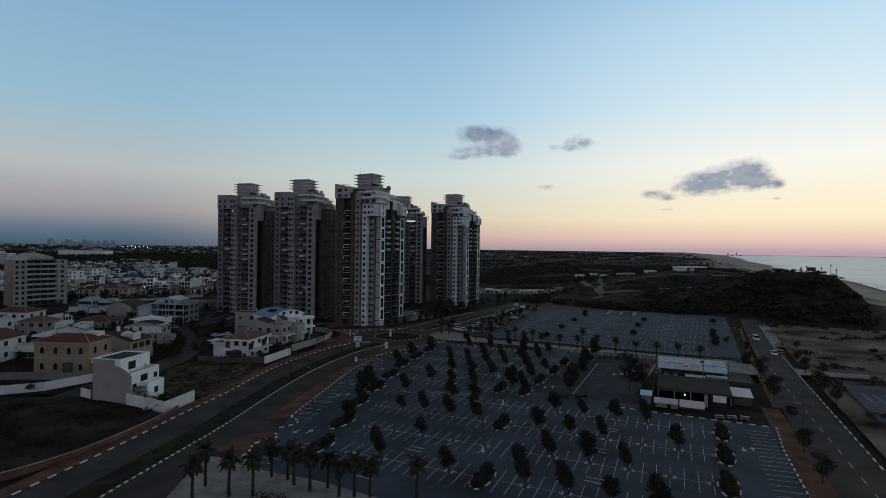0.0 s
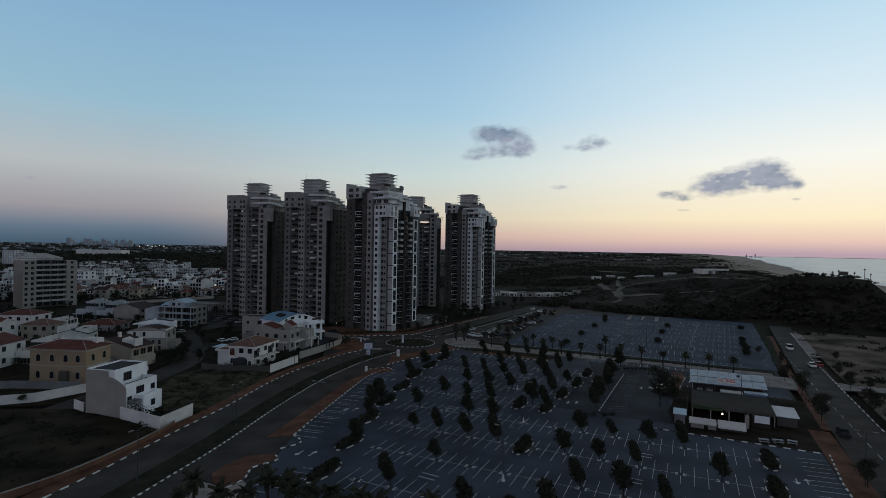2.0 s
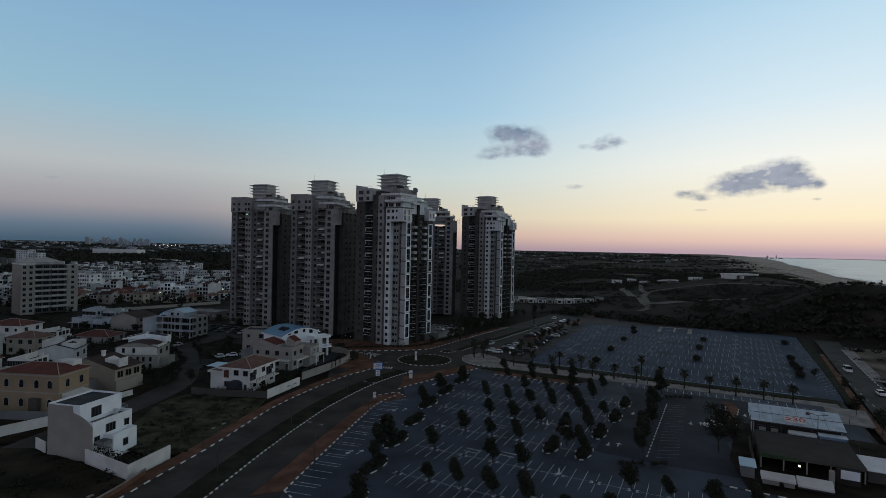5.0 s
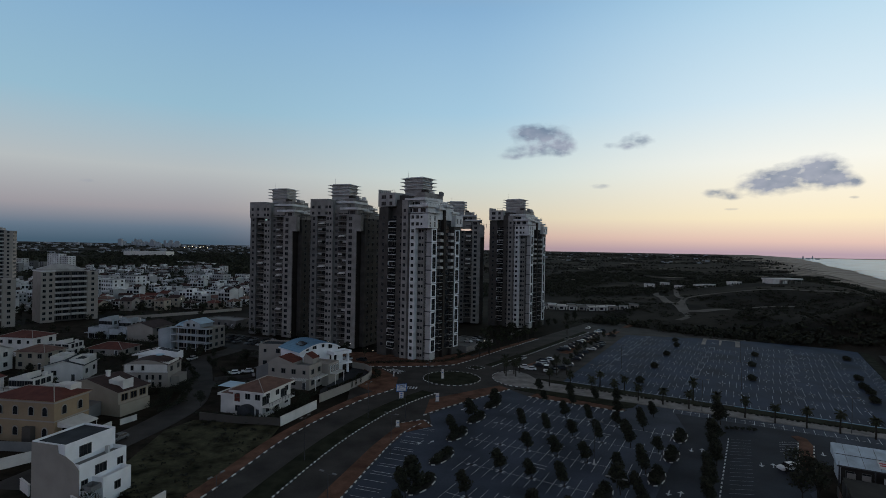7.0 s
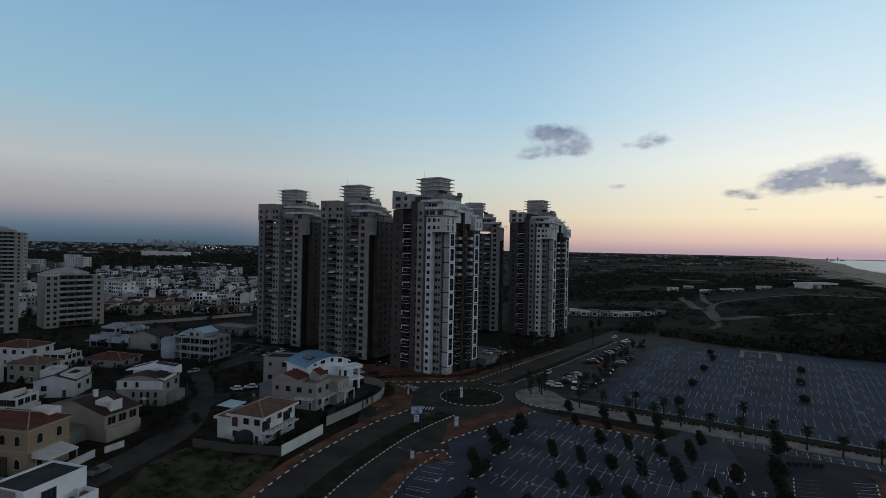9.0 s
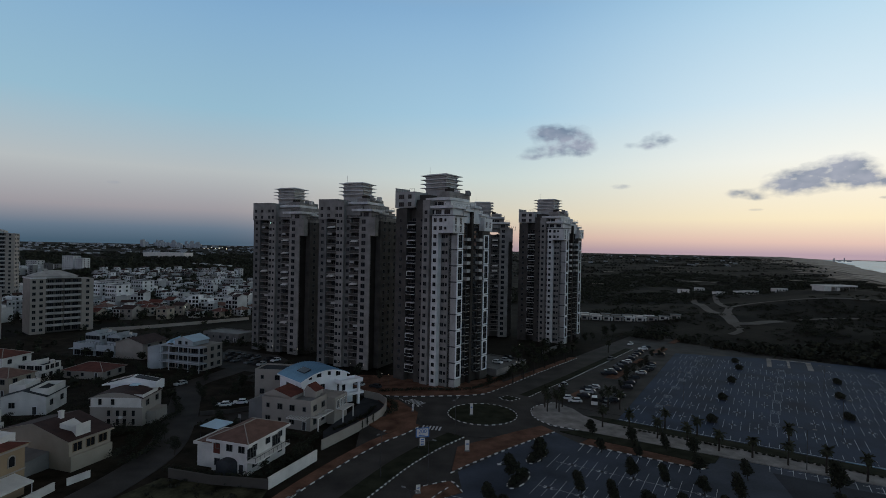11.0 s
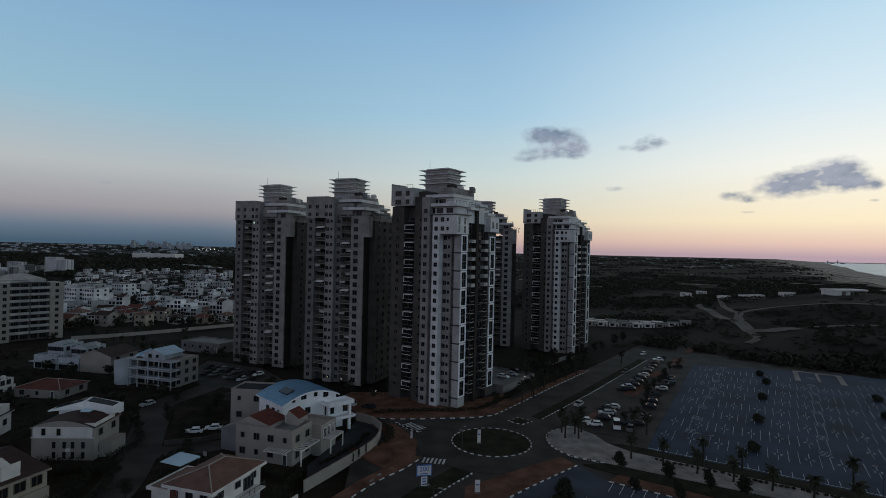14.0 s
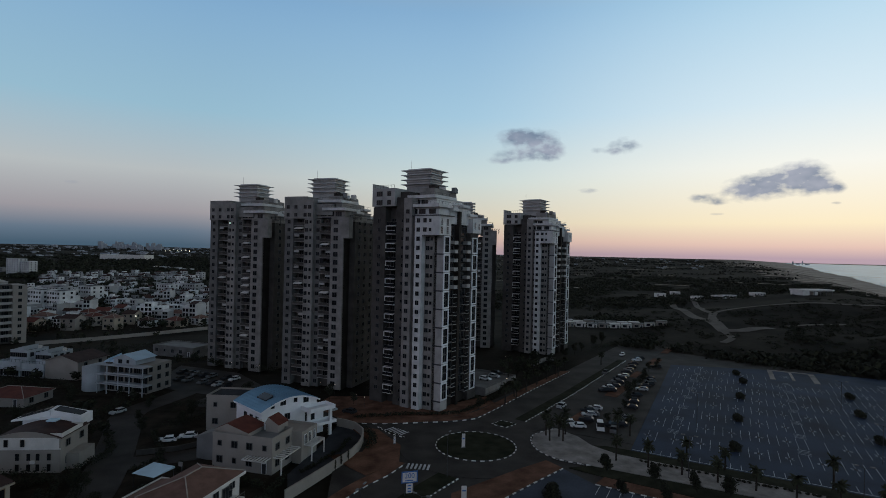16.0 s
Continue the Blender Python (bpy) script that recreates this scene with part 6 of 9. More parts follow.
def apartment_block(corner, axis, floors, label, fh=3.05):
    """A slab block: pale window towers at both ends, balcony bands between."""
    r = thing("apartment_block", pose(corner[0], corner[1], 0, 0, 0, axis), label, "apartment block", "apartment blocks")
    h = floors * fh
    part("end_tower", Shape().box(0, 6.5, 0, 14, -0.5, h), ["beige"], r)
    part("end_tower", Shape().box(22.5, 28.0, 0.5, 14, -0.5, h - 0.4), ["beige"], r)
    part("middle", Shape().box(6.52, 22.48, 2.2, 14, -0.5, h - 0.2), ["taupe"], r)
    top = Shape()
    top.box(1.5, 21.0, 2.5, 13, h, h + 1.2)
    top.face([(1.0, 2.0, h + 1.2), (21.5, 2.0, h + 1.2), (14.5, 7.8, h + 4.0), (8.0, 7.8, h + 4.0)])
    top.face([(21.5, 2.0, h + 1.2), (21.5, 13.5, h + 1.2), (14.5, 7.8, h + 4.0)])
    top.face([(21.5, 13.5, h + 1.2), (1.0, 13.5, h + 1.2), (8.0, 7.8, h + 4.0), (14.5, 7.8, h + 4.0)])
    top.face([(1.0, 13.5, h + 1.2), (1.0, 2.0, h + 1.2), (8.0, 7.8, h + 4.0)])
    part("roof_storey", top, ["stoneb"], r, "low pale hipped roof storey")
    part("roof_edge", tray(Shape(), -0.2, 6.7, -0.2, 14.2, h + 0.01, h + 0.7, 0.2, h + 0.1), ["pale"], r)
    for k in range(floors):
        z = k * fh + 1.6
        for x in (1.6, 4.6):
            put("window", W_STD, r, x, -0.02, z)
        put("window", W_STD, r, 25.2, 0.48, z)
        for y in (3.0, 7.0, 11.0):
            put("window", W_STD, r, 28.02, y, z, 90)
        if k:
            part("balcony", tray(Shape(), 6.6, 14.2, 0.3, 2.18, z - 1.8, z - 0.75, 0.14, z - 1.6), ["stoneb"], r)
            part("balcony", tray(Shape(), 14.8, 22.4, 0.3, 2.18, z - 1.8, z - 0.75, 0.14, z - 1.6), ["stoneb"], r)
        for x in (9.0, 12.5, 16.5, 20.0):
            put("balcony_door", W_DOOR, r, x, 2.18, z - 0.2)
    return r


apartment_block((-195.5, 349.0), 48.0, 9, "white nine-storey apartment block with long balconies")
apartment_block((-219.5, 317.0), 46.0, 8, "white eight-storey apartment block among trees")
apartment_block((-332.0, 476.0), 24.0, 17, "tall pale apartment tower with banded balconies")
apartment_block((-285.0, 385.0), 30.0, 8, "pale eight-storey apartment block with long balconies")

# ---- kiosk by the car park ----


def sign_text(name, text, size, mat, parent, m):
    cu = bpy.data.curves.new(name, "FONT")
    cu.body, cu.size, cu.align_x, cu.align_y, cu.extrude = text, size, "CENTER", "CENTER", 0.02
    cu.materials.append(M[mat])
    ob = new(name, cu)
    ob.parent = parent
    ob.matrix_basis = m
    return ob


M["redp"] = material("red_sign_paint", (0.55, 0.03, 0.03), 0.5, 0.1, 1, 5, 0.0)
M["bluep"] = material("blue_sign_paint", (0.06, 0.16, 0.42), 0.5, 0.1, 1, 5, 0.0)


M["bluew"] = material("cool_white_roof_sheet", (0.52, 0.60, 0.66), 0.6, 0.2, 0.4, 4, 0.06)


def kiosk():
    """A beach kiosk: a back building under a large sloping sheet, a dark terrace roof before it and a row of counters under awnings."""
    ox, oy = uv(-4.0, 138.0)
    r = thing("kiosk", pose(ox, oy, 0, 0, 0, -32.75), "low beach kiosk with white sloping roof, dark terrace and awnings", "kiosk")
    part("back_block", Shape().box(0.4, 17.2, 30.2, 37.0, -0.3, 3.9), ["greyw"], r)
    # solid black panel stands for the shaded front; nothing is cut open
    part("back_recess", Shape().box(0.6, 17.0, 29.9, 30.2, 0.0, 3.7), ["black"], r, "black panel standing for the shade under the roof sheet")
    sheet = part("roof_sheet", Shape().prism([(-0.2, 29.0), (17.8, 29.0), (17.8, 37.6), (-0.2, 37.6)], 3.92, [4.12, 4.12, 5.9, 5.9]), ["bluew"], r, "large white sloping roof sheet")
    slope = math.atan2(1.78, 8.6)
    up = lambda x, y, dz=0.0: Matrix.Translation((x, y, 4.12 + (y - 29.0) * 1.78 / 8.6 + dz)) @ Euler((slope, 0, 0)).to_matrix().to_4x4()
    part("seam", Shape().box(-8.9, 8.9, -0.05, 0.05, 0.0, 0.07), ["steel"], sheet, "", up(8.8, 33.2))
    for x in (1.7, 4.3, 6.8, 9.4, 12.0, 14.6):
        part("rib", Shape().box(-0.03, 0.03, -4.2, 4.2, 0.0, 0.04), ["grey"], sheet, "", up(x, 33.3))
    part("roof_fan", Shape().box(-0.35, 0.35, -0.3, 0.3, 0.0, 0.5), ["steel"], r, "", up(11.6, 35.2))
    part("gutter", Shape().box(-0.2, 17.8, 28.86, 29.0, 3.86, 4.1), ["steel"], r)
    for x in (0.2, 5.8, 11.6, 17.5):
        part("post", Shape().box(x - 0.1, x + 0.1, 28.95, 29.15, 0, 3.92), ["steel"], r)
    body = Shape()
    n = 9
    arc = [(7.0 + 5.2 * k / n, 26.6 - 0.9 * math.sin(math.pi * k / n)) for k in range(n + 1)]
    body.prism(arc + [(12.2, 28.6), (7.0, 28.6)], 0.0, 3.1)
    part("rounded_bar", body, ["pale"], r, "pale rounded bar front")
    part("blue_unit", Shape().box(12.6, 17.4, 26.4, 28.4, 0, 3.3), ["bluep2"], r, "faded blue sheet-clad unit")
    part("blue_unit_roof", Shape().box(12.4, 17.6, 26.2, 28.6, 3.3, 3.42), ["bluew"], r)
    # beige patches stand for lit openings, their light is only colour
    for x, z in ((2.2, 1.9), (4.6, 1.9)):
        part("lit_shelf", Shape().box(x - 0.7, x + 0.7, 29.7, 29.88, z - 0.7, z + 0.7), ["beige"], r)
    part("terrace_roof", Shape().box(0.2, 17.2, 10.0, 25.4, 2.85, 3.02), ["black"], r, "dark flat terrace roof")
    part("green_fascia", Shape().box(0.2, 6.6, 9.86, 9.98, 2.2, 3.0), ["greenp"], r, "dull green fascia board")
    part("dark_fascia", Shape().box(6.62, 17.2, 9.86, 9.98, 2.5, 3.0), ["stoned"], r)
    for x in (0.4, 4.2, 8.0, 11.8, 17.0):
        for y in (10.2, 17.5, 25.1):
            part("terrace_post", Shape().box(x - 0.11, x + 0.11, y - 0.11, y + 0.11, 0, 2.85), ["beige"], r)
    # dark screen added to keep the space behind the posts in shade
    part("back_screen", Shape().box(0.4, 17.0, 24.0, 24.2, 0, 2.8), ["stoned"], r)
    part("side_screen", Shape().box(0.1, 0.3, 10.4, 25.0, 0, 2.7), ["taupe"], r)
    part("counter", Shape().box(0.0, 2.6, 1.4, 3.0, 0, 1.5), ["beige"], r)
    part("counter", Shape().box(3.4, 5.0, 1.4, 3.0, 0, 1.5), ["beige"], r)
    part("counter", Shape().box(5.6, 10.8, 2.0, 3.4, 0, 1.1), ["taupe"], r)
    part("wooden_pillar", Shape().box(10.9, 11.7, 6.2, 7.0, 0, 2.8), ["beige"], r)
    part("dark_booth", Shape().box(12.4, 16.0, 8.2, 9.8, 0, 2.7), ["black"], r)
    for x0, x1, y0, y1, z0, z1 in ((-0.4, 5.0, 0.0, 1.9, 1.75, 2.35), (5.3, 10.7, 0.4, 2.6, 1.35, 2.25)):
        part("awning", Shape().prism([(x0, y0), (x1, y0), (x1, y1), (x0, y1)], z0 - 0.06, [z0, z0, z1, z1]), ["white"], r, "white canvas awning")
        part("awning_valance", Shape().box(x0, x1, y0 - 0.03, y0, z0 - 0.32, z0 - 0.06), ["white"], r)
    part("banner", Shape().box(12.9, 15.8, 8.02, 8.12, 1.15, 2.75), ["whiteb"], r, "hanging white banner")
    part("side_shed", Shape().box(17.7, 21.6, 11.8, 18.4, -0.2, 2.25), ["stoned"], r)
    part("side_shed_roof", Shape().prism([(17.4, 11.4), (22.0, 11.4), (22.0, 18.8), (17.4, 18.8)], 2.27, [2.4, 2.4, 2.85, 2.85]), ["whiteb"], r)
    part("small_hut", Shape().box(-3.4, -1.2, 3.0, 6.4, -0.2, 2.2), ["grey"], r)
    part("small_hut_roof", Shape().prism([(-3.7, 2.7), (-0.9, 2.7), (-0.9, 6.7), (-3.7, 6.7)], 2.22, [2.3, 2.3, 2.6, 2.6]), ["bluesheet"], r)
    for x, y, h in ((-0.6, 24.0, 6.5), (-0.6, 16.0, 5.0), (17.9, 27.6, 7.5), (18.3, 21.0, 4.6)):
        pole = Shape()
        pole.tube((x, y, -0.1), (x, y, h), 0.07, 0.05)
        part("pole", pole, ["steel"], r)
    for k in range(6):
        part("fence_panel", Shape().box(-0.9, -0.75, 8.0 + 2.6 * k, 10.4 + 2.6 * k, 0.1, 1.9), ["tileb" if k % 3 == 1 else "taupe"], r)
    for x in (2.0, 4.6, 14.6):
        put("window", W_STD, r, x, 29.88, 2.2)
    part("lamp", Shape().box(6.4, 6.7, 8.3, 8.6, 1.9, 2.2), ["lamp"], r, "lit lamp under the terrace roof")
    sign = up(8.6, 31.2, 0.12)
    part("sign_panel", Shape().box(-2.0, 2.0, -1.5, 1.5, 0.0, 0.12), ["white"], r, "white panel with red edge", sign)
    sign_text("sign_number", "30", 2.6, "redp", r, sign @ Matrix.Translation((0.75, 0, 0.16)))
    for q in (0.4, -0.4):
        part("sign_bar", Shape().box(-1.8, -0.75, q - 0.16, q + 0.16, 0.12, 0.17), ["redp"], r, "", sign)
    for x, y, t in ((16.2, -1.2, 12), (18.8, -0.6, -8), (13.6, -2.2, 5)):
        bx, by = uv(-4.0 + x, 138.0 + y)
        b = thing("picnic_bench", pose(bx, by, 0.12, 0, 0, -32.75 + t), "pale weathered picnic bench on the trodden ground", "bench", "picnic benches")
        part("tabletop", Shape().box(-0.9, 0.9, -0.35, 0.35, 0.68, 0.75), ["greyw"], b)
        for sg in (-1, 1):
            part("seat", Shape().box(-0.9, 0.9, sg * 0.75 - 0.14, sg * 0.75 + 0.14, 0.4, 0.46), ["greyw"], b)
            part("leg", Shape().box(sg * 0.7 - 0.05, sg * 0.7 + 0.05, -0.8, 0.8, 0, 0.68), ["grey"], b)
    s = Shape()
    s.prism([uv(-6.5, 135.2), uv(19, 134.6), uv(20.6, 137), uv(22.6, 152), uv(23.2, 176), uv(-6.5, 178), uv(-9, 150)], -0.2, 0.12)
    setting("pavement_kiosk", s, ["soil"], "dark trodden ground round the kiosk")
    kerb("kerb_kiosk", [Vector(uv(-12, 135.0)), Vector(uv(-6, 134.7)), Vector(uv(19, 134.3))], "black and white kerb before the kiosk", dash=1.2)
    s = Shape()
    s.prism([uv(-10.0, 166), uv(-7.4, 166), uv(-6.9, 174), uv(-6.2, 183.5), uv(-5.5, 190.4), uv(-6.4, 195.2), uv(-8.2, 196.6), uv(-9.6, 195.6), uv(-8.3, 192), uv(-9.2, 180)], -0.2, 0.125)
    setting("pavement_side", s, ["brick"], "red-brown paved path beside the kiosk")
    kerb("kerb_path", [Vector(uv(*p)) for p in ((-10.1, 168), (-9.3, 180), (-8.4, 192))], "black and white kerb of the path beside the yard", dash=1.2)
    kerb("kerb_path", [Vector(uv(*p)) for p in ((-6.9, 172), (-6.1, 183.5), (-5.4, 190.4))], "black and white kerb of the path beside the kiosk", dash=1.2)


M["greenp"] = material("dull_green_board", (0.045, 0.075, 0.035), 0.7, 0.3, 1, 5, 0.05)
M["bluep2"] = material("faded_blue_panel", (0.16, 0.23, 0.34), 0.6, 0.15, 1, 5, 0.05)
kiosk()

# ---- car park markings ----
ROWS = tuple(83.5 + 13.78 * k for k in range(8))
PIT = 6.56                                                    # distance of the tree pits along a row
PIT_AT = (-2.3, -0.6, 0.8, 1.4, 2.3, 3.0, 3.5, 4.1)           # one pit's place in each row
WEST_END = (-57, -61.5, -66.5, -69.5, -73, -76.5, -78, -79)
EAST_END = (7, 7, 7.5, 8, -36.5, -36, -35, -34)


def paint(s, u0, v0, u1, v1, w=0.11, z=0.02):
    a, b = Vector(uv(u0, v0)), Vector(uv(u1, v1))
    t = (b - a).normalized()
    n = Vector((t.y, -t.x)) * w / 2
    s.face([(*(a - n), z), (*(a + n), z), (*(b + n), z), (*(b - n), z)])


def arrow(s, u, v, up=1, z=0.02):
    paint(s, u, v - 1.2 * up, u, v + 0.4 * up, 0.22, z)
    p = [uv(u - 0.6, v + 0.4 * up), uv(u + 0.6, v + 0.4 * up), uv(u, v + 1.4 * up)]
    s.face([(*q, z) for q in p])


M["linef"] = material("weathered_bay_paint", (0.40, 0.46, 0.54), 0.75, 0.5, 0.3, 4, 0.05)
M["linec"] = material("faded_bay_paint", (0.26, 0.30, 0.36), 0.75, 0.5, 0.5, 6, 0.05)
M["lineb"] = material("white_bay_paint", (0.66, 0.69, 0.72), 0.7, 0.4, 0.5, 6, 0.05)


def tree_pit(s, d, u, v, z):
    """Four white corner wedges round a dark square of soil."""
    for a in (1, -1):
        for b in (1, -1):
            p = [(0.42 * a, 0.06 * b), (1.15 * a, 0.5 * b), (0.46 * a, 0.52 * b)]
            s.face([(*uv(u + x, v + y), z) for x, y in p])
    d.face([(*uv(u + x, v + y), z + 0.004) for x, y in ((-0.42, 0), (0, -0.42), (0.42, 0), (0, 0.42))])


def build_markings():
    s, pits, faint = Shape(), Shape(), Shape()
    rnd = random.Random(20)
    for k, v in enumerate(ROWS):
        n0, n1 = math.ceil((WEST_END[k] - PIT_AT[k]) / PIT * 3), math.floor((EAST_END[k] - PIT_AT[k]) / PIT * 3)
        at = lambda q: PIT_AT[k] + q * PIT / 3
        paint(s, at(n0), v, at(n1), v, 0.08)
        for q in range(n0, n1 + 1):
            u = at(q)
            gap = 0.8 if q % 3 == 0 else 0.0
            if v > 130 and abs(u + 43) < 1.6:
                continue
            paint(s, u, v - 4.5 - rnd.uniform(-0.2, 0.2), u, v - gap, 0.085)
            paint(s, u, v + gap, u, v + 4.5 + rnd.uniform(-0.2, 0.2), 0.085)
            if q % 3 == 0:
                tree_pit(s, pits, u, v, 0.024)
    # cross-hatched gaps beside the aisles
    for u, v in ((-44.8, 90.3), (-12.3, 117.5), (-13.2, 104.6), (-12.0, 90.5), (-46.8, 76.3), (-49.8, 129.7), (-57.5, 145.3), (-57.0, 128.0), (-57.5, 158.5), (-50, 172)):
        for q in (-0.8, 0.8):
            paint(s, u - 1.6, v + q, u + 1.6, v + q - 0.2, 0.22)
    # bays along both long edges
    for q in range(17):
        v = 95 + q * 2.2
        paint(s, 14.4, v - 0.6, 19.2, v, 0.12)
    for q in range(27):
        a = LOT_EDGE[0].lerp(LOT_EDGE[-1], q / 27)
        a = min(LOT_EDGE, key=lambda w: abs(w.y - a.y)).lerp(a, 0.5)
        u, v = LU.dot(a), LV.dot(a)
        paint(s, u + 0.3, v + 0.05, u + 5.0, v + 0.9, 0.12)
    for q in range(22):
        paint(s, -37 + q * 2.2, 200.4, -37 + q * 2.2, 204.3, 0.12)
    for q in range(12):
        paint(s, -76 + q * 2.2, 188.9, -76 + q * 2.2, 193.2, 0.12)
    for u, v, d in ((-78.7, 115, -1), (-76.9, 116, 1), (-70.9, 88.5, -1), (-68.5, 89.3, 1), (-85.4, 144, -1), (-83.4, 145.2, 1), (-88.4, 172, -1), (-86.5, 173.2, 1),
                    (-32.5, 146.2, -1), (-30.5, 146.8, 1), (-30.4, 172.4, -1), (-28.3, 173.3, 1), (-16.7, 171.1, -1), (-14.5, 171.7, 1), (-4.2, 185.5, -1), (-4.7, 177.9, -1), (12.4, 117.1, -1), (14.0, 117.5, 1)):
        arrow(s, u, v, d)
    for q in range(6):
        paint(s, -69.0 + q * 0.6, 72.5 + q * 2.2, -64.2 + q * 0.6, 73.4 + q * 2.2, 0.11)
    # wheel stops along the divider and the bays beside the kiosk
    for q in range(20):
        v = 142.5 + q * 2.2
        paint(s, -24.3 + q * 0.06, v, -24.2 + q * 0.06, v + 1.3, 0.28)
        paint(faint, -22.6, v + 0.6, -18.4, v + 2.5, 0.10)
    for q in range(6):
        paint(s, -12.6, 180.4 + q * 1.75, -8.6, 181.9 + q * 1.9, 0.10)
    for q in range(12):                           # short crossbars where the end bays meet the promenade
        paint(s, -36 + q * 2.2, 203.2, -34.8 + q * 2.2, 203.4, 0.16)
    for q in range(14):                           # stub line across the mouth of the yard
        paint(s, -18.5 + q * 2.4, 200.9, -17.0 + q * 2.4, 201.1, 0.12)
    tagged(part("faded_markings", faint, ["linec"]), "faded bay lines of the yard beside the kiosk", "markings", "", "stuff")
    tagged(part("car_park_markings", s, ["lineb"]), "worn white bay lines, arrows and crosses on the near car park", "markings", "", "stuff")
    tagged(part("tree_pit_soil", pits, ["black"]), "small dark squares of soil in the tree pits", "soil", "", "stuff")
    s = Shape()
    rnd = random.Random(21)
    pits = Shape()
    for k in range(8):
        v, u_pit = 232.4 + 13.8 * k, -45.6 + 0.75 * k
        n0, n1 = math.ceil((-71.5 - u_pit) / 2.13), math.floor((12 + k * 0.8 - u_pit) / 2.13)
        for q in range(n0, n1 + 1):
            u = u_pit + q * 2.13
            if rnd.random() < 0.04 or (v > 320 and -38 < u < -18):
                continue
            gap = 0.8 if q % 3 == 0 else 0.15
            for a, b in ((-4.6 + rnd.uniform(0, 0.5), -gap), (gap, 4.6 - rnd.uniform(0, 0.5))):
                paint(s, u, v + a, u, v + b, rnd.uniform(0.10, 0.15), 0.03)
            if q % 3 == 0:
                tree_pit(s, pits, u, v, 0.034)
        for u in (-65.5 + 0.5 * k, -35.5 + 0.6 * k, -4 + 0.6 * k):
            for q in range(4):
                paint(s, u - 1.4, v + 5.2 + q * 1.1, u + 1.4, v + 5.0 + q * 1.1, 0.2, 0.03)
    for q in range(46):
        paint(s, 24.0 + q * 0.07, 222 + q * 2.4, 19.4 + q * 0.07, 222 + q * 2.4, 0.12, 0.03)
    for q in range(40):
        paint(s, -71 + q * 2.13, 218.2, -71 + q * 2.13, 221.6, 0.14, 0.03)
    heads = Shape()
    for u0, u1, v0, v1 in ((-36.6, -34.8, 328, 347), (-29, -28, 330, 346), (-22, -20, 329, 348), (-36.6, -20, 346.6, 348.4)):
        heads.prism([uv(u0, v0), uv(u1, v0), uv(u1, v1), uv(u0, v1)], 0.0, 0.16 + 0.004 * (u1 > -19.9))
    setting("pavement_heads", heads, ["pave"], "pale concrete pavement heads at the far end of the car park")
    paint(s, -73.2, 219.0, 12.5, 216.6, 0.25, 0.03)
    tagged(part("far_car_park_markings", s, ["linef"]), "worn white bay lines and crosses on the far car park", "markings", "", "stuff")
    tagged(part("tree_pit_soil", pits, ["black"]), "small dark squares of soil in the far car park's pits", "soil", "", "stuff")
    s = Shape()
    for k in range(40):
        t0, t1 = 66 + k * 7.0, 69 + k * 7.0
        paint(s, 29.2, t0, 29.2, t1, 0.14, 0.015)
    for k in range(16):
        paint(s, 47 + k * 2.5, 153, 47 + k * 2.5, 158, 0.14, 0.06)
        paint(s, 47 + k * 2.5, 168, 47 + k * 2.5, 178, 0.14, 0.06)
    tagged(part("road_markings", s, ["line"]), "white dashed centre line of the beach road", "markings", "", "stuff")
    z = Shape()
    for c, d, n in (((1.0, 215.8), (6.4, 214.6), 6), ((-3.0, 241.0), (1.5, 236.5), 7), ((36.5, 219.5), (44, 214.5), 9)):
        a, b = Vector(c), Vector(d)
        t = (b - a).normalized()
        m = Vector((t.y, -t.x)) * 1.5
        for k in range(n):
            p = a.lerp(b, (k + 0.5) / n)
            q = t * (b - a).length / n * 0.27
            z.face([(*(p - q - m), 0.03), (*(p + q - m), 0.03), (*(p + q + m), 0.03), (*(p - q + m), 0.03)])
    tagged(part("zebra_crossing", z, ["line"]), "white striped pedestrian crossings at the roundabout", "crossing", "", "stuff")


build_markings()

# ---- plants ----


def leaf_cloud(s, rnd, c, r, n, size, mi=0, squash=1.0):
    """n small leaf blades spread near the skin of an uneven ball."""
    for _ in range(n):
        d = Vector((rnd.gauss(0, 1), rnd.gauss(0, 1), rnd.gauss(0, 1) * 0.9)).normalized()
        k = rnd.uniform(0.45, 1.0) * (0.8 + 0.35 * noise.noise(d * 1.7 + Vector(c)))
        p = Vector(c) + Vector((d.x * r[0], d.y * r[1], d.z * r[2])) * k
        a = Vector((rnd.uniform(-1, 1), rnd.uniform(-1, 1), rnd.uniform(-0.7, 0.7))).normalized() * size * rnd.uniform(0.6, 1.3)
        b = a.cross(d).normalized() * size * rnd.uniform(0.4, 0.75)
        s.face([p - a, p + b, p + a, p - b], mi)


def tree_meshes(seed, h, w, n=420, trunk=1.5):
    rnd = random.Random(seed)
    t = Shape()
    t.tube((0, 0, -0.2), (0.05, 0.03, trunk), 0.11, 0.08, 7)
    for k in range(4):
        a = rnd.uniform(0, 6.28)
        t.tube((0.05, 0.03, trunk - 0.15), (math.cos(a) * w * 0.25, math.sin(a) * w * 0.25, trunk + h * 0.32), 0.06, 0.025, 5)
    c = Shape()
    for k in range(6):
        a, q = rnd.uniform(0, 6.28), rnd.uniform(0, 0.22) * w
        zc = trunk + h * (0.22 + 0.12 * k)
        ww = w * (0.42 if k in (1, 2, 3) else 0.30)
        leaf_cloud(c, rnd, (math.cos(a) * q, math.sin(a) * q, zc), (ww, ww, h * 0.24), n // 6, 0.21)
    return t.mesh("trunk", ["bark"]), c.mesh("crown", ["leaf"])


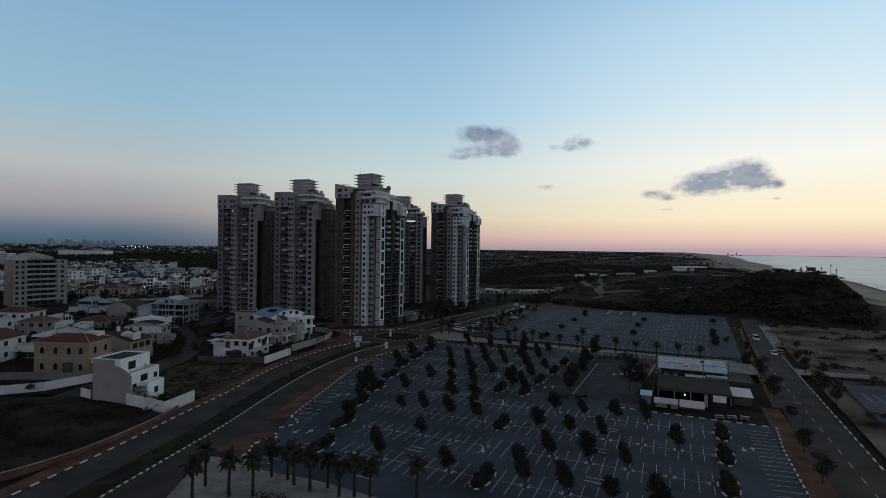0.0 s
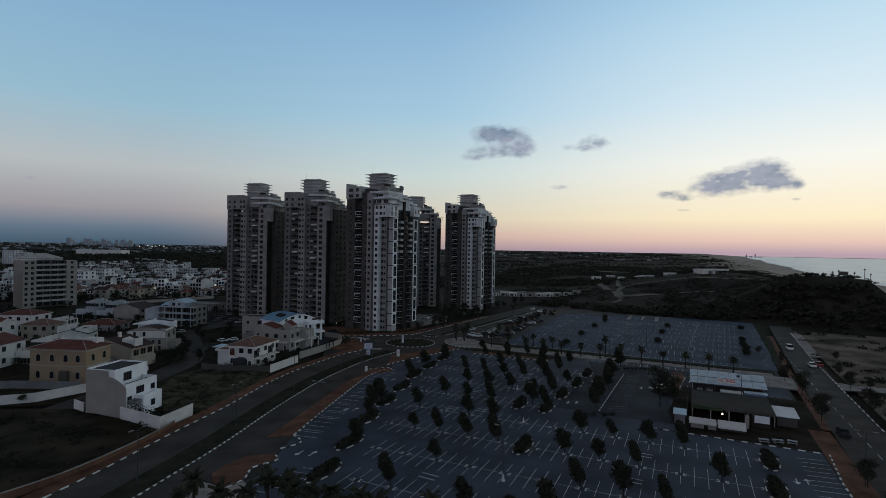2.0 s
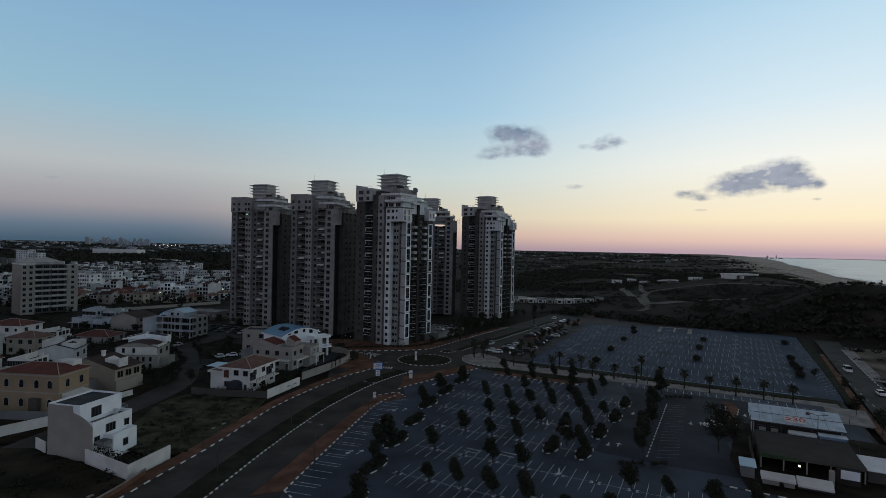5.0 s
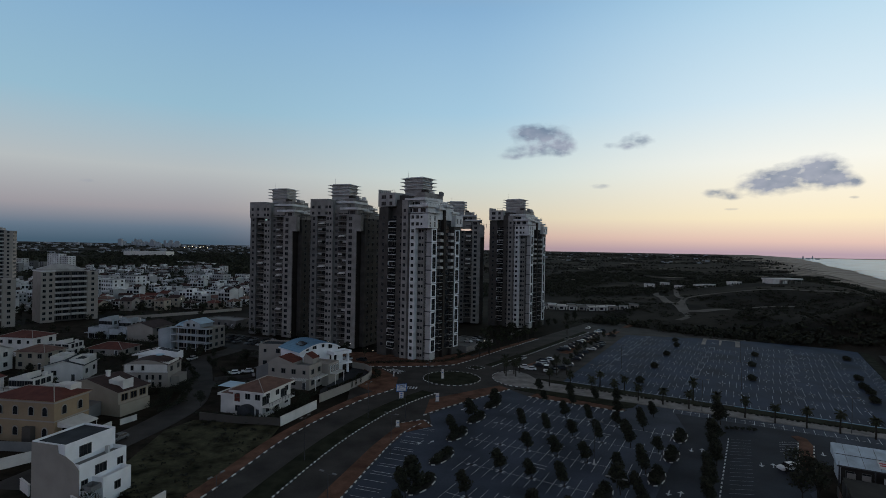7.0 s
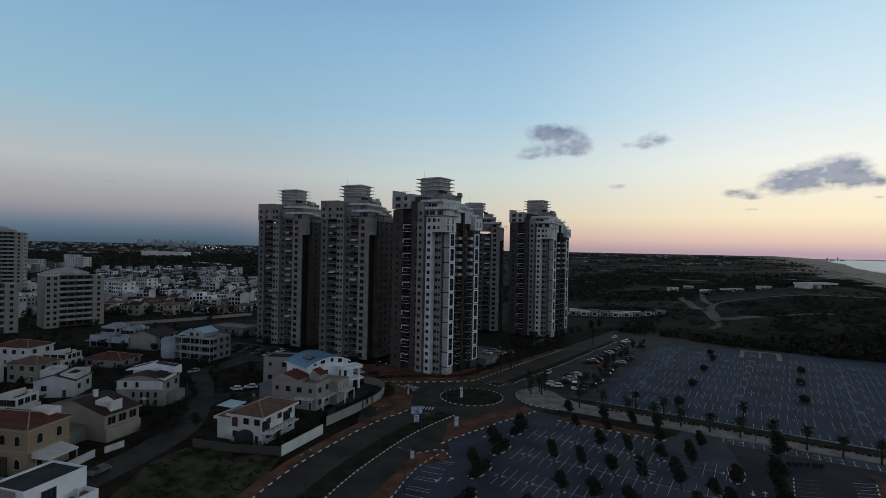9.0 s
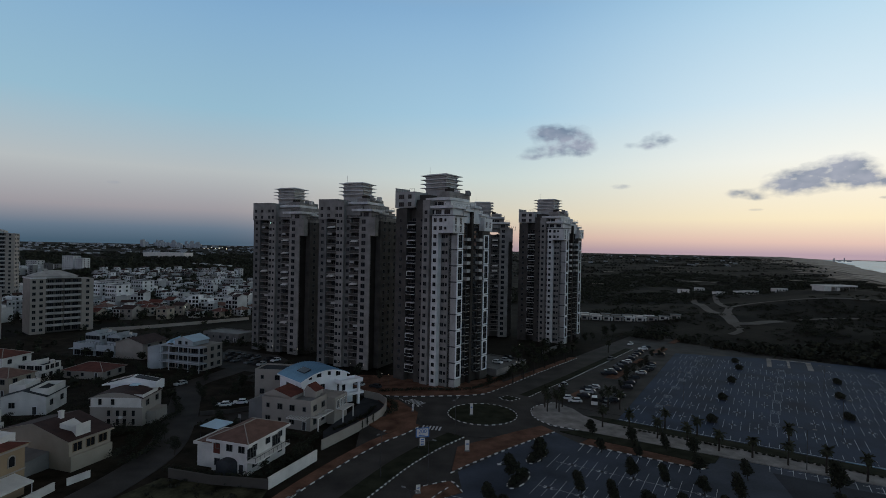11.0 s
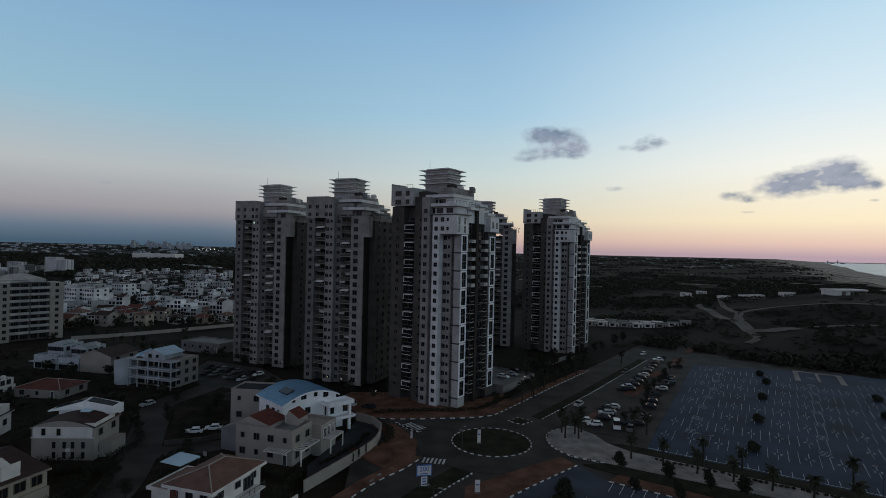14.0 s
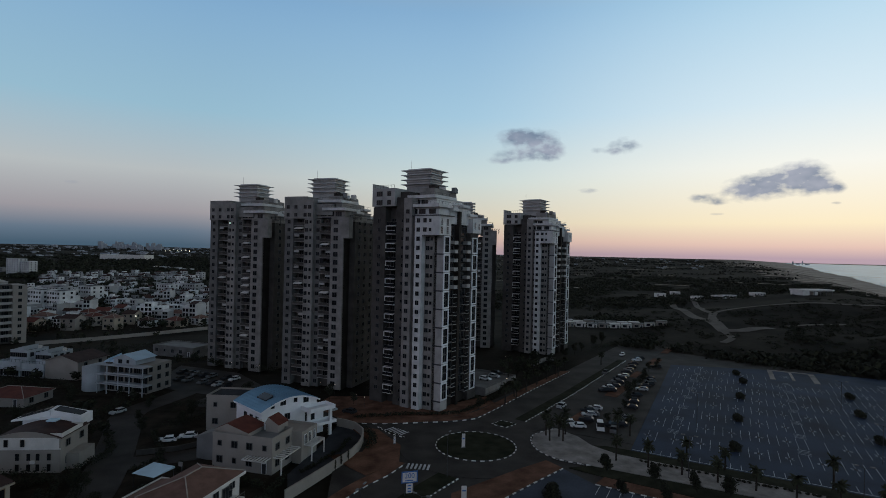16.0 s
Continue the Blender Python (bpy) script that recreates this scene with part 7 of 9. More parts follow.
def wind_tree_meshes(seed, h=4.4, w=2.5, lean=1.5, n=1500):
    """A slim tree pushed over by the sea wind: a leaning trunk and a long oval crown."""
    rnd = random.Random(seed)
    t = Shape()
    axis = lambda z: Vector((-lean * (z / 3.4) ** 1.25 if z > 0 else 0, 0.1 * math.sin(z), z))
    for k in range(5):
        z0, z1 = -0.2 if k == 0 else 0.55 * k, 0.55 * (k + 1)
        t.tube(axis(z0), axis(z1), 0.10 - 0.012 * k, 0.088 - 0.012 * k, 6)
    for k in range(4):
        a, z = rnd.uniform(0, 6.28), 1.4 + 0.4 * k
        t.tube(axis(z), axis(z + 1.0) + Vector((math.cos(a), math.sin(a), 0)) * w * 0.28, 0.05, 0.02, 5)
    c = Shape()
    for k in range(9):
        q = k / 8
        z = 1.5 + q * (h - 1.0)
        a, o = rnd.uniform(0, 6.28), rnd.uniform(0.0, 0.2) * w
        ww = w * (0.24 + 0.24 * math.sin(math.pi * min(1, 0.12 + q * 0.86)) ** 0.7)
        p = axis(z) + Vector((math.cos(a) * o, math.sin(a) * o, 0))
        leaf_cloud(c, rnd, p, (ww, ww, h * 0.19), n // 9, 0.22)
    return t.mesh("trunk", ["bark"]), c.mesh("crown", ["leaf"])


CLIPPED = [wind_tree_meshes(10 + k, 3.5 + 0.3 * (k % 3), 3.1 + 0.4 * (k % 2), 0.5 + 0.25 * (k % 3)) for k in range(5)]
BROAD = [tree_meshes(30 + k, 5.0, 6.0, 1100, 1.6) for k in range(2)]
CYPRESS = [tree_meshes(40 + k, 6.0, 1.6, 500, 0.5) for k in range(2)]


def tree(kind, x, y, z, label, group, seed=0, scale=1.0, name="tree"):
    rnd = random.Random(seed * 7919 + int(x * 10) + int(y * 10))
    t, c = kind[rnd.randrange(len(kind))]
    k = scale * rnd.uniform(0.85, 1.2)
    r = thing(name, pose(x, y, z, 0, 0, rnd.uniform(-25, 25) if kind is CLIPPED else rnd.uniform(0, 360)), label, "tree", group)
    m = Matrix.Diagonal((k, k, k * rnd.uniform(0.9, 1.15), 1))
    part("trunk", t, [], r, "", m)
    part("crown", c, [], r, "", m)
    return r


LOT_TREES = ((-48.3, -35.1, -15.0, -8.5, -1.6, -21.7), (-46.7, -20.4, -13.8, -7.2), (-58.4, -52.3, -45.8, -39.3, -26.0, -19.5, -12.7, 0.8), (-64.2, -51.3, -44.6, -25.2, -18.6, -11.7, -5.1),
             (-63.1, -56.7, -50.1), (-62.4, -55.6, -49.1, -42.8, -37.4), (-68.4, -62.0, -56.0, -49.5, -42.6, -36.6), (-61.6, -55.0, -48.2, -41.8))


def build_lot_trees():
    for v, us in zip(ROWS, LOT_TREES):
        for u in us:
            x, y = uv(u, v)
            tree(CLIPPED, x, y, 0.0, "slim dark wind-bent tree in a car park tree pit", "car park trees", 1)
    for u, v in ((-41, 192.6), (-62.5, 191.5), (-50, 191.5), (-71, 191), (-58, 200.5), (-66, 201), (-76, 201.5), (-52, 200.8)):
        x, y = uv(u, v)
        tree(CLIPPED, x, y, 0.0, "small dark wind-bent tree at the planted strip", "car park trees", 7, 0.95)
    for v in (145, 151, 157, 165, 173, 181, 196):
        x, y = uv(-25.4 + 0.4 * math.sin(v), v)
        tree(CLIPPED, x, y, 0.0, "dark wind-bent tree on the divider of the car park", "car park trees", 2, 1.15)
    for u, v, k in ((-11, 153, 1.55), (-8, 158, 1.0), (22.4, 104.6, 0.75), (22.8, 119.5, 0.75), (23.6, 158, 1.05), (24, 184, 0.85), (22.2, 200, 0.7), (37.8, 197, 0.75), (36.6, 171, 1.1), (37.2, 160, 1.0), (39.4, 218, 0.7), (43, 199, 0.6), (44.5, 246, 0.7), (20, 246, 0.6), (25.4, 230, 0.6)):
        x, y = uv(u, v)
        tree(BROAD, x, y, 0.0, "dark broad-crowned tree beside the beach road", "roadside trees", 3, k)
    rnd = random.Random(14)
    for k in range(12):
        x, y = uv(-81.5 + rnd.uniform(-1.2, 1.2) + 0.2 * k, 236 + 8.6 * k + rnd.uniform(-2, 2))
        tree(BROAD, x, y, 0.0, "dark broad tree along the edge of the far car park", "car park edge trees", 5, rnd.uniform(0.45, 0.7))
    for x, y, q in ((33, 268.5, 0.6), (37, 274, 0.7), (42, 281, 0.6), (47, 287, 0.75), (52, 294, 0.7), (56, 300, 0.8), (60, 306, 0.7), (52, 306, 0.9), (46, 300, 0.9), (57, 314, 0.9), (64, 318, 0.7), (76, 334, 0.8), (84, 345, 0.7), (90, 352, 0.8), (24, 258, 0.5), (-14, 263, 0.6), (-22, 268, 0.7), (-30, 262, 0.8), (-36, 268, 0.8), (-46, 262, 0.9), (100, 362, 0.9), (108, 372, 1.0)):
        tree(BROAD, x, y, 0.1, "dark tree planted at the foot of the towers", "tower garden trees", 6, q)
    # planted islands at the ends of the rows
    for v, us in zip(ROWS, ((-61.5, -29), (-65.6, 8.2), (-70.4, -34.2, 8.8), (-73.6, 9.3), (-76.8, -43, -36.2), (-80.2, -35.4), (-81.6, -34), (-83, -33.4))):
        for u in us:
            planted_island(u, v)
    for u, v, k in ((-74, 123, 1.35), (-80.2, 151, 1.25), (-82.6, 166, 1.1), (-81, 178, 1.1), (-73.5, 119, 0.9), (-65, 99, 1.1), (-71, 113, 1.0), (-40.2, 140.5, 1.2), (-36.6, 140, 1.0)):
        x, y = uv(u, v)
        tree(CLIPPED, x, y, 0.1, "bushy dark tree on a planted island", "island trees", 4, k)


def island_mesh():
    s = Shape()
    s.prism([(1.6 * math.cos(a * math.pi / 8) , 4.6 * math.sin(a * math.pi / 8)) for a in range(16)], -0.1, 0.14)
    k = Shape()
    rnd = random.Random(5)
    for q in range(7):
        leaf_cloud(k, rnd, (rnd.uniform(-0.4, 0.4), -3.6 + q * 1.2, 0.75), (1.45, 1.1, 0.85), 150, 0.22)
    return s.mesh("kerbed_bed", ["bedsoil"]), k.mesh("shrubs", ["leaf"])


M["bedsoil"] = material("dark_planting_soil", (0.028, 0.026, 0.023), 0.9, 0.3, 0.5, 5, 0.2)
ISLE = island_mesh()


def planted_island(u, v):
    x, y = uv(u, v)
    r = thing("planted_island", pose(x, y, 0, 0, 0, -32.75), "kerbed island with low dark shrubs at a bay row's end", "planter", "planted islands")
    part("bed", ISLE[0], [], r)
    tagged(part("shrubs", ISLE[1], [], r), "low dark leafy shrubs", "", "", "stuff")
    n = 14
    for k in range(n):
        a = 2 * math.pi * k / n
        c, d = (1.6 * math.cos(a), 4.6 * math.sin(a)), (-1.6 * math.sin(a), 4.6 * math.cos(a))
        ln = math.hypot(*d) * 2 * math.pi / n
        part("kerb_stone", KERB_W if k % 2 else KERB_K, [], r, "", pose(c[0], c[1], 0, 0, 0, math.degrees(math.atan2(d[1], d[0]))) @ Matrix.Diagonal((ln * 0.95, 0.8, 1, 1)))


build_lot_trees()


def palm_meshes(seed, h):
    rnd = random.Random(seed)
    t = Shape()
    for k in range(5):
        t.tube((0.06 * math.sin(k), 0, h * k / 5 - (0.2 if k == 0 else 0)), (0.06 * math.sin(k + 1), 0, h * (k + 1) / 5), 0.24 - 0.018 * k, 0.23 - 0.018 * (k + 1), 8)
    c = Shape()
    for k in range(36):
        a = 2 * math.pi * k / 36 + rnd.uniform(-0.15, 0.15)
        up = rnd.uniform(-0.7, 1.2)
        L = rnd.uniform(1.4, 2.1)
        p = Vector((0, 0, h))
        d = Vector((math.cos(a) * math.cos(up), math.sin(a) * math.cos(up), math.sin(up)))
        side = Vector((-math.sin(a), math.cos(a), 0))
        for q in range(6):
            d = (d + Vector((0, 0, -0.20))).normalized()
            nxt = p + d * L / 6
            w = 0.42 * (1 - abs(q - 2) / 5)
            for sgn in (-1, 1):
                c.face([p, nxt, nxt + side * sgn * w - d * 0.08 + Vector((0, 0, -0.16)), p + side * sgn * w - d * 0.1 + Vector((0, 0, -0.16))])
            p = nxt
    return t.mesh("trunk", ["bark"]), c.mesh("fronds", ["palm"])


PALMS = [palm_meshes(60 + k, 4.4 + 0.5 * k) for k in range(3)]


def palm(x, y, seed=0, scale=1.0, label="palm with a dark ragged crown beside the promenade", group="promenade palms"):
    rnd = random.Random(int(x * 13 + y * 7) + seed)
    t, c = PALMS[rnd.randrange(3)]
    r = thing("palm_tree", pose(x, y, 0.05, 0, 0, rnd.uniform(0, 360)), label, "palm", group)
    m = Matrix.Diagonal((scale, scale, scale * rnd.uniform(0.9, 1.1), 1))
    part("trunk", t, [], r, "", m)
    part("crown", c, [], r, "", m)


for x, y in ((38, 271), (44, 279), (50, 287), (56, 295), (62, 303), (68, 311), (49, 296), (54, 304), (40, 290)):
    palm(x, y, 8, 1.05, "palm standing before the tower entrances", "tower palms")
for k in range(13):
    palm(*uv(-75.4 + 7.0 * k, 209.3 - 0.42 * k), k)
for u, v in ((-92.6, 214), (-94.6, 217.5), (-90.4, 221), (-91.4, 218.4), (-89.6, 215.6), (-78, 226), (-75.2, 229), (-53, 216.5), (-33, 217), (-61, 218)):
    palm(*uv(u, v), 3)
for u, v in ((-65.1, 57.3), (-61.6, 60.9), (-58.4, 62.4), (-60.6, 69.0), (-57.5, 69.3), (-55.3, 68.1), (-51.8, 67.5), (-49.9, 69.5), (-46.7, 67.8), (-44.6, 68.8), (-42.4, 69.8), (-35.8, 72.4), (-67.6, 62)):
    palm(*uv(u, v), 5, 1.12, "tall palm on the pale pavement beside the car park", "corner palms")


def bush_row(name, pts, r, label, seed, n=3, step=1.2, h=1.0):
    rnd = random.Random(seed)
    s = Shape()
    for p in spline(pts, step):
        leaf_cloud(s, rnd, (p[0] + rnd.uniform(-0.3, 0.3), p[1] + rnd.uniform(-0.3, 0.3), h * 0.5), (r * rnd.uniform(0.7, 1.2), r * rnd.uniform(0.7, 1.2), h * rnd.uniform(0.5, 0.8)), 60, 0.22)
    ob = part(name, s, ["leaf"])
    tagged(ob, label, "hedge", "hedges", "stuff")


bush_row("hedge", [(-52, 138.5), (-47, 135), (-43, 131.5), (-41, 137)], 1.3, "dark garden hedge behind the white wall", 1, h=3.2)
bush_row("hedge", [uv(-56, 61), uv(-50, 60.5), uv(-42, 62)], 2.2, "dark shrubs on the pale pavement", 30, h=2.2)
bush_row("hedge", [uv(-28.5, 135.2), uv(-24.5, 137.3), uv(-20.6, 139.4)], 1.0, "low dark hedge across the end of the car park divider", 38, h=1.1)
bush_row("hedge", [uv(-23.5, 192.8), uv(-20, 194.4), uv(-17.5, 195.4)], 0.8, "low dark hedge at the head of the bays", 39, h=0.9)
bush_row("hedge", [(-30, 184), (-27, 190), (-24, 196)], 1.4, "dark shrubs behind the garden wall", 2, h=1.8)
bush_row("hedge", [(-62, 190), (-60.5, 200), (-64, 208), (-70, 211)], 1.6, "overgrown shrubs along the lane", 3, h=1.6)
bush_row("hedge", [(-21, 213), (-15, 224), (-13, 232)], 0.9, "low shrubs on the villa terrace", 4, h=0.9)
bush_row("hedge", [(-8, 226), (-7, 234), (-11, 241)], 1.8, "dark shrubs beside the curved wall", 5, h=1.4)
bush_row("hedge", [(-28, 205), (-31, 208), (-40, 209)], 1.5, "dark shrubs before the beige villa", 6, h=1.8)
bush_row("hedge", [(-12, 250), (0, 252), (12, 252.5), (20, 256), (34, 274)], 1.5, "dark planted bed at the foot of the tower", 7, h=1.1)
bush_row("hedge", [uv(-70, 211.8), uv(-30, 211), uv(10, 210)], 0.6, "low dark planting along the grass strip", 8, h=0.5)


bush_row("hedge", [(-47, 196), (-46, 204), (-42, 211)], 1.6, "dark garden shrubs between the villas", 9, h=2.0)
bush_row("hedge", [(-84, 210), (-78, 210.5), (-72, 211)], 0.9, "narrow dark shrubs before the cream villa", 10, h=2.6)
bush_row("hedge", [(-68, 214), (-66, 224), (-70, 232)], 1.5, "dark shrubs beside the cream villa", 11, h=1.8)
bush_row("hedge", [(-94, 206), (-96, 216), (-92, 228), (-84, 232)], 2.0, "overgrown dark garden behind the villas", 12, h=2.8)
bush_row("hedge", [(-100, 234), (-90, 240), (-82, 252), (-84, 266)], 2.4, "dark trees behind the cream villa", 13, h=3.4)
bush_row("hedge", [(-60, 242), (-54, 250), (-46, 256), (-38, 258)], 2.2, "dark scrub behind the tan house", 14, h=2.2)
bush_row("hedge", [(-66, 262), (-58, 264), (-50, 266)], 2.0, "dark scrub beside the residents' car park", 15, h=1.6)
bush_row("hedge", [(-112, 176), (-104, 180), (-96, 186)], 1.8, "dark garden shrubs before the white villas", 16, h=2.4)
bush_row("hedge", [(-140, 245), (-126, 250), (-110, 252), (-98, 256)], 2.2, "dark trees between the villas", 17, h=3.0)
bush_row("hedge", [(-165, 285), (-140, 290), (-112, 284), (-100, 272)], 2.2, "dark trees before the white terraces", 18, h=3.0)
bush_row("hedge", [(-90, 320), (-70, 322), (-50, 305), (-36, 296)], 2.6, "dark trees at the foot of the towers", 19, h=3.6)
bush_row("hedge", [(-160, 330), (-130, 338), (-112, 352), (-84, 352)], 2.8, "dark trees behind the villas", 20, h=4.0)
bush_row("hedge", [(-9, 276), (2, 283), (14, 300), (28, 318)], 2.6, "dark planting between the towers", 21, h=3.2)
bush_row("hedge", [(48, 316), (54, 324), (60, 328)], 1.8, "dark planting before the far tower", 22, h=2.0)
bush_row("hedge", [(96, 352), (110, 362), (124, 366), (150, 352)], 3.2, "dark trees at the end of the avenue", 23, h=4.0)
bush_row("hedge", [(-51, 186.5), (-45, 184.6), (-38, 183.4), (-31, 183.2)], 1.3, "dark garden hedge before the hip-roofed villa", 31, h=2.0)
bush_row("hedge", [(-30, 188), (-26.5, 195), (-25.5, 203), (-24, 208)], 1.4, "dark garden planting behind the wall", 32, h=1.9)
bush_row("hedge", [(-84, 208), (-77, 207.4), (-70, 209)], 1.5, "dark hedge below the vaulted villa", 33, h=2.2)
bush_row("hedge", [(-66, 193), (-64.6, 200), (-67, 207)], 1.5, "dark shrubs between the gable villa and the lane", 34, h=2.4)
bush_row("hedge", [(-56, 214), (-54, 222), (-58, 230), (-62, 238)], 1.3, "dark scrub along the lane's edge", 35, h=1.5)
bush_row("hedge", [(-128, 215), (-118, 216), (-108, 214), (-98, 214)], 1.6, "dark garden trees before the white villas", 36, h=2.6)
bush_row("hedge", [(-150, 252), (-138, 254), (-124, 258)], 1.8, "dark garden trees beyond the lane", 37, h=3.0)
for x, y in ((-31, 186), (-26, 192), (-54, 196), (-63, 206), (-50, 213), (-100, 205), (-106, 232), (-92, 246), (-124, 234), (-70, 247), (-58, 252), (-146, 270), (-122, 276), (-104, 300), (-44, 245), (-38, 207), (-71, 196)):
    tree(BROAD, x, y, -0.1, "dark garden tree between the villas", "garden trees", 8, 0.62)
for x, y in ((40, 300), (44, 306), (50, 312), (56, 316), (33, 262), (38, 268), (62, 300), (88, 322)):
    palm(x, y, 9, 1.1, "palm beside the avenue near the towers", "avenue palms")


TRACK_MAIN = [(330, 750), (300, 668), (272, 605), (253, 562), (229, 500), (210, 448), (201, 420), (191, 395)]
TRACK_SIDE = [(203, 426), (222, 456), (242, 481), (266, 485), (290, 477), (314, 464), (338, 454), (370, 452)]
TRACK_PTS = spline(TRACK_MAIN, 8) + spline(TRACK_SIDE, 8)


def build_woods():
    """Scrub and trees on the open ground, too many to count."""
    rnd = random.Random(77)
    s = Shape()

    def clump(x, y, r, h, n, size):
        z = land(x, y)
        leaf_cloud(s, rnd, (x, y, z + h * 0.45), (r, r, h * 0.6), n, size)

    # thick belt behind the far car park and over the dune
    for _ in range(1500):
        u, v = rnd.uniform(-105, 190), rnd.uniform(346, 470)
        if u < -60 and v < 372 or -74 < u < 44 and v < 356 or u > 100 or (-84 < u < -20 and 376 < v < 520):
            continue
        x, y = uv(u, v)
        if noise.noise(Vector((x / 45, y / 45, 5))) < -0.28 and v > 400 and u < 40:
            continue
        h = rnd.uniform(2.0, 5.0) if v < 395 else rnd.uniform(0.8, 2.0)
        clump(x, y, h * rnd.uniform(0.9, 1.9), h, 30, h * 0.3)
    for _ in range(1500):                         # low scrub over the near dunes
        u, v = rnd.uniform(-90, 70), rnd.uniform(372, 560)
        x, y = uv(u, v)
        if min((Vector((x, y)) - q).length for q in TRACK_PTS) < 7 or noise.noise(Vector((x / 25, y / 25, 6))) < -0.05 or min((Vector((x, y)) - Vector(q)).length for q in ((207, 393), (222, 402), (360, 540))) < 14:
            continue
        h = rnd.uniform(0.5, 1.5)
        clump(x, y, h * rnd.uniform(1.2, 2.6), h, 20, h * 0.4)
    for _ in range(4200):
        u, v = rnd.uniform(-300, 130), 470 + 900 * rnd.random() ** 1.3
        x, y = uv(u, v)
        if noise.noise(Vector((x / 80, y / 80, 9))) < -0.25 or min((Vector((x, y)) - Vector(q)).length for q in ((230, 500), (222, 455), (204, 412), (262, 484), (300, 498), (340, 514), (380, 530), (350, 524), (195, 385), (230, 545), (270, 512), (300, 510))) < 17:
            continue
        h = rnd.uniform(0.7, 1.6) if 180 < x < 420 and y < 575 else rnd.uniform(1.5, 4.2)
        clump(x, y, h * rnd.uniform(1.4, 3.2), h, 36, h * 0.33)
    # scrub on the sand beside the road
    for _ in range(260):
        u, v = rnd.uniform(40, 150), rnd.uniform(150, 345)
        x, y = uv(u, v)
        if noise.noise(Vector((x / 18, y / 18, 3))) < 0.02:
            continue
        h = rnd.uniform(0.6, 2.4)
        clump(x, y, h * rnd.uniform(1.0, 2.2), h, 22, h * 0.4)
    ob = part("scrub", s, ["leaf"])
    tagged(ob, "dense dark scrub and low trees on the dunes", "scrub", "", "stuff")
    s = Shape()
    for _ in range(2400):                         # trees between the houses of the town
        a, d = rnd.uniform(-52, 2), rnd.uniform(1, 100) ** 1.0 * 11 + 330
        x, y = d * math.sin(radians(a)), d * math.cos(radians(a))
        if x > -110 and y < 420:
            continue
        h = rnd.uniform(3, 8) if d > 520 else rnd.uniform(2, 4.5)
        z = land(x, y)
        leaf_cloud(s, rnd, (x, y, z + h * 0.5), (h * 0.55, h * 0.55, h * 0.5), 18, h * 0.24)
    for _ in range(2800):                         # dark trees crowded between the town's houses
        a, d = rnd.uniform(-42, -14), rnd.uniform(370, 760)
        x, y = -3 + d * math.sin(radians(a)), 75 + d * math.cos(radians(a))
        if d < 470 and rnd.random() < 0.45:
            continue
        h = rnd.uniform(3, 7) if d < 490 else rnd.uniform(5, 10)
        leaf_cloud(s, rnd, (x, y, land(x, y) + h * 0.5), (h * rnd.uniform(0.25, 0.55), h * rnd.uniform(0.25, 0.55), h * 0.55), 34, h * 0.17)
    for _ in range(1100):                         # the wood behind the town
        a, d = rnd.uniform(-44, -9), 860 + 1300 * rnd.random() ** 1.4
        x, y = -3 + d * math.sin(radians(a)), 75 + d * math.cos(radians(a))
        if noise.noise(Vector((x / 170, y / 170, 3))) < -0.22:
            continue
        h = rnd.uniform(6, 10)
        leaf_cloud(s, rnd, (x, y, land(x, y) + h * 0.35), (h * 2.0, h * 1.4, h * 0.55), 40, h * 0.42)
    for _ in range(150):                          # gardens among the villas
        x, y = rnd.uniform(-175, -62), rnd.uniform(150, 330)
        if min(abs(x + 60), 99) < 8 or (x > -100 and 205 < y < 232) or (-94 < x and 165 < y < 206) or (x > -102 and 268 < y < 300) or x > -66 and y < 300:
            continue
        h = rnd.uniform(2, 5)
        leaf_cloud(s, rnd, (x, y, h * 0.5), (h * 0.5, h * 0.5, h * 0.5), 60, h * 0.16)
    ob = part("town_trees", s, ["leaf"])
    tagged(ob, "dark trees scattered through the low town", "trees", "", "stuff")


build_woods()

# ---- cars ----


def car_meshes(seed, L=4.3, W=1.75, H=1.46, van=False):
    s = Shape()
    hood = 0.95 if not van else 1.1
    prof = [(-L / 2, 0.32), (-L / 2 + 0.06, 0.72), (-L / 2 + 0.2, hood - 0.08), (-L / 2 + 1.15, hood), (-L / 2 + 1.75, H), (L / 2 - (0.75 if not van else 0.12), H), (L / 2 - 0.12, hood + 0.05), (L / 2, 0.7), (L / 2 - 0.02, 0.32)]
    k = len(prof)
    lo = [(x, -W / 2, z) if z < hood + 0.01 else (x, -W / 2 + 0.16, z) for x, z in prof]
    hi = [(x, W / 2, z) if z < hood + 0.01 else (x, W / 2 - 0.16, z) for x, z in prof]
    s.v = lo + hi
    for i in range(k):
        j = (i + 1) % k
        s.f.append((i, j, k + j, k + i))
        s.mi.append(1 if i in (3, 5) else 0)
    s.f += [tuple(reversed(range(k))), tuple(range(k, 2 * k))]
    s.mi += [0, 0]
    gs = []
    for sg in (-1, 1):
        g = Shape()
        gs.append(g)
        y0, y1 = sg * (W / 2 - 0.03), sg * (W / 2 - 0.145)
        pts = [(-L / 2 + 1.35, y0, hood + 0.04), (L / 2 - 0.35, y0, hood + 0.04), (L / 2 - 0.85, y1, H - 0.1), (-L / 2 + 1.8, y1, H - 0.1)]
        pts = [(x, y + sg * 0.02, z) for x, y, z in pts]
        g.face(pts)
    wh = Shape()
    wh.tube((0, -0.1, 0), (0, 0.1, 0), 0.31, 0.31, 12)
    return s, gs, wh.mesh("wheel", ["tyre"])


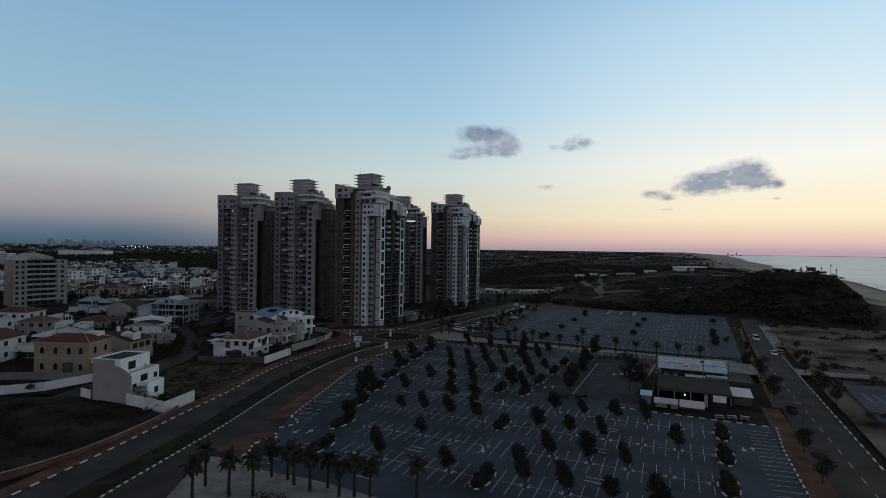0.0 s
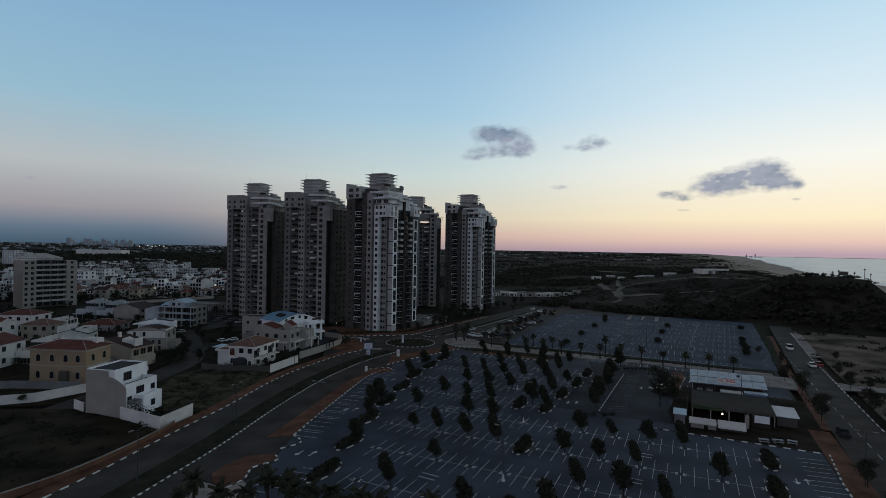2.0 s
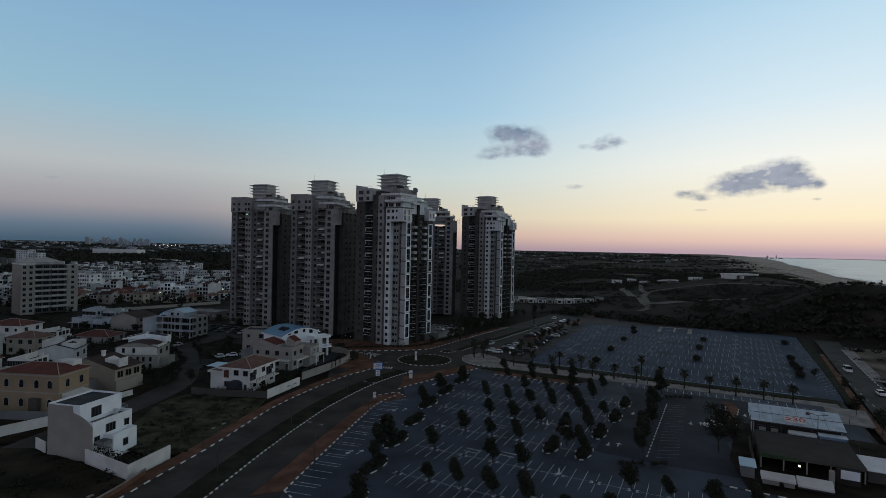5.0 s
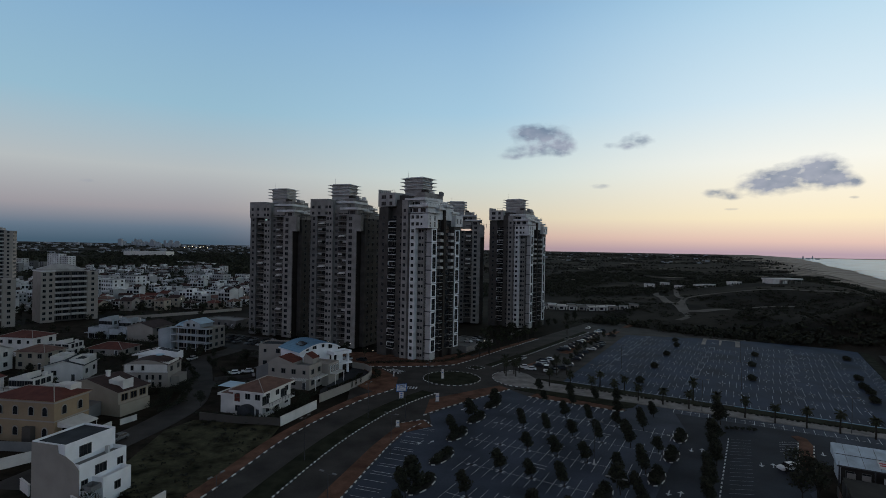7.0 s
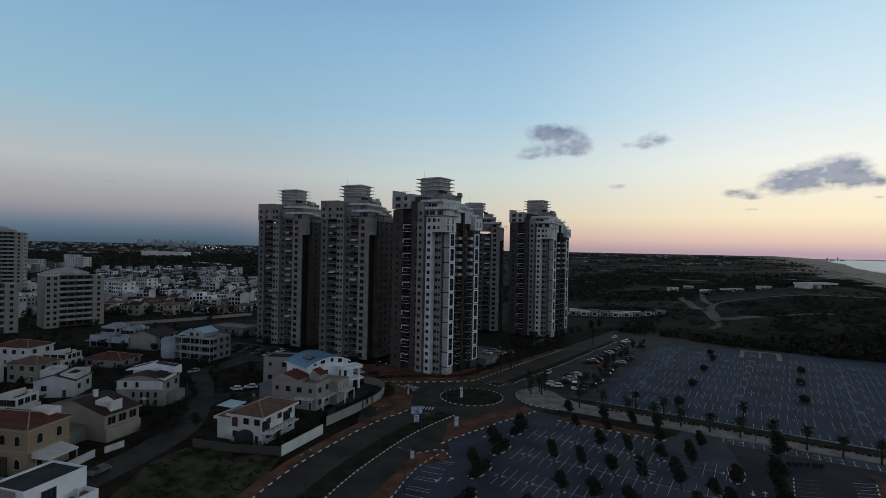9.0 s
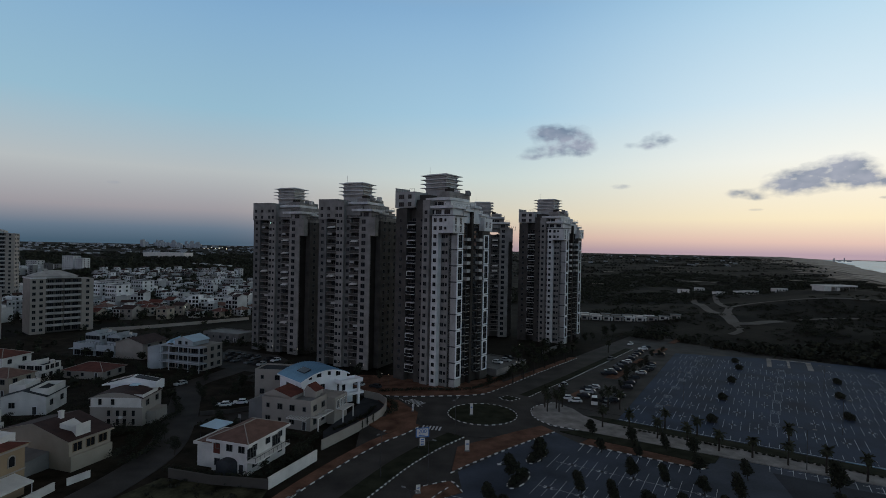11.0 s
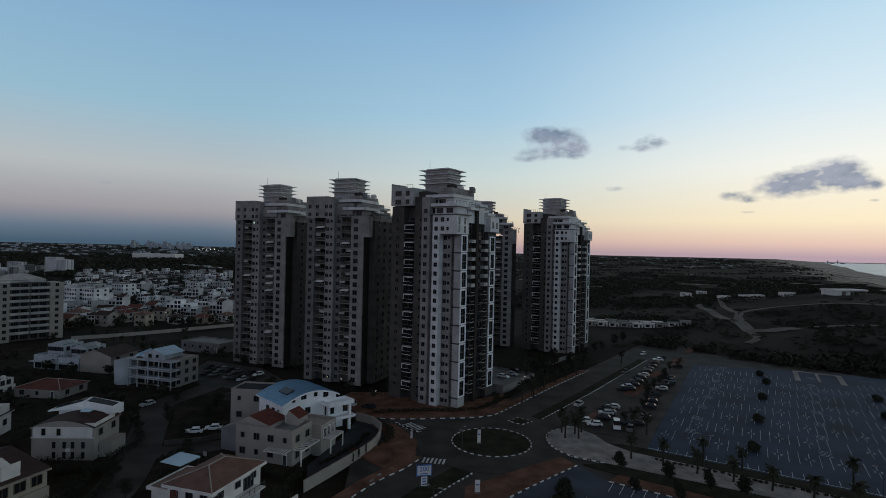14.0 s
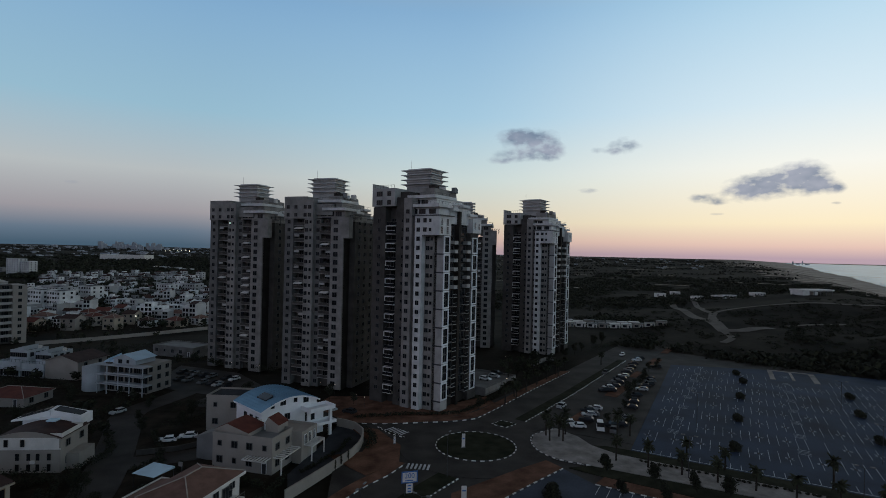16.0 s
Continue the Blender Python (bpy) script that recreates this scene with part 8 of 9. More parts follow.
M["tyre"] = material("tyre_rubber", (0.02, 0.02, 0.02), 0.8, 0.2, 2, 10, 0.1)
PAINTS = {"white": (0.72, 0.72, 0.72), "silver": (0.42, 0.43, 0.44), "dark": (0.03, 0.032, 0.036), "grey": (0.14, 0.145, 0.15), "red": (0.30, 0.03, 0.025)}
CARS = {}
for nm, c in PAINTS.items():
    M["paint_" + nm] = material("car_paint_" + nm, c, 0.6 if c[0] < 0.2 else 0.35, 0.05, 0.5, 3, 0.0, spec=0.05 if c[0] < 0.2 else 0.3)
    for van in (False, True):
        b, g, w = car_meshes(0, *((4.3, 1.75, 1.46) if not van else (5.0, 1.95, 2.1)), van)
        CARS[nm, van] = (b.mesh("body", ["paint_" + nm, "glass"]), [q.mesh("side_window", ["glass"]) for q in g], w)


def rim_mesh():
    s = Shape()
    s.tube((0, -0.012, 0), (0, 0.012, 0), 0.19, 0.19, 8)
    return s.mesh("rim", ["steel"])


RIM = rim_mesh()


def car(x, y, turn, paint="white", van=False, label="", z=0.02):
    b, g, w = CARS[paint, van]
    L, W = (5.0, 1.95) if van else (4.3, 1.75)
    r = thing("van" if van else "car", pose(x, y, z, 0, 0, turn), label or f"{paint} parked {'van' if van else 'car'} with dark windows", "van" if van else "car", "parked vehicles")
    part("body", b, [], r)
    for q in g:
        part("side_window", q, [], r)
    for sx in (-L / 2 + 0.8, L / 2 - 0.85):
        for sy in (-W / 2 + 0.05, W / 2 - 0.05):
            wh = part("wheel", w, [], r, "", pose(sx, sy, 0.31))
            part("rim", RIM, [], wh, "", pose(0, 0.105 if sy > 0 else -0.105, 0))


def build_cars():
    A = 51.8
    for x, y, p, v, t in ((47.0, 243.2, "white", False, A - 62), (49.0, 240.2, "white", False, A - 62), (55.8, 250.5, "silver", False, A - 60), (57.0, 254.6, "dark", False, A - 60), (54.6, 238.6, "white", True, A + 20),
                       (50.2, 259.0, "silver", False, A), (71.8, 278.0, "dark", False, A - 58), (74.5, 281.5, "silver", False, A - 58), (78.0, 285.8, "dark", False, A - 58), (81.5, 290.5, "grey", False, A - 58),
                       (84.5, 295.5, "dark", False, A - 58), (83.0, 305.0, "grey", False, A), (107.7, 329.7, "white", False, A - 58), (111.0, 334, "dark", False, A - 58), (106.5, 342.5, "white", False, A),
                       (75.9, 264.7, "dark", False, A - 50), (79.8, 271.2, "dark", False, A - 50), (91.7, 286.1, "dark", False, A - 50), (94.5, 290.5, "grey", False, A - 50), (59, 241, "dark", False, A - 50), (57.5, 236.5, "grey", False, A + 10),
                       (-20.5, 257.2, "silver", False, -32), (-14.6, 254.6, "dark", False, -30),
                       (-79.2, 255.2, "silver", False, 62), (-56.5, 232.2, "white", False, 12), (-52.6, 234.8, "white", False, 12), (-62.4, 169.7, "grey", False, 68),
                       (82.4, 150.1, "white", False, 10), (82.0, 145.5, "dark", False, 10), (102.6, 111.6, "dark", False, 60), (153.2, 174.6, "white", False, 60), (156.8, 175.6, "red", False, 60), (171.0, 204.9, "white", True, 60),
                       (29.5, 201.5, "dark", False, 50)):
        car(x, y, t, p, v)
    rnd = random.Random(9)
    for k in range(15):                           # the row along the edge of the far car park
        for u0, keep in ((-88.0, 0.75), (-79.0, 0.4)):
            if rnd.random() < keep:
                x, y = uv(u0 + rnd.uniform(-0.5, 0.5), 236 + 6.4 * k + rnd.uniform(-0.6, 0.6))
                car(x, y, -32.75 + 8, rnd.choice(("dark", "dark", "dark", "grey", "silver")))
    rnd = random.Random(3)
    for k in range(16):                           # the residents' car park behind the villas
        x, y = -80 + 3.1 * (k % 8) + rnd.uniform(-0.4, 0.4), 304 - 1.5 * (k % 8) - 9 * (k // 8)
        if rnd.random() < 0.85:
            car(x, y, 62, rnd.choice(("white", "silver", "dark", "grey", "dark", "dark")))
    for u, v in ((-50.6, 232.6), (-49.4, 260.4), (-48.0, 289.2), (-46.4, 315.5), (-48.4, 330), (-16.5, 258), (-15.9, 285), (-14.3, 309.6), (16, 246), (17, 258), (16.5, 265.6), (17.3, 279.6), (20, 322)):
        x, y = uv(u, v)
        r = thing("planted_island", pose(x, y, 0.01, 0, 0, -32.75), "small kerbed island with dark shrubs in the far car park", "planter", "far planted islands")
        part("bed", ISLE[0], [], r, "", Matrix.Diagonal((0.9, 0.45, 1, 1)))
        tagged(part("shrubs", ISLE[1], [], r, "", Matrix.Diagonal((1.1, 0.5, 1.2, 1))), "low dark leafy shrubs", "", "", "stuff")


build_cars()

# ---- street furniture ----


def lamp_mesh(h=9.0):
    s = Shape()
    s.tube((0, 0, -0.1), (0, 0, h), 0.10, 0.055, 8)
    a = Shape()
    a.tube((0, 0, h - 0.05), (0, 1.3, h + 0.25), 0.04, 0.035, 6)
    hd = Shape().box(-0.16, 0.16, 0.9, 1.7, h + 0.2, h + 0.34)
    return s.mesh("pole", ["steel"]), a.mesh("arm", ["steel"]), hd.mesh("lamp_head", ["grey"])


LAMP = lamp_mesh()


def lamp_foot():
    s = Shape()
    s.tube((0, 0, 0.0), (0, 0, 0.2), 0.36, 0.32, 10)
    s.tube((0, 0, 0.2), (0, 0, 1.2), 0.24, 0.10, 10)
    return s.mesh("foot", ["pale"])


FOOT = lamp_foot()


def street_lamp(x, y, turn=0.0, footed=False):
    r = thing("street_lamp", pose(x, y, 0.0, 0, 0, turn), "slim dark double-armed street lamp, unlit", "street lamp", "street lamps")
    part("pole", LAMP[0], [], r)
    if footed:
        part("foot", FOOT, [], r, "pale painted cone round the pole's foot")
    for q in (0, 180):
        arm = part("arm", LAMP[1], [], r, "", pose(0, 0, 0, 0, 0, q))
        part("lamp_head", LAMP[2], [], arm)


for u, v in ((-78.2, 103.4), (-86.6, 133.5), (-96.0, 153.9), (-32.8, 94.3), (-38.2, 125.3), (-47.7, 152.2), (7.3, 158.9), (4.1, 206.1), (-30, 206), (-60, 207.5), (22.6, 120), (22.6, 170), (22.6, 230), (-20, 240), (-20, 290), (-60, 250)):
    street_lamp(*uv(u, v), 57, u < -30 and u > -50 and v < 160)
for p in MID_KERB[6::9]:
    street_lamp(p.x - 2.2, p.y + 1.2, -25)


def board_sign():
    r = thing("road_sign", pose(1.3, 201.2, 0.1, 0, 0, 10), "white and blue route sign board above a smaller board", "sign")
    for x in (-0.9, 0.9):
        p = Shape()
        p.tube((x, 0, -0.1), (x, 0, 5.0), 0.06, 0.06)
        part("post", p, ["steel"], r)
    part("board", Shape().box(-1.4, 1.4, -0.16, -0.08, 2.7, 4.55), ["white"], r)
    b = Shape()
    for z0, z1 in ((2.5, 2.7), (4.55, 4.75)):
        b.box(-1.6, 1.6, -0.2, -0.06, z0, z1)
    for x0, x1 in ((-1.6, -1.4), (1.4, 1.6)):
        b.box(x0, x1, -0.2, -0.06, 2.7, 4.55)
    part("border", b, ["bluep"], r)
    sign_text("number", "200", 1.35, "bluep", r, Matrix.Translation((0, -0.17, 3.85)) @ Euler((radians(90), 0, 0)).to_matrix().to_4x4())
    part("text_bar", Shape().box(-0.9, 0.7, -0.19, -0.17, 2.85, 3.05), ["bluep"], r)
    part("small_board", Shape().box(-0.65, 0.65, -0.16, -0.08, 0.5, 2.35), ["white"], r)
    for z in (0.85, 1.4, 1.95):
        part("text_bar", Shape().box(-0.35, 0.35, -0.19, -0.17, z - 0.13, z + 0.13), ["bluep"], r)


board_sign()


def pillar_sign(x, y, h, w, label, mat="white", turn=0):
    r = thing("pillar_sign", pose(x, y, 0.1, 0, 0, turn), label, "sign", "pillar signs")
    part("panel", Shape().box(-w / 2, w / 2, -0.12, 0.12, 0.3, h), [mat], r)
    part("foot", Shape().box(-w / 2 - 0.1, w / 2 + 0.1, -0.2, 0.2, -0.1, 0.3), ["grey"], r)
    part("text_bar", Shape().box(-w / 2 + 0.15, w / 2 - 0.15, -0.15, -0.12, h * 0.62, h * 0.72), ["bluep"], r)


pillar_sign(15.2, 226.0, 3.4, 0.8, "slim white pillar on the roundabout island")
pillar_sign(11.8, 199.0, 2.6, 1.0, "white notice pillar on the brick footway")
pillar_sign(0.6, 177.4, 1.7, 0.8, "white notice board at the car park entrance", turn=20)
pillar_sign(-1.5, 229.0, 1.8, 0.5, "small pale bollard sign at the crossing")

# low walls and the field
wall_run("retaining_wall", spline([(-70, 88), (-62, 91.5), (-56, 95.6), (-50.2, 102.7), (-47.2, 108), (-43.8, 116.3), (-41.2, 124.5), (-40.0, 131)]), 1.0, "low reddish wall along the avenue's footway", mat="brick")
wall_run("garden_wall", [(-104, 147), (-86.5, 149.5), (-78.7, 152), (-68.5, 163.5)], 2.0, "long white rendered wall behind the open plot")
wall_run("garden_wall", [(-112, 164), (-92, 165.5), (-74.0, 163.0)], 1.8, "grey garden wall before the ochre villa", mat="grey")
wall_run("garden_wall", [(-70.5, 168), (-68.5, 178.5)], 1.4, "white fence wall beside the lane")
wall_run("garden_wall", [(-67.5, 180.5), (-65.5, 184.5)], 1.2, "short white wall beside the lane")
wall_run("garden_wall", [(-60, 224), (-52, 226.5), (-46, 231)], 1.0, "dark low wall beside the parked cars", mat="taupe")
s = Shape()
s.prism([(-54, 147), (-42.5, 140), (-36.5, 141), (-29.0, 168), (-28.6, 179), (-40, 181), (-51, 184), (-55, 176)], -0.3, 0.05)
setting("ground_field", s, ["field"], "dry grassy plot between the lane and the avenue")
s = Shape()
s.prism([(-92, 100), (-57, 97), (-42, 122), (-42.4, 128.5), (-54, 137), (-67, 145), (-90, 147)], -0.3, 0.03)
setting("ground_plot", s, ["weeds"], "weedy open plot beside the avenue")


s = Shape()
s.prism([(-190, 152), (-92, 149), (-66, 150), (-53, 147), (-52, 184), (-30, 182), (-24, 198), (-26, 214), (-18, 243), (-30, 262), (-60, 275), (-62, 330), (-190, 345)], -0.6, -0.12)
setting("ground_gardens", s, ["soil"], "bare trodden ground and gardens between the villas")


def tufts():
    """Rough tufts on the open plots, too many to count."""
    rnd = random.Random(31)
    s = Shape()
    for _ in range(1500):
        x, y = rnd.uniform(-92, -29), rnd.uniform(100, 183)
        field = 140 < y and x > -53 + (y - 147) * 0.06 and x < -37 + (y - 140) * 0.24
        plot = y < 143 and x > -90 and x < -58 + (y - 98) * 0.55 and y < 147 + (x + 90) * -0.3
        if not (field or plot) or noise.noise(Vector((x / 7, y / 7, 2))) < -0.1:
            continue
        h = rnd.uniform(0.2, 0.6)
        leaf_cloud(s, rnd, (x, y, 0.05 + h * 0.4), (h * 1.7, h * 1.7, h * 0.6), 12, h * 0.5)
    tagged(part("weed_tufts", s, ["farleaf"]), "rough dry weeds on the open plots", "weeds", "", "stuff")
    for x, y, q in ((-62.2, 109.6, 1.0), (-66, 113, 0.8)):
        tree(BROAD, x, y, -0.1, "dark broad tree on the weedy plot", "garden trees", 12, q)
    for x, y in ((-14.2, 213.6), (-13.2, 216.0), (-11.9, 218.6)):
        tree(CYPRESS, x, y, 0.0, "slim dark shrub against the curved garden wall", "wall shrubs", 13, 0.4)
    for x, y, q in ((-66, 200, 0.5), (-61, 206, 0.55), (-65, 238, 0.6), (-57, 243, 0.6), (-76, 236, 0.55), (-92, 236, 0.7), (-100, 246, 0.7), (-88, 250, 0.6), (-104, 214, 0.6), (-99, 205, 0.6), (-48, 200, 0.5), (-46, 212, 0.5), (-58, 252, 0.7), (-50, 256, 0.6),
                    (-72, 258, 0.5), (-96, 262, 0.7), (-112, 276, 0.7), (-120, 284, 0.7), (-86, 270, 0.5), (-38, 246, 0.5), (-30, 252, 0.6), (-140, 284, 0.8), (-128, 246, 0.7), (-118, 240, 0.7), (-104, 188, 0.6), (-110, 180, 0.7), (-98, 160, 0.6), (-110, 158, 0.7), (-120, 170, 0.8)):
        tree(BROAD, x, y, -0.1, "dark garden tree between the villas", "garden trees", 9, q)


tufts()


def splitter(pts, label):
    r = thing("traffic_island", Matrix.Identity(4), label, "traffic island", "traffic islands")
    part("bed", Shape().prism(pts, -0.2, 0.14), ["grass"], r)
    line = [Vector(p) for p in pts] + [Vector(pts[0])]
    n = int(sum((q - p).length for p, q in zip(line, line[1:])) / 0.9)
    ring_pts = resample(line, n + 1)
    for i in range(n):
        a, b = ring_pts[i], ring_pts[i + 1]
        c, d = (a + b) / 2, b - a
        part("kerb_stone", KERB_W if i % 2 else KERB_K, [], r, "", pose(c.x, c.y, 0, 0, 0, math.degrees(math.atan2(d.y, d.x))) @ Matrix.Diagonal((d.length * 0.95, 0.8, 1, 1)))


splitter([(25.4, 243.6), (28.8, 240.6), (32.4, 243.4), (28.9, 246.6)], "small kerbed traffic island at the roundabout's exit")
splitter([(-2.6, 236.4), (1.2, 233.6), (-6.0, 242.0)], "small kerbed traffic island beside the crossing")


# podium and garden walls by the towers
def podium():
    r = thing("podium", pose(29.5, 272.5, 0, 0, 0, 51.8), "low pale parking podium beside the tower", "podium")
    part("deck", tray(Shape(), 0, 24, 1.2, 18, -0.3, 2.5, 0.3, 1.8), ["greystone"], r)
    for k in range(6):
        part("wall_panel", Shape().box(0.4 + k * 3.95, 4.0 + k * 3.95, 1.06, 1.2, 0.4, 2.2), ["stone"], r)


podium()
for x, y, p in ((31, 287, "white"), (35, 291, "silver"), (37, 296, "dark")):
    car(x, y, 140, p, False, "", 1.82)
wall_run("garden_wall", [(56, 318), (66, 331), (70, 330)], 1.4, "grey wall at the far tower's entrance", mat="greystone")


# ---- the low town and the distance ----
def town_house_mesh(seed):
    """A stepped white house: joined masses, flat and tiled roofs, window slots for parts."""
    rnd = random.Random(seed)
    wall, roofs, wins = Shape(), [], []
    x = 0.0
    for k in range(rnd.choice((2, 3, 3))):
        w, d, h = rnd.uniform(3.6, 6.0), rnd.uniform(7, 10), rnd.choice((5.8, 8.6, 8.9, 11.4))
        y = rnd.uniform(-1.8, 1.2)
        if rnd.random() < 0.55:
            tray(wall, x, x + w, y, y + d, -1.5, h + 0.6, 0.2, h)
            if rnd.random() < 0.5:
                roofs.append((Shape().box(x + w * 0.3, x + w * 0.8, y + 2, y + 5, h, h + 2.2), "whitet"))
        else:
            wall.box(x, x + w, y, y + d, -1.5, h)
            r = Shape()
            m = y + d / 2
            r.face([(x - 0.3, y - 0.3, h), (x + w + 0.3, y - 0.3, h), (x + w + 0.3, m, h + 1.7), (x - 0.3, m, h + 1.7)])
            r.face([(x - 0.3, m, h + 1.7), (x + w + 0.3, m, h + 1.7), (x + w + 0.3, y + d + 0.3, h), (x - 0.3, y + d + 0.3, h)])
            r.face([(x, y, h), (x, y + d, h), (x, m, h + 1.6)], 1)
            r.face([(x + w, y, h), (x + w, y + d, h), (x + w, m, h + 1.6)], 1)
            roofs.append((r, rnd.choice(("tile", "tile2", "whitet"))))
        for z in [1.6 + 2.9 * q for q in range(int(h / 2.8))]:
            wins += [(x + w * 0.27, y - 0.02, z, 0), (x + w * 0.74, y - 0.02, z, 0)]
        x += w
    return wall.mesh("wall", ["whitet"]), [(r.mesh("roof", [m, "whitet"]), m) for r, m in roofs], wins


W_DEEP = window_mesh("window", 1.5, 1.7, "taupe", bars=0, t=0.12)


def build_town():
    rnd = random.Random(11)
    kinds = [town_house_mesh(200 + k) for k in range(8)]
    done = []

    def free(x, y, gap):
        return all((x - p) ** 2 + (y - q) ** 2 > gap * gap for p, q in done)

    def in_town(x, y):
        """The built-up slope: a broad wedge that narrows with distance."""
        a = math.degrees(math.atan2(x + 3, y - 75))
        d = math.hypot(x + 3, y - 75)
        return (395 < d < 640 and -36 < a < -14.5) or (640 <= d < 900 and -31 < a < -19) or (400 < d < 560 and -44 < a < -34)

    tries = 0
    while len(done) < 84 and tries < 9000:
        tries += 1
        a, d = rnd.uniform(-40, -14.5), rnd.uniform(395, 600)
        x, y = -3 + d * math.sin(radians(a)), 75 + d * math.cos(radians(a))
        if not in_town(x, y) or not free(x, y, 15.5) or noise.noise(Vector((x / 60, y / 60, 4))) < -0.12:
            continue
        wall, roofs, wins = kinds[rnd.randrange(8)]
        r = thing("town_house", pose(x, y, land(x, y) + 0.6, 0, 0, rnd.choice((-34, -24, -14, -4, 50))) @ Matrix.Scale(rnd.uniform(0.72, 1.0), 4), "white stepped town house with small dark windows", "house", "town houses")
        part("wall", wall, [], r)
        for me, _ in roofs:
            part("roof", me, [], r)
        for q in wins:
            put("window", W_DEEP, r, *q)
        done.append((x, y))
    for k in range(32):                           # low tiled houses on the near edge of the town
        t = k / 31
        x, y = -212 + 92 * t + rnd.uniform(-6, 6), 402 + 34 * t + (k % 5) * 15 + rnd.uniform(-5, 5)
        if not free(x, y, 9.5):
            continue
        villa((x, y), rnd.choice((-30, -18, -8)), rnd.uniform(7, 10), rnd.uniform(7, 9), rnd.uniform(3.4, 6.2), "low town house with a dark red tiled roof", wall=rnd.choice(("whitet", "beige", "cream", "whitet")), roof=rnd.choice(("hip", "gable")), roofmat=rnd.choice(("tile", "tile2", "tileb")), rise=2.0,
              floors=2, cols=2, side_cols=1, name="town_house", group="town houses", door=False, base=land(x, y) + 0.5)
        done.append((x, y))
    # the rest of the town behind, too many to count
    s = Shape()
    more = []
    for _ in range(9000):
        a, d = rnd.uniform(-46, -14), rnd.uniform(395, 900)
        x, y = -3 + d * math.sin(radians(a)), 75 + d * math.cos(radians(a))
        if not in_town(x, y) or not free(x, y, 9.0) or any((x - p) ** 2 + (y - q) ** 2 < 64 for p, q in more) or len(more) > 300 or noise.noise(Vector((x / 60, y / 60, 4))) < -0.3 - 0.3 * smooth(560, 700, d):
            continue
        more.append((x, y))
        z, t = land(x, y), radians(rnd.choice((-34, -20, -10, 5, 40)))
        ex, ey = Vector((math.cos(t), math.sin(t))), Vector((-math.sin(t), math.cos(t)))
        p0 = Vector((x, y))
        for k in range(rnd.choice((1, 2, 2, 3))):
            w, dp, h = rnd.uniform(3.0, 5.5), rnd.uniform(4, 8), rnd.choice((4.5, 6.5, 8.5, 10.5)) * (0.8 + 0.25 * smooth(500, 700, d))
            o = p0 + ex * (k * 3.8) + ey * rnd.uniform(-2, 2)
            c = [o, o + ex * w, o + ex * w + ey * dp, o + ey * dp]
            s.prism([tuple(q) for q in c], z - 1, z + h, 0)
            if rnd.random() < 0.3:
                e = [o - ex * 0.3 - ey * 0.3, o + ex * (w + 0.3) - ey * 0.3, o + ex * (w + 0.3) + ey * (dp + 0.3), o - ex * 0.3 + ey * (dp + 0.3)]
                m0, m1 = (e[0] + e[3]) / 2, (e[1] + e[2]) / 2
                s.face([(*e[0], z + h), (*e[1], z + h), (*m1, z + h + 1.5), (*m0, z + h + 1.5)], 1)
                s.face([(*m0, z + h + 1.5), (*m1, z + h + 1.5), (*e[2], z + h), (*e[3], z + h)], 1)
            for fl in range(int(h / 2.6)):
                if rnd.random() < 0.8:
                    b = o + ex * (w + 0.05) + ey * dp * 0.45
                    zz = z + 1.0 + fl * 2.6
                    s.face([(*(b - ey * 0.6), zz), (*(b + ey * 0.6), zz), (*(b + ey * 0.6), zz + 1.3), (*(b - ey * 0.6), zz + 1.3)], 2)
                for q in (0.28, 0.72):
                    if rnd.random() < 0.8:
                        b = o + ex * w * q - ey * 0.05
                        zz = z + 1.0 + fl * 2.6
                        s.face([(*(b - ex * 0.5), zz), (*(b + ex * 0.5), zz), (*(b + ex * 0.5), zz + 1.2), (*(b - ex * 0.5), zz + 1.2)], 2)
    for k in range(46):                           # outlying rows beyond the wood
        if k < 16:
            x, y, h = -455 + k * 6.5 + rnd.uniform(-2, 2), 1152 - k * 5.8, rnd.uniform(4, 8)
        else:
            x, y, h = rnd.uniform(-660, -520), rnd.uniform(800, 900), rnd.uniform(6, 15)
        w, z = rnd.uniform(4, 8), land(x, y)
        s.box(x, x + w, y, y + 9, z - 1, z + h, 0)
        for fl in range(int(h / 3)):
            for q in (0.3, 0.7):
                s.box(x + w * q - 0.6, x + w * q + 0.6, y - 0.06, y, z + 0.9 + fl * 3, z + 2.3 + fl * 3, 2)
    tagged(part("town_quarter", s, ["whitei", "tile2", "glass"]), "crowded white houses of the low town", "houses", "", "stuff")
    for (x, y, w, fl) in ((-262, 520, 16, 5), (-243, 531, 13, 5), (-280, 540, 14, 4), (-215, 600, 15, 4), (-196, 610, 14, 4), (-176, 620, 14, 4), (-252, 488, 13, 5), (-236, 482, 12, 5), (-522, 868, 24, 8), (-500, 860, 18, 7), (-600, 905, 26, 5)):
        villa((x, y), -24, w, 11, fl * 3.0, "white apartment block above the low town", wall="whitet", roof="flat", roofmat="darkroof", floors=fl, cols=5, side_cols=2, name="apartment_block", group="apartment blocks", door=False, base=land(x, y) + 0.5)
    wall_run("boundary_wall", [(-168, 362), (-150, 374), (-130, 392), (-108, 414)], 1.4, "long pale wall along the road below the town", mat="beige")
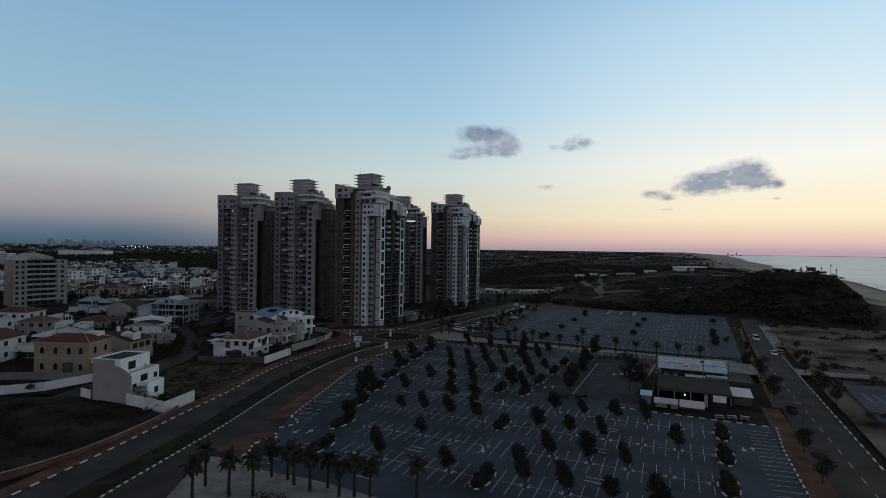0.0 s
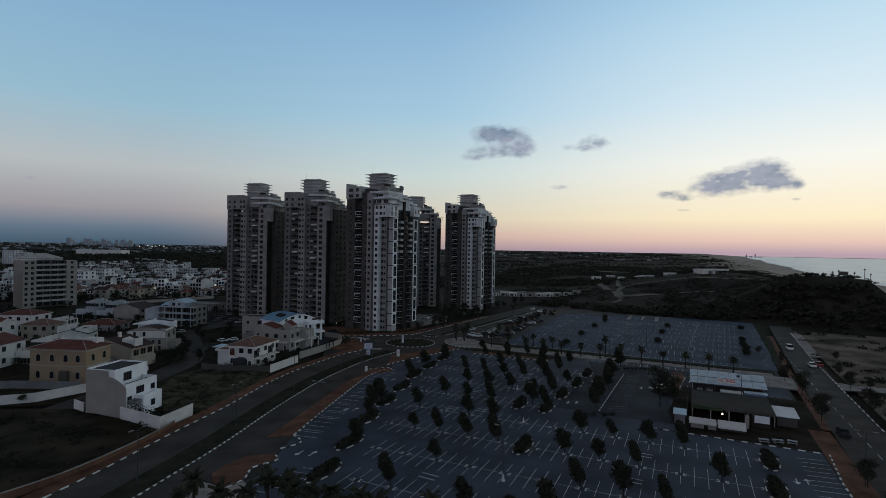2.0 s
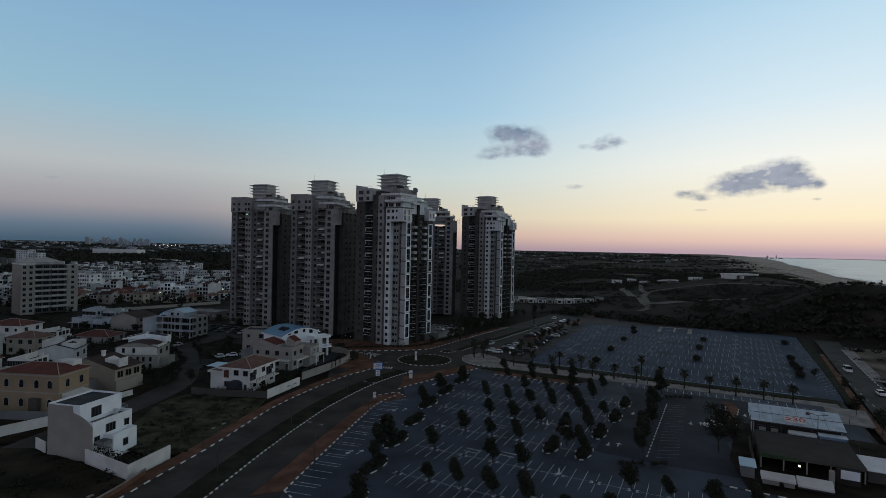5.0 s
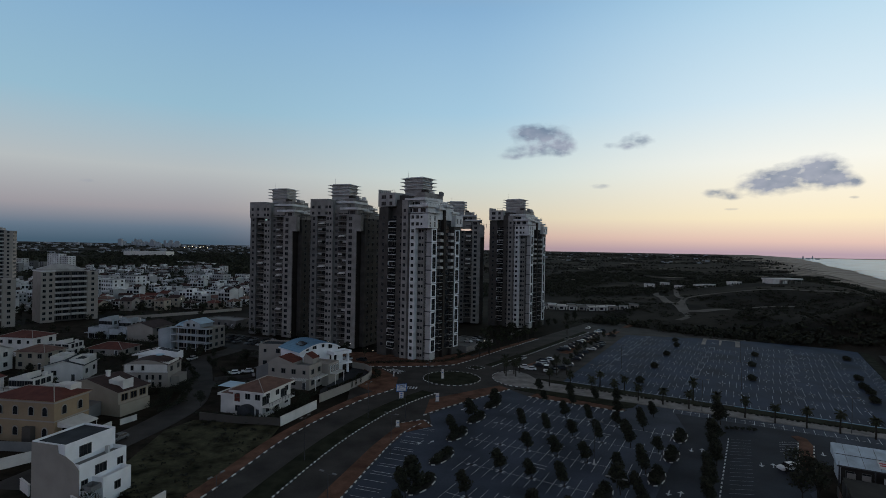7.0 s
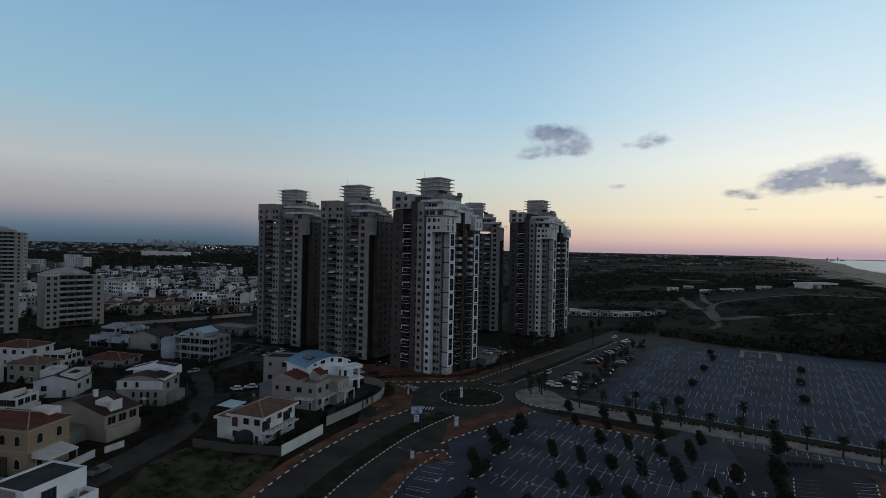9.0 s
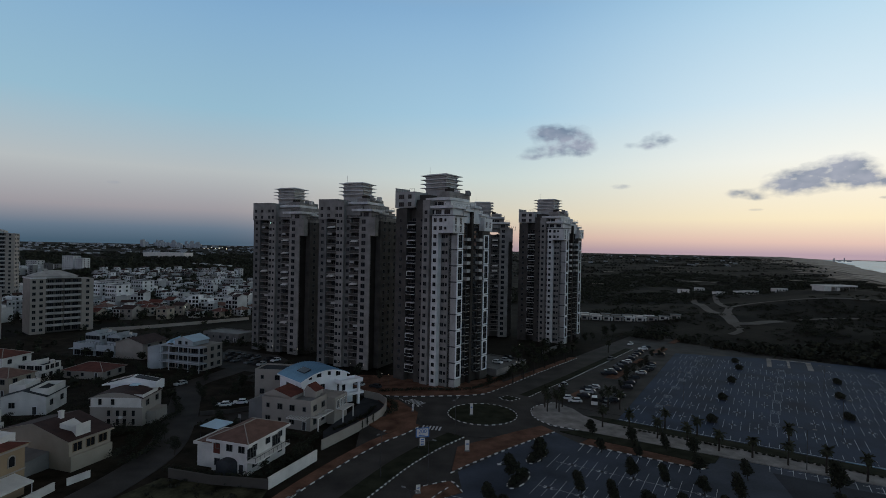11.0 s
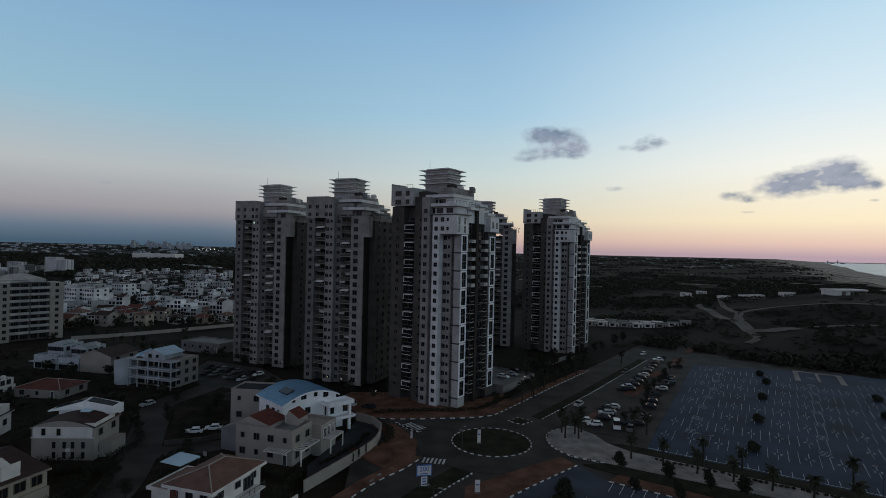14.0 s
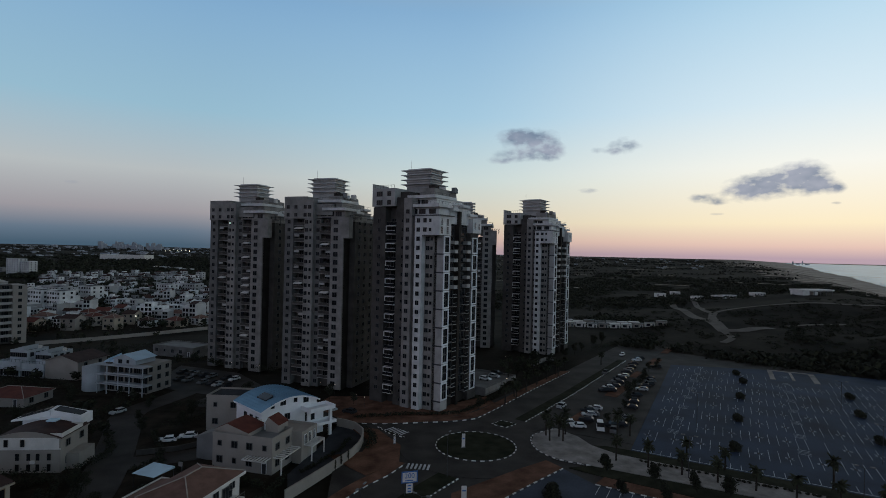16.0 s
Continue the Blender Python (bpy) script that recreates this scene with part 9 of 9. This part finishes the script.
    # skyline of a far city
    for k in range(84):
        a = rnd.uniform(-36, -13) if k < 40 else rnd.uniform(-26.8, -21.6)
        d = rnd.uniform(3300, 4300)
        x, y = d * math.sin(radians(a)), d * math.cos(radians(a))
        h = rnd.uniform(6, 11) if k < 40 else rnd.uniform(12, 24) if k % 3 else rnd.uniform(26, 40)
        w = rnd.uniform(10, 20)
        z = land(x, y)
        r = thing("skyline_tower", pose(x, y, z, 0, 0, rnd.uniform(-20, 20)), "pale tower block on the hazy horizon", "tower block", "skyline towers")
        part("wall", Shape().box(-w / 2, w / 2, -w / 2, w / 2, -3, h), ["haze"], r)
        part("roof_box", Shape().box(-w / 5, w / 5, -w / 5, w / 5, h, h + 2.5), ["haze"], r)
    s = Shape()
    for _ in range(420):
        a, d = radians(rnd.uniform(-41, -14) if rnd.random() < 0.75 else rnd.uniform(-14, 30)), rnd.uniform(2100, 4300)
        x, y = d * math.sin(a), d * math.cos(a)
        z, w, h = land(x, y), rnd.uniform(5, 18), rnd.uniform(2.5, 5.5)
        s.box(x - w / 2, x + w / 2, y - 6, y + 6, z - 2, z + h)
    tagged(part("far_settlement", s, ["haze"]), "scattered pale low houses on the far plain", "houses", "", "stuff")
    villa((-846, 1722), -5, 128, 50, 14, "long white warehouse beyond the town", wall="white", roof="flat", roofmat="pale", floors=1, cols=0, side_cols=0, name="warehouse", group="warehouses", base=land(-780, 1716), door=False)
    for k in range(4):                            # power station stacks far along the coast
        a = radians(37.6 + 0.35 * k)
        x, y = 4500 * math.sin(a), 4500 * math.cos(a)
        z = 8.0
        s = Shape()
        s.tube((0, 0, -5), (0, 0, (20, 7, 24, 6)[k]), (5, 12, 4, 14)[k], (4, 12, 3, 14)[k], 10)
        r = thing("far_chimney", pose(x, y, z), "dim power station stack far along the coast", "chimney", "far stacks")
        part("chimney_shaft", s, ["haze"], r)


# distance haze is put into this pale blue-grey colour
M["haze"] = material("concrete_with_haze_tint", (0.34, 0.36, 0.40), 0.9, 0.1, 0.05, 1, 0.0)
build_town()


def sheds():
    def low(x, y, axis, w, d, h, label, mat="pale", cols=4):
        z = min(land(x, y), land(x + w * math.cos(radians(axis)), y + w * math.sin(radians(axis))))
        return villa((x, y), axis, w, d, h, label, wall=mat, roof="flat", roofmat="pale", floors=1, cols=cols, side_cols=0, name="shed", group="sheds", base=z, parapet=0.3, door=False)
    z = land(365, 540) - 1.0
    r = thing("hall", pose(355.2, 535.7, z, 0, 0, 12), "open white hall with a thin long roof among the dunes", "hall")
    part("office_block", Shape().box(0, 8, 0, 12, -2, 4.6), ["white"], r)
    part("roof", Shape().box(-0.5, 36.5, -1, 13, 4.6, 6.0), ["white"], r)
    # dark colour of this wall holds the shade inside the open hall
    part("back_wall", Shape().box(8, 36, 11.6, 12, -2, 4.6), ["stoned"], r)
    for k in range(4):
        part("post", Shape().box(14 + 7.2 * k, 14.3 + 7.2 * k, 0, 0.3, -2, 4.6), ["grey"], r)
    part("inner_block", Shape().box(14, 19, 1, 8, -2, 4.0), ["white"], r)
    low(316, 590, 10, 17, 6, 3.4, "white low hut row among the dunes", "white")
    low(338, 575, 12, 14, 6, 3.6, "white low hut beside the hall", "white")
    low(300, 612, 6, 14, 6, 3.2, "white low hut among the dunes", "white")
    low(322, 612, 6, 10, 6, 3.4, "white low hut beside the sandy track", "white", 2)
    low(304, 700, -14, 12, 6, 4.0, "small white hut in the scrub", "white", 2)
    low(342, 735, -14, 11, 6, 4.0, "small white hut at the track", "white", 2)
    rnd = random.Random(8)
    for dy, cnt in ((0, 11), (11, 9)):
        for k in range(cnt):
            t = k / 10.5
            x, y = 97 + 76 * t + dy * 0.2, 447 - 16 * t + dy
            r = thing("cabin", pose(x, y, land(x, y), 0, 0, -12 + rnd.uniform(-2, 2)), "small white flat-roofed cabin in a row beyond the car park", "cabin", "cabins")
            h = rnd.uniform(2.5, 3.3)
            part("wall", Shape().box(0, 6.2, 0, 3.4, -1, h), [rnd.choice(("white", "beige", "white"))], r)
            part("roof", Shape().box(-0.4, 6.6, -0.6, 3.8, h, h + 0.25), [rnd.choice(("pale", "white", "grey"))], r)
            put("window", W_WIDE, r, 1.8, -0.02, 1.4)
            put("door", D_HOUSE, r, 4.8, -0.02, 1.0)
    low(-20, 640, -10, 16, 9, 4.0, "white farm building in the fields", cols=3)
    low(60, 700, -10, 22, 9, 4.0, "white farm building in the plain", cols=3)
    low(160, 800, -10, 26, 9, 4.5, "white farm shed in the plain", cols=3)


sheds()


def tracks():
    s = Shape()

    def lay(pts, w):
        line = spline(pts, 6)
        a, b = offset(line, -w / 2), offset(line, w / 2)
        for i in range(len(line) - 1):
            q = [(*p, land(p[0], p[1]) + 0.35) for p in (a[i], b[i], b[i + 1], a[i + 1])]
            s.face(q)
    lay(TRACK_MAIN, 5.5)
    lay(TRACK_SIDE, 5.0)
    lay([(292, 600), (262, 540), (243, 500), (236, 474)], 4.5)
    lay([(236, 478), (220, 452), (206, 424), (196, 402)], 5)
    lay([(192, 398), (204, 396), (216, 402), (228, 405)], 8)
    lay([(244, 412), (262, 412), (280, 407)], 4)
    lay([(172, 366), (184, 376), (192, 396)], 4)
    lay([(250, 640), (310, 652), (390, 640)], 4)
    setting("road_track", s, ["track"], "pale sandy tracks through the dunes")


tracks()


def far_strips():
    """Pale fields, greenhouses and sand strips on the far plain, too many to count."""
    rnd = random.Random(41)
    s = Shape()
    for _ in range(80):
        a, d = radians(rnd.uniform(-6, 42)), rnd.uniform(650, 3600)
        x, y = d * math.sin(a), d * math.cos(a)
        w, h = rnd.uniform(15, 50) * (0.5 + d / 1500), rnd.uniform(1.5, 4) * (0.5 + d / 1200)
        t = Vector((math.cos(a + rnd.uniform(-0.3, 0.3)), -math.sin(a)))
        n = Vector((-t.y, t.x))
        pts = [Vector((x, y)) + t * w / 2 * i + n * h * j for i, j in ((-1, -1), (1, -1), (1, 1), (-1, 1))]
        s.face([(*p, land(*p) + 0.8 + d * 0.0006) for p in pts])
    tagged(part("far_fields", s, ["sand"]), "pale strips of sand and greenhouses on the far plain", "fields", "", "stuff")
    s = Shape()
    for _ in range(500):
        a, d = radians(rnd.uniform(-42, 36)), rnd.uniform(1000, 3800)
        x, y = d * math.sin(a), d * math.cos(a)
        if LU.dot((x, y)) > 120:
            continue
        r = rnd.uniform(8, 26) * (0.6 + d / 2500)
        leaf_cloud(s, rnd, (x, y, land(x, y) + 1), (r * 3.2, r, 3 + d / 1200), 40, 2 + d / 900)
    tagged(part("far_woods", s, ["farleaf"]), "dark woods and groves on the far plain", "woods", "", "stuff")


far_strips()


def lookout():
    x, y = uv(82, 411)
    z = land(x, y)
    r = thing("lookout_hut", pose(x, y, z, 0, 0, -30), "dark lookout platform on the dune crest", "lookout")
    part("cabin", Shape().box(-2, 2, -1.6, 1.6, 1.0, 3.2), ["stoned"], r)
    for a in (-1.7, 1.7):
        for b in (-1.3, 1.3):
            part("leg", Shape().box(a - 0.12, a + 0.12, b - 0.12, b + 0.12, -2, 1.0), ["steel"], r)
    part("roof", Shape().box(-2.3, 2.3, -1.9, 1.9, 3.2, 3.35), ["steel"], r)
    for du, h in ((14, 6.5), (17, 4.5), (9, 4.0), (1, 4.5), (-2, 3.5)):
        x, y = uv(78 + du, 409)
        z = land(x, y)
        m = thing("mast", pose(x, y, z), "thin dark antenna mast on the dune", "mast", "masts")
        s = Shape()
        s.tube((0, 0, -1), (0, 0, h), 0.22, 0.1)
        part("pole", s, ["steel"], m)
        part("antenna", Shape().box(-0.5, 0.5, -0.2, 0.2, h - 1.3, h - 0.5), ["steel"], m)


lookout()


# ---- lit lamps ----
def lit_lamp(x, y, h, z=0.0, r=0.085, label="lit garden lamp on a short post", name="garden_lamp", group="lit lamps"):
    t = thing(name, pose(x, y, z), label, "lamp", group)
    p = Shape()
    p.tube((0, 0, -0.2), (0, 0, h), r * 0.3, r * 0.3, 6)
    part("post", p, ["steel"], t)
    g = Shape()
    n = 8
    g.tube((0, 0, h), (0, 0, h + r * 2), r, r * 0.7, n)
    part("globe", g, ["lamp"], t, "glowing globe")


for x, y in ((-13.0, 262.0), (-10.5, 259.5), (-26, 277), (-31, 279.5), (-21.0, 274.5), (-52, 303), (-64, 309), (38, 283), (46, 322)):
    lit_lamp(x, y, 3.2)
for k in range(7):
    a = radians(-21.3 + 0.33 * k)
    x, y = 2300 * math.sin(a), 2300 * math.cos(a)
    lit_lamp(x, y, 20 + 2 * (k % 3), land(x, y), 1.1, "lit floodlight mast of a far sports ground", "floodlight_mast", "floodlight masts")
for x, y in ((-150, 420), (-118, 455), (-205, 520), (-260, 585)):
    lit_lamp(x, y, 7.0, land(x, y), 0.28, "lit street lamp in the low town", "town_lamp", "town lamps")
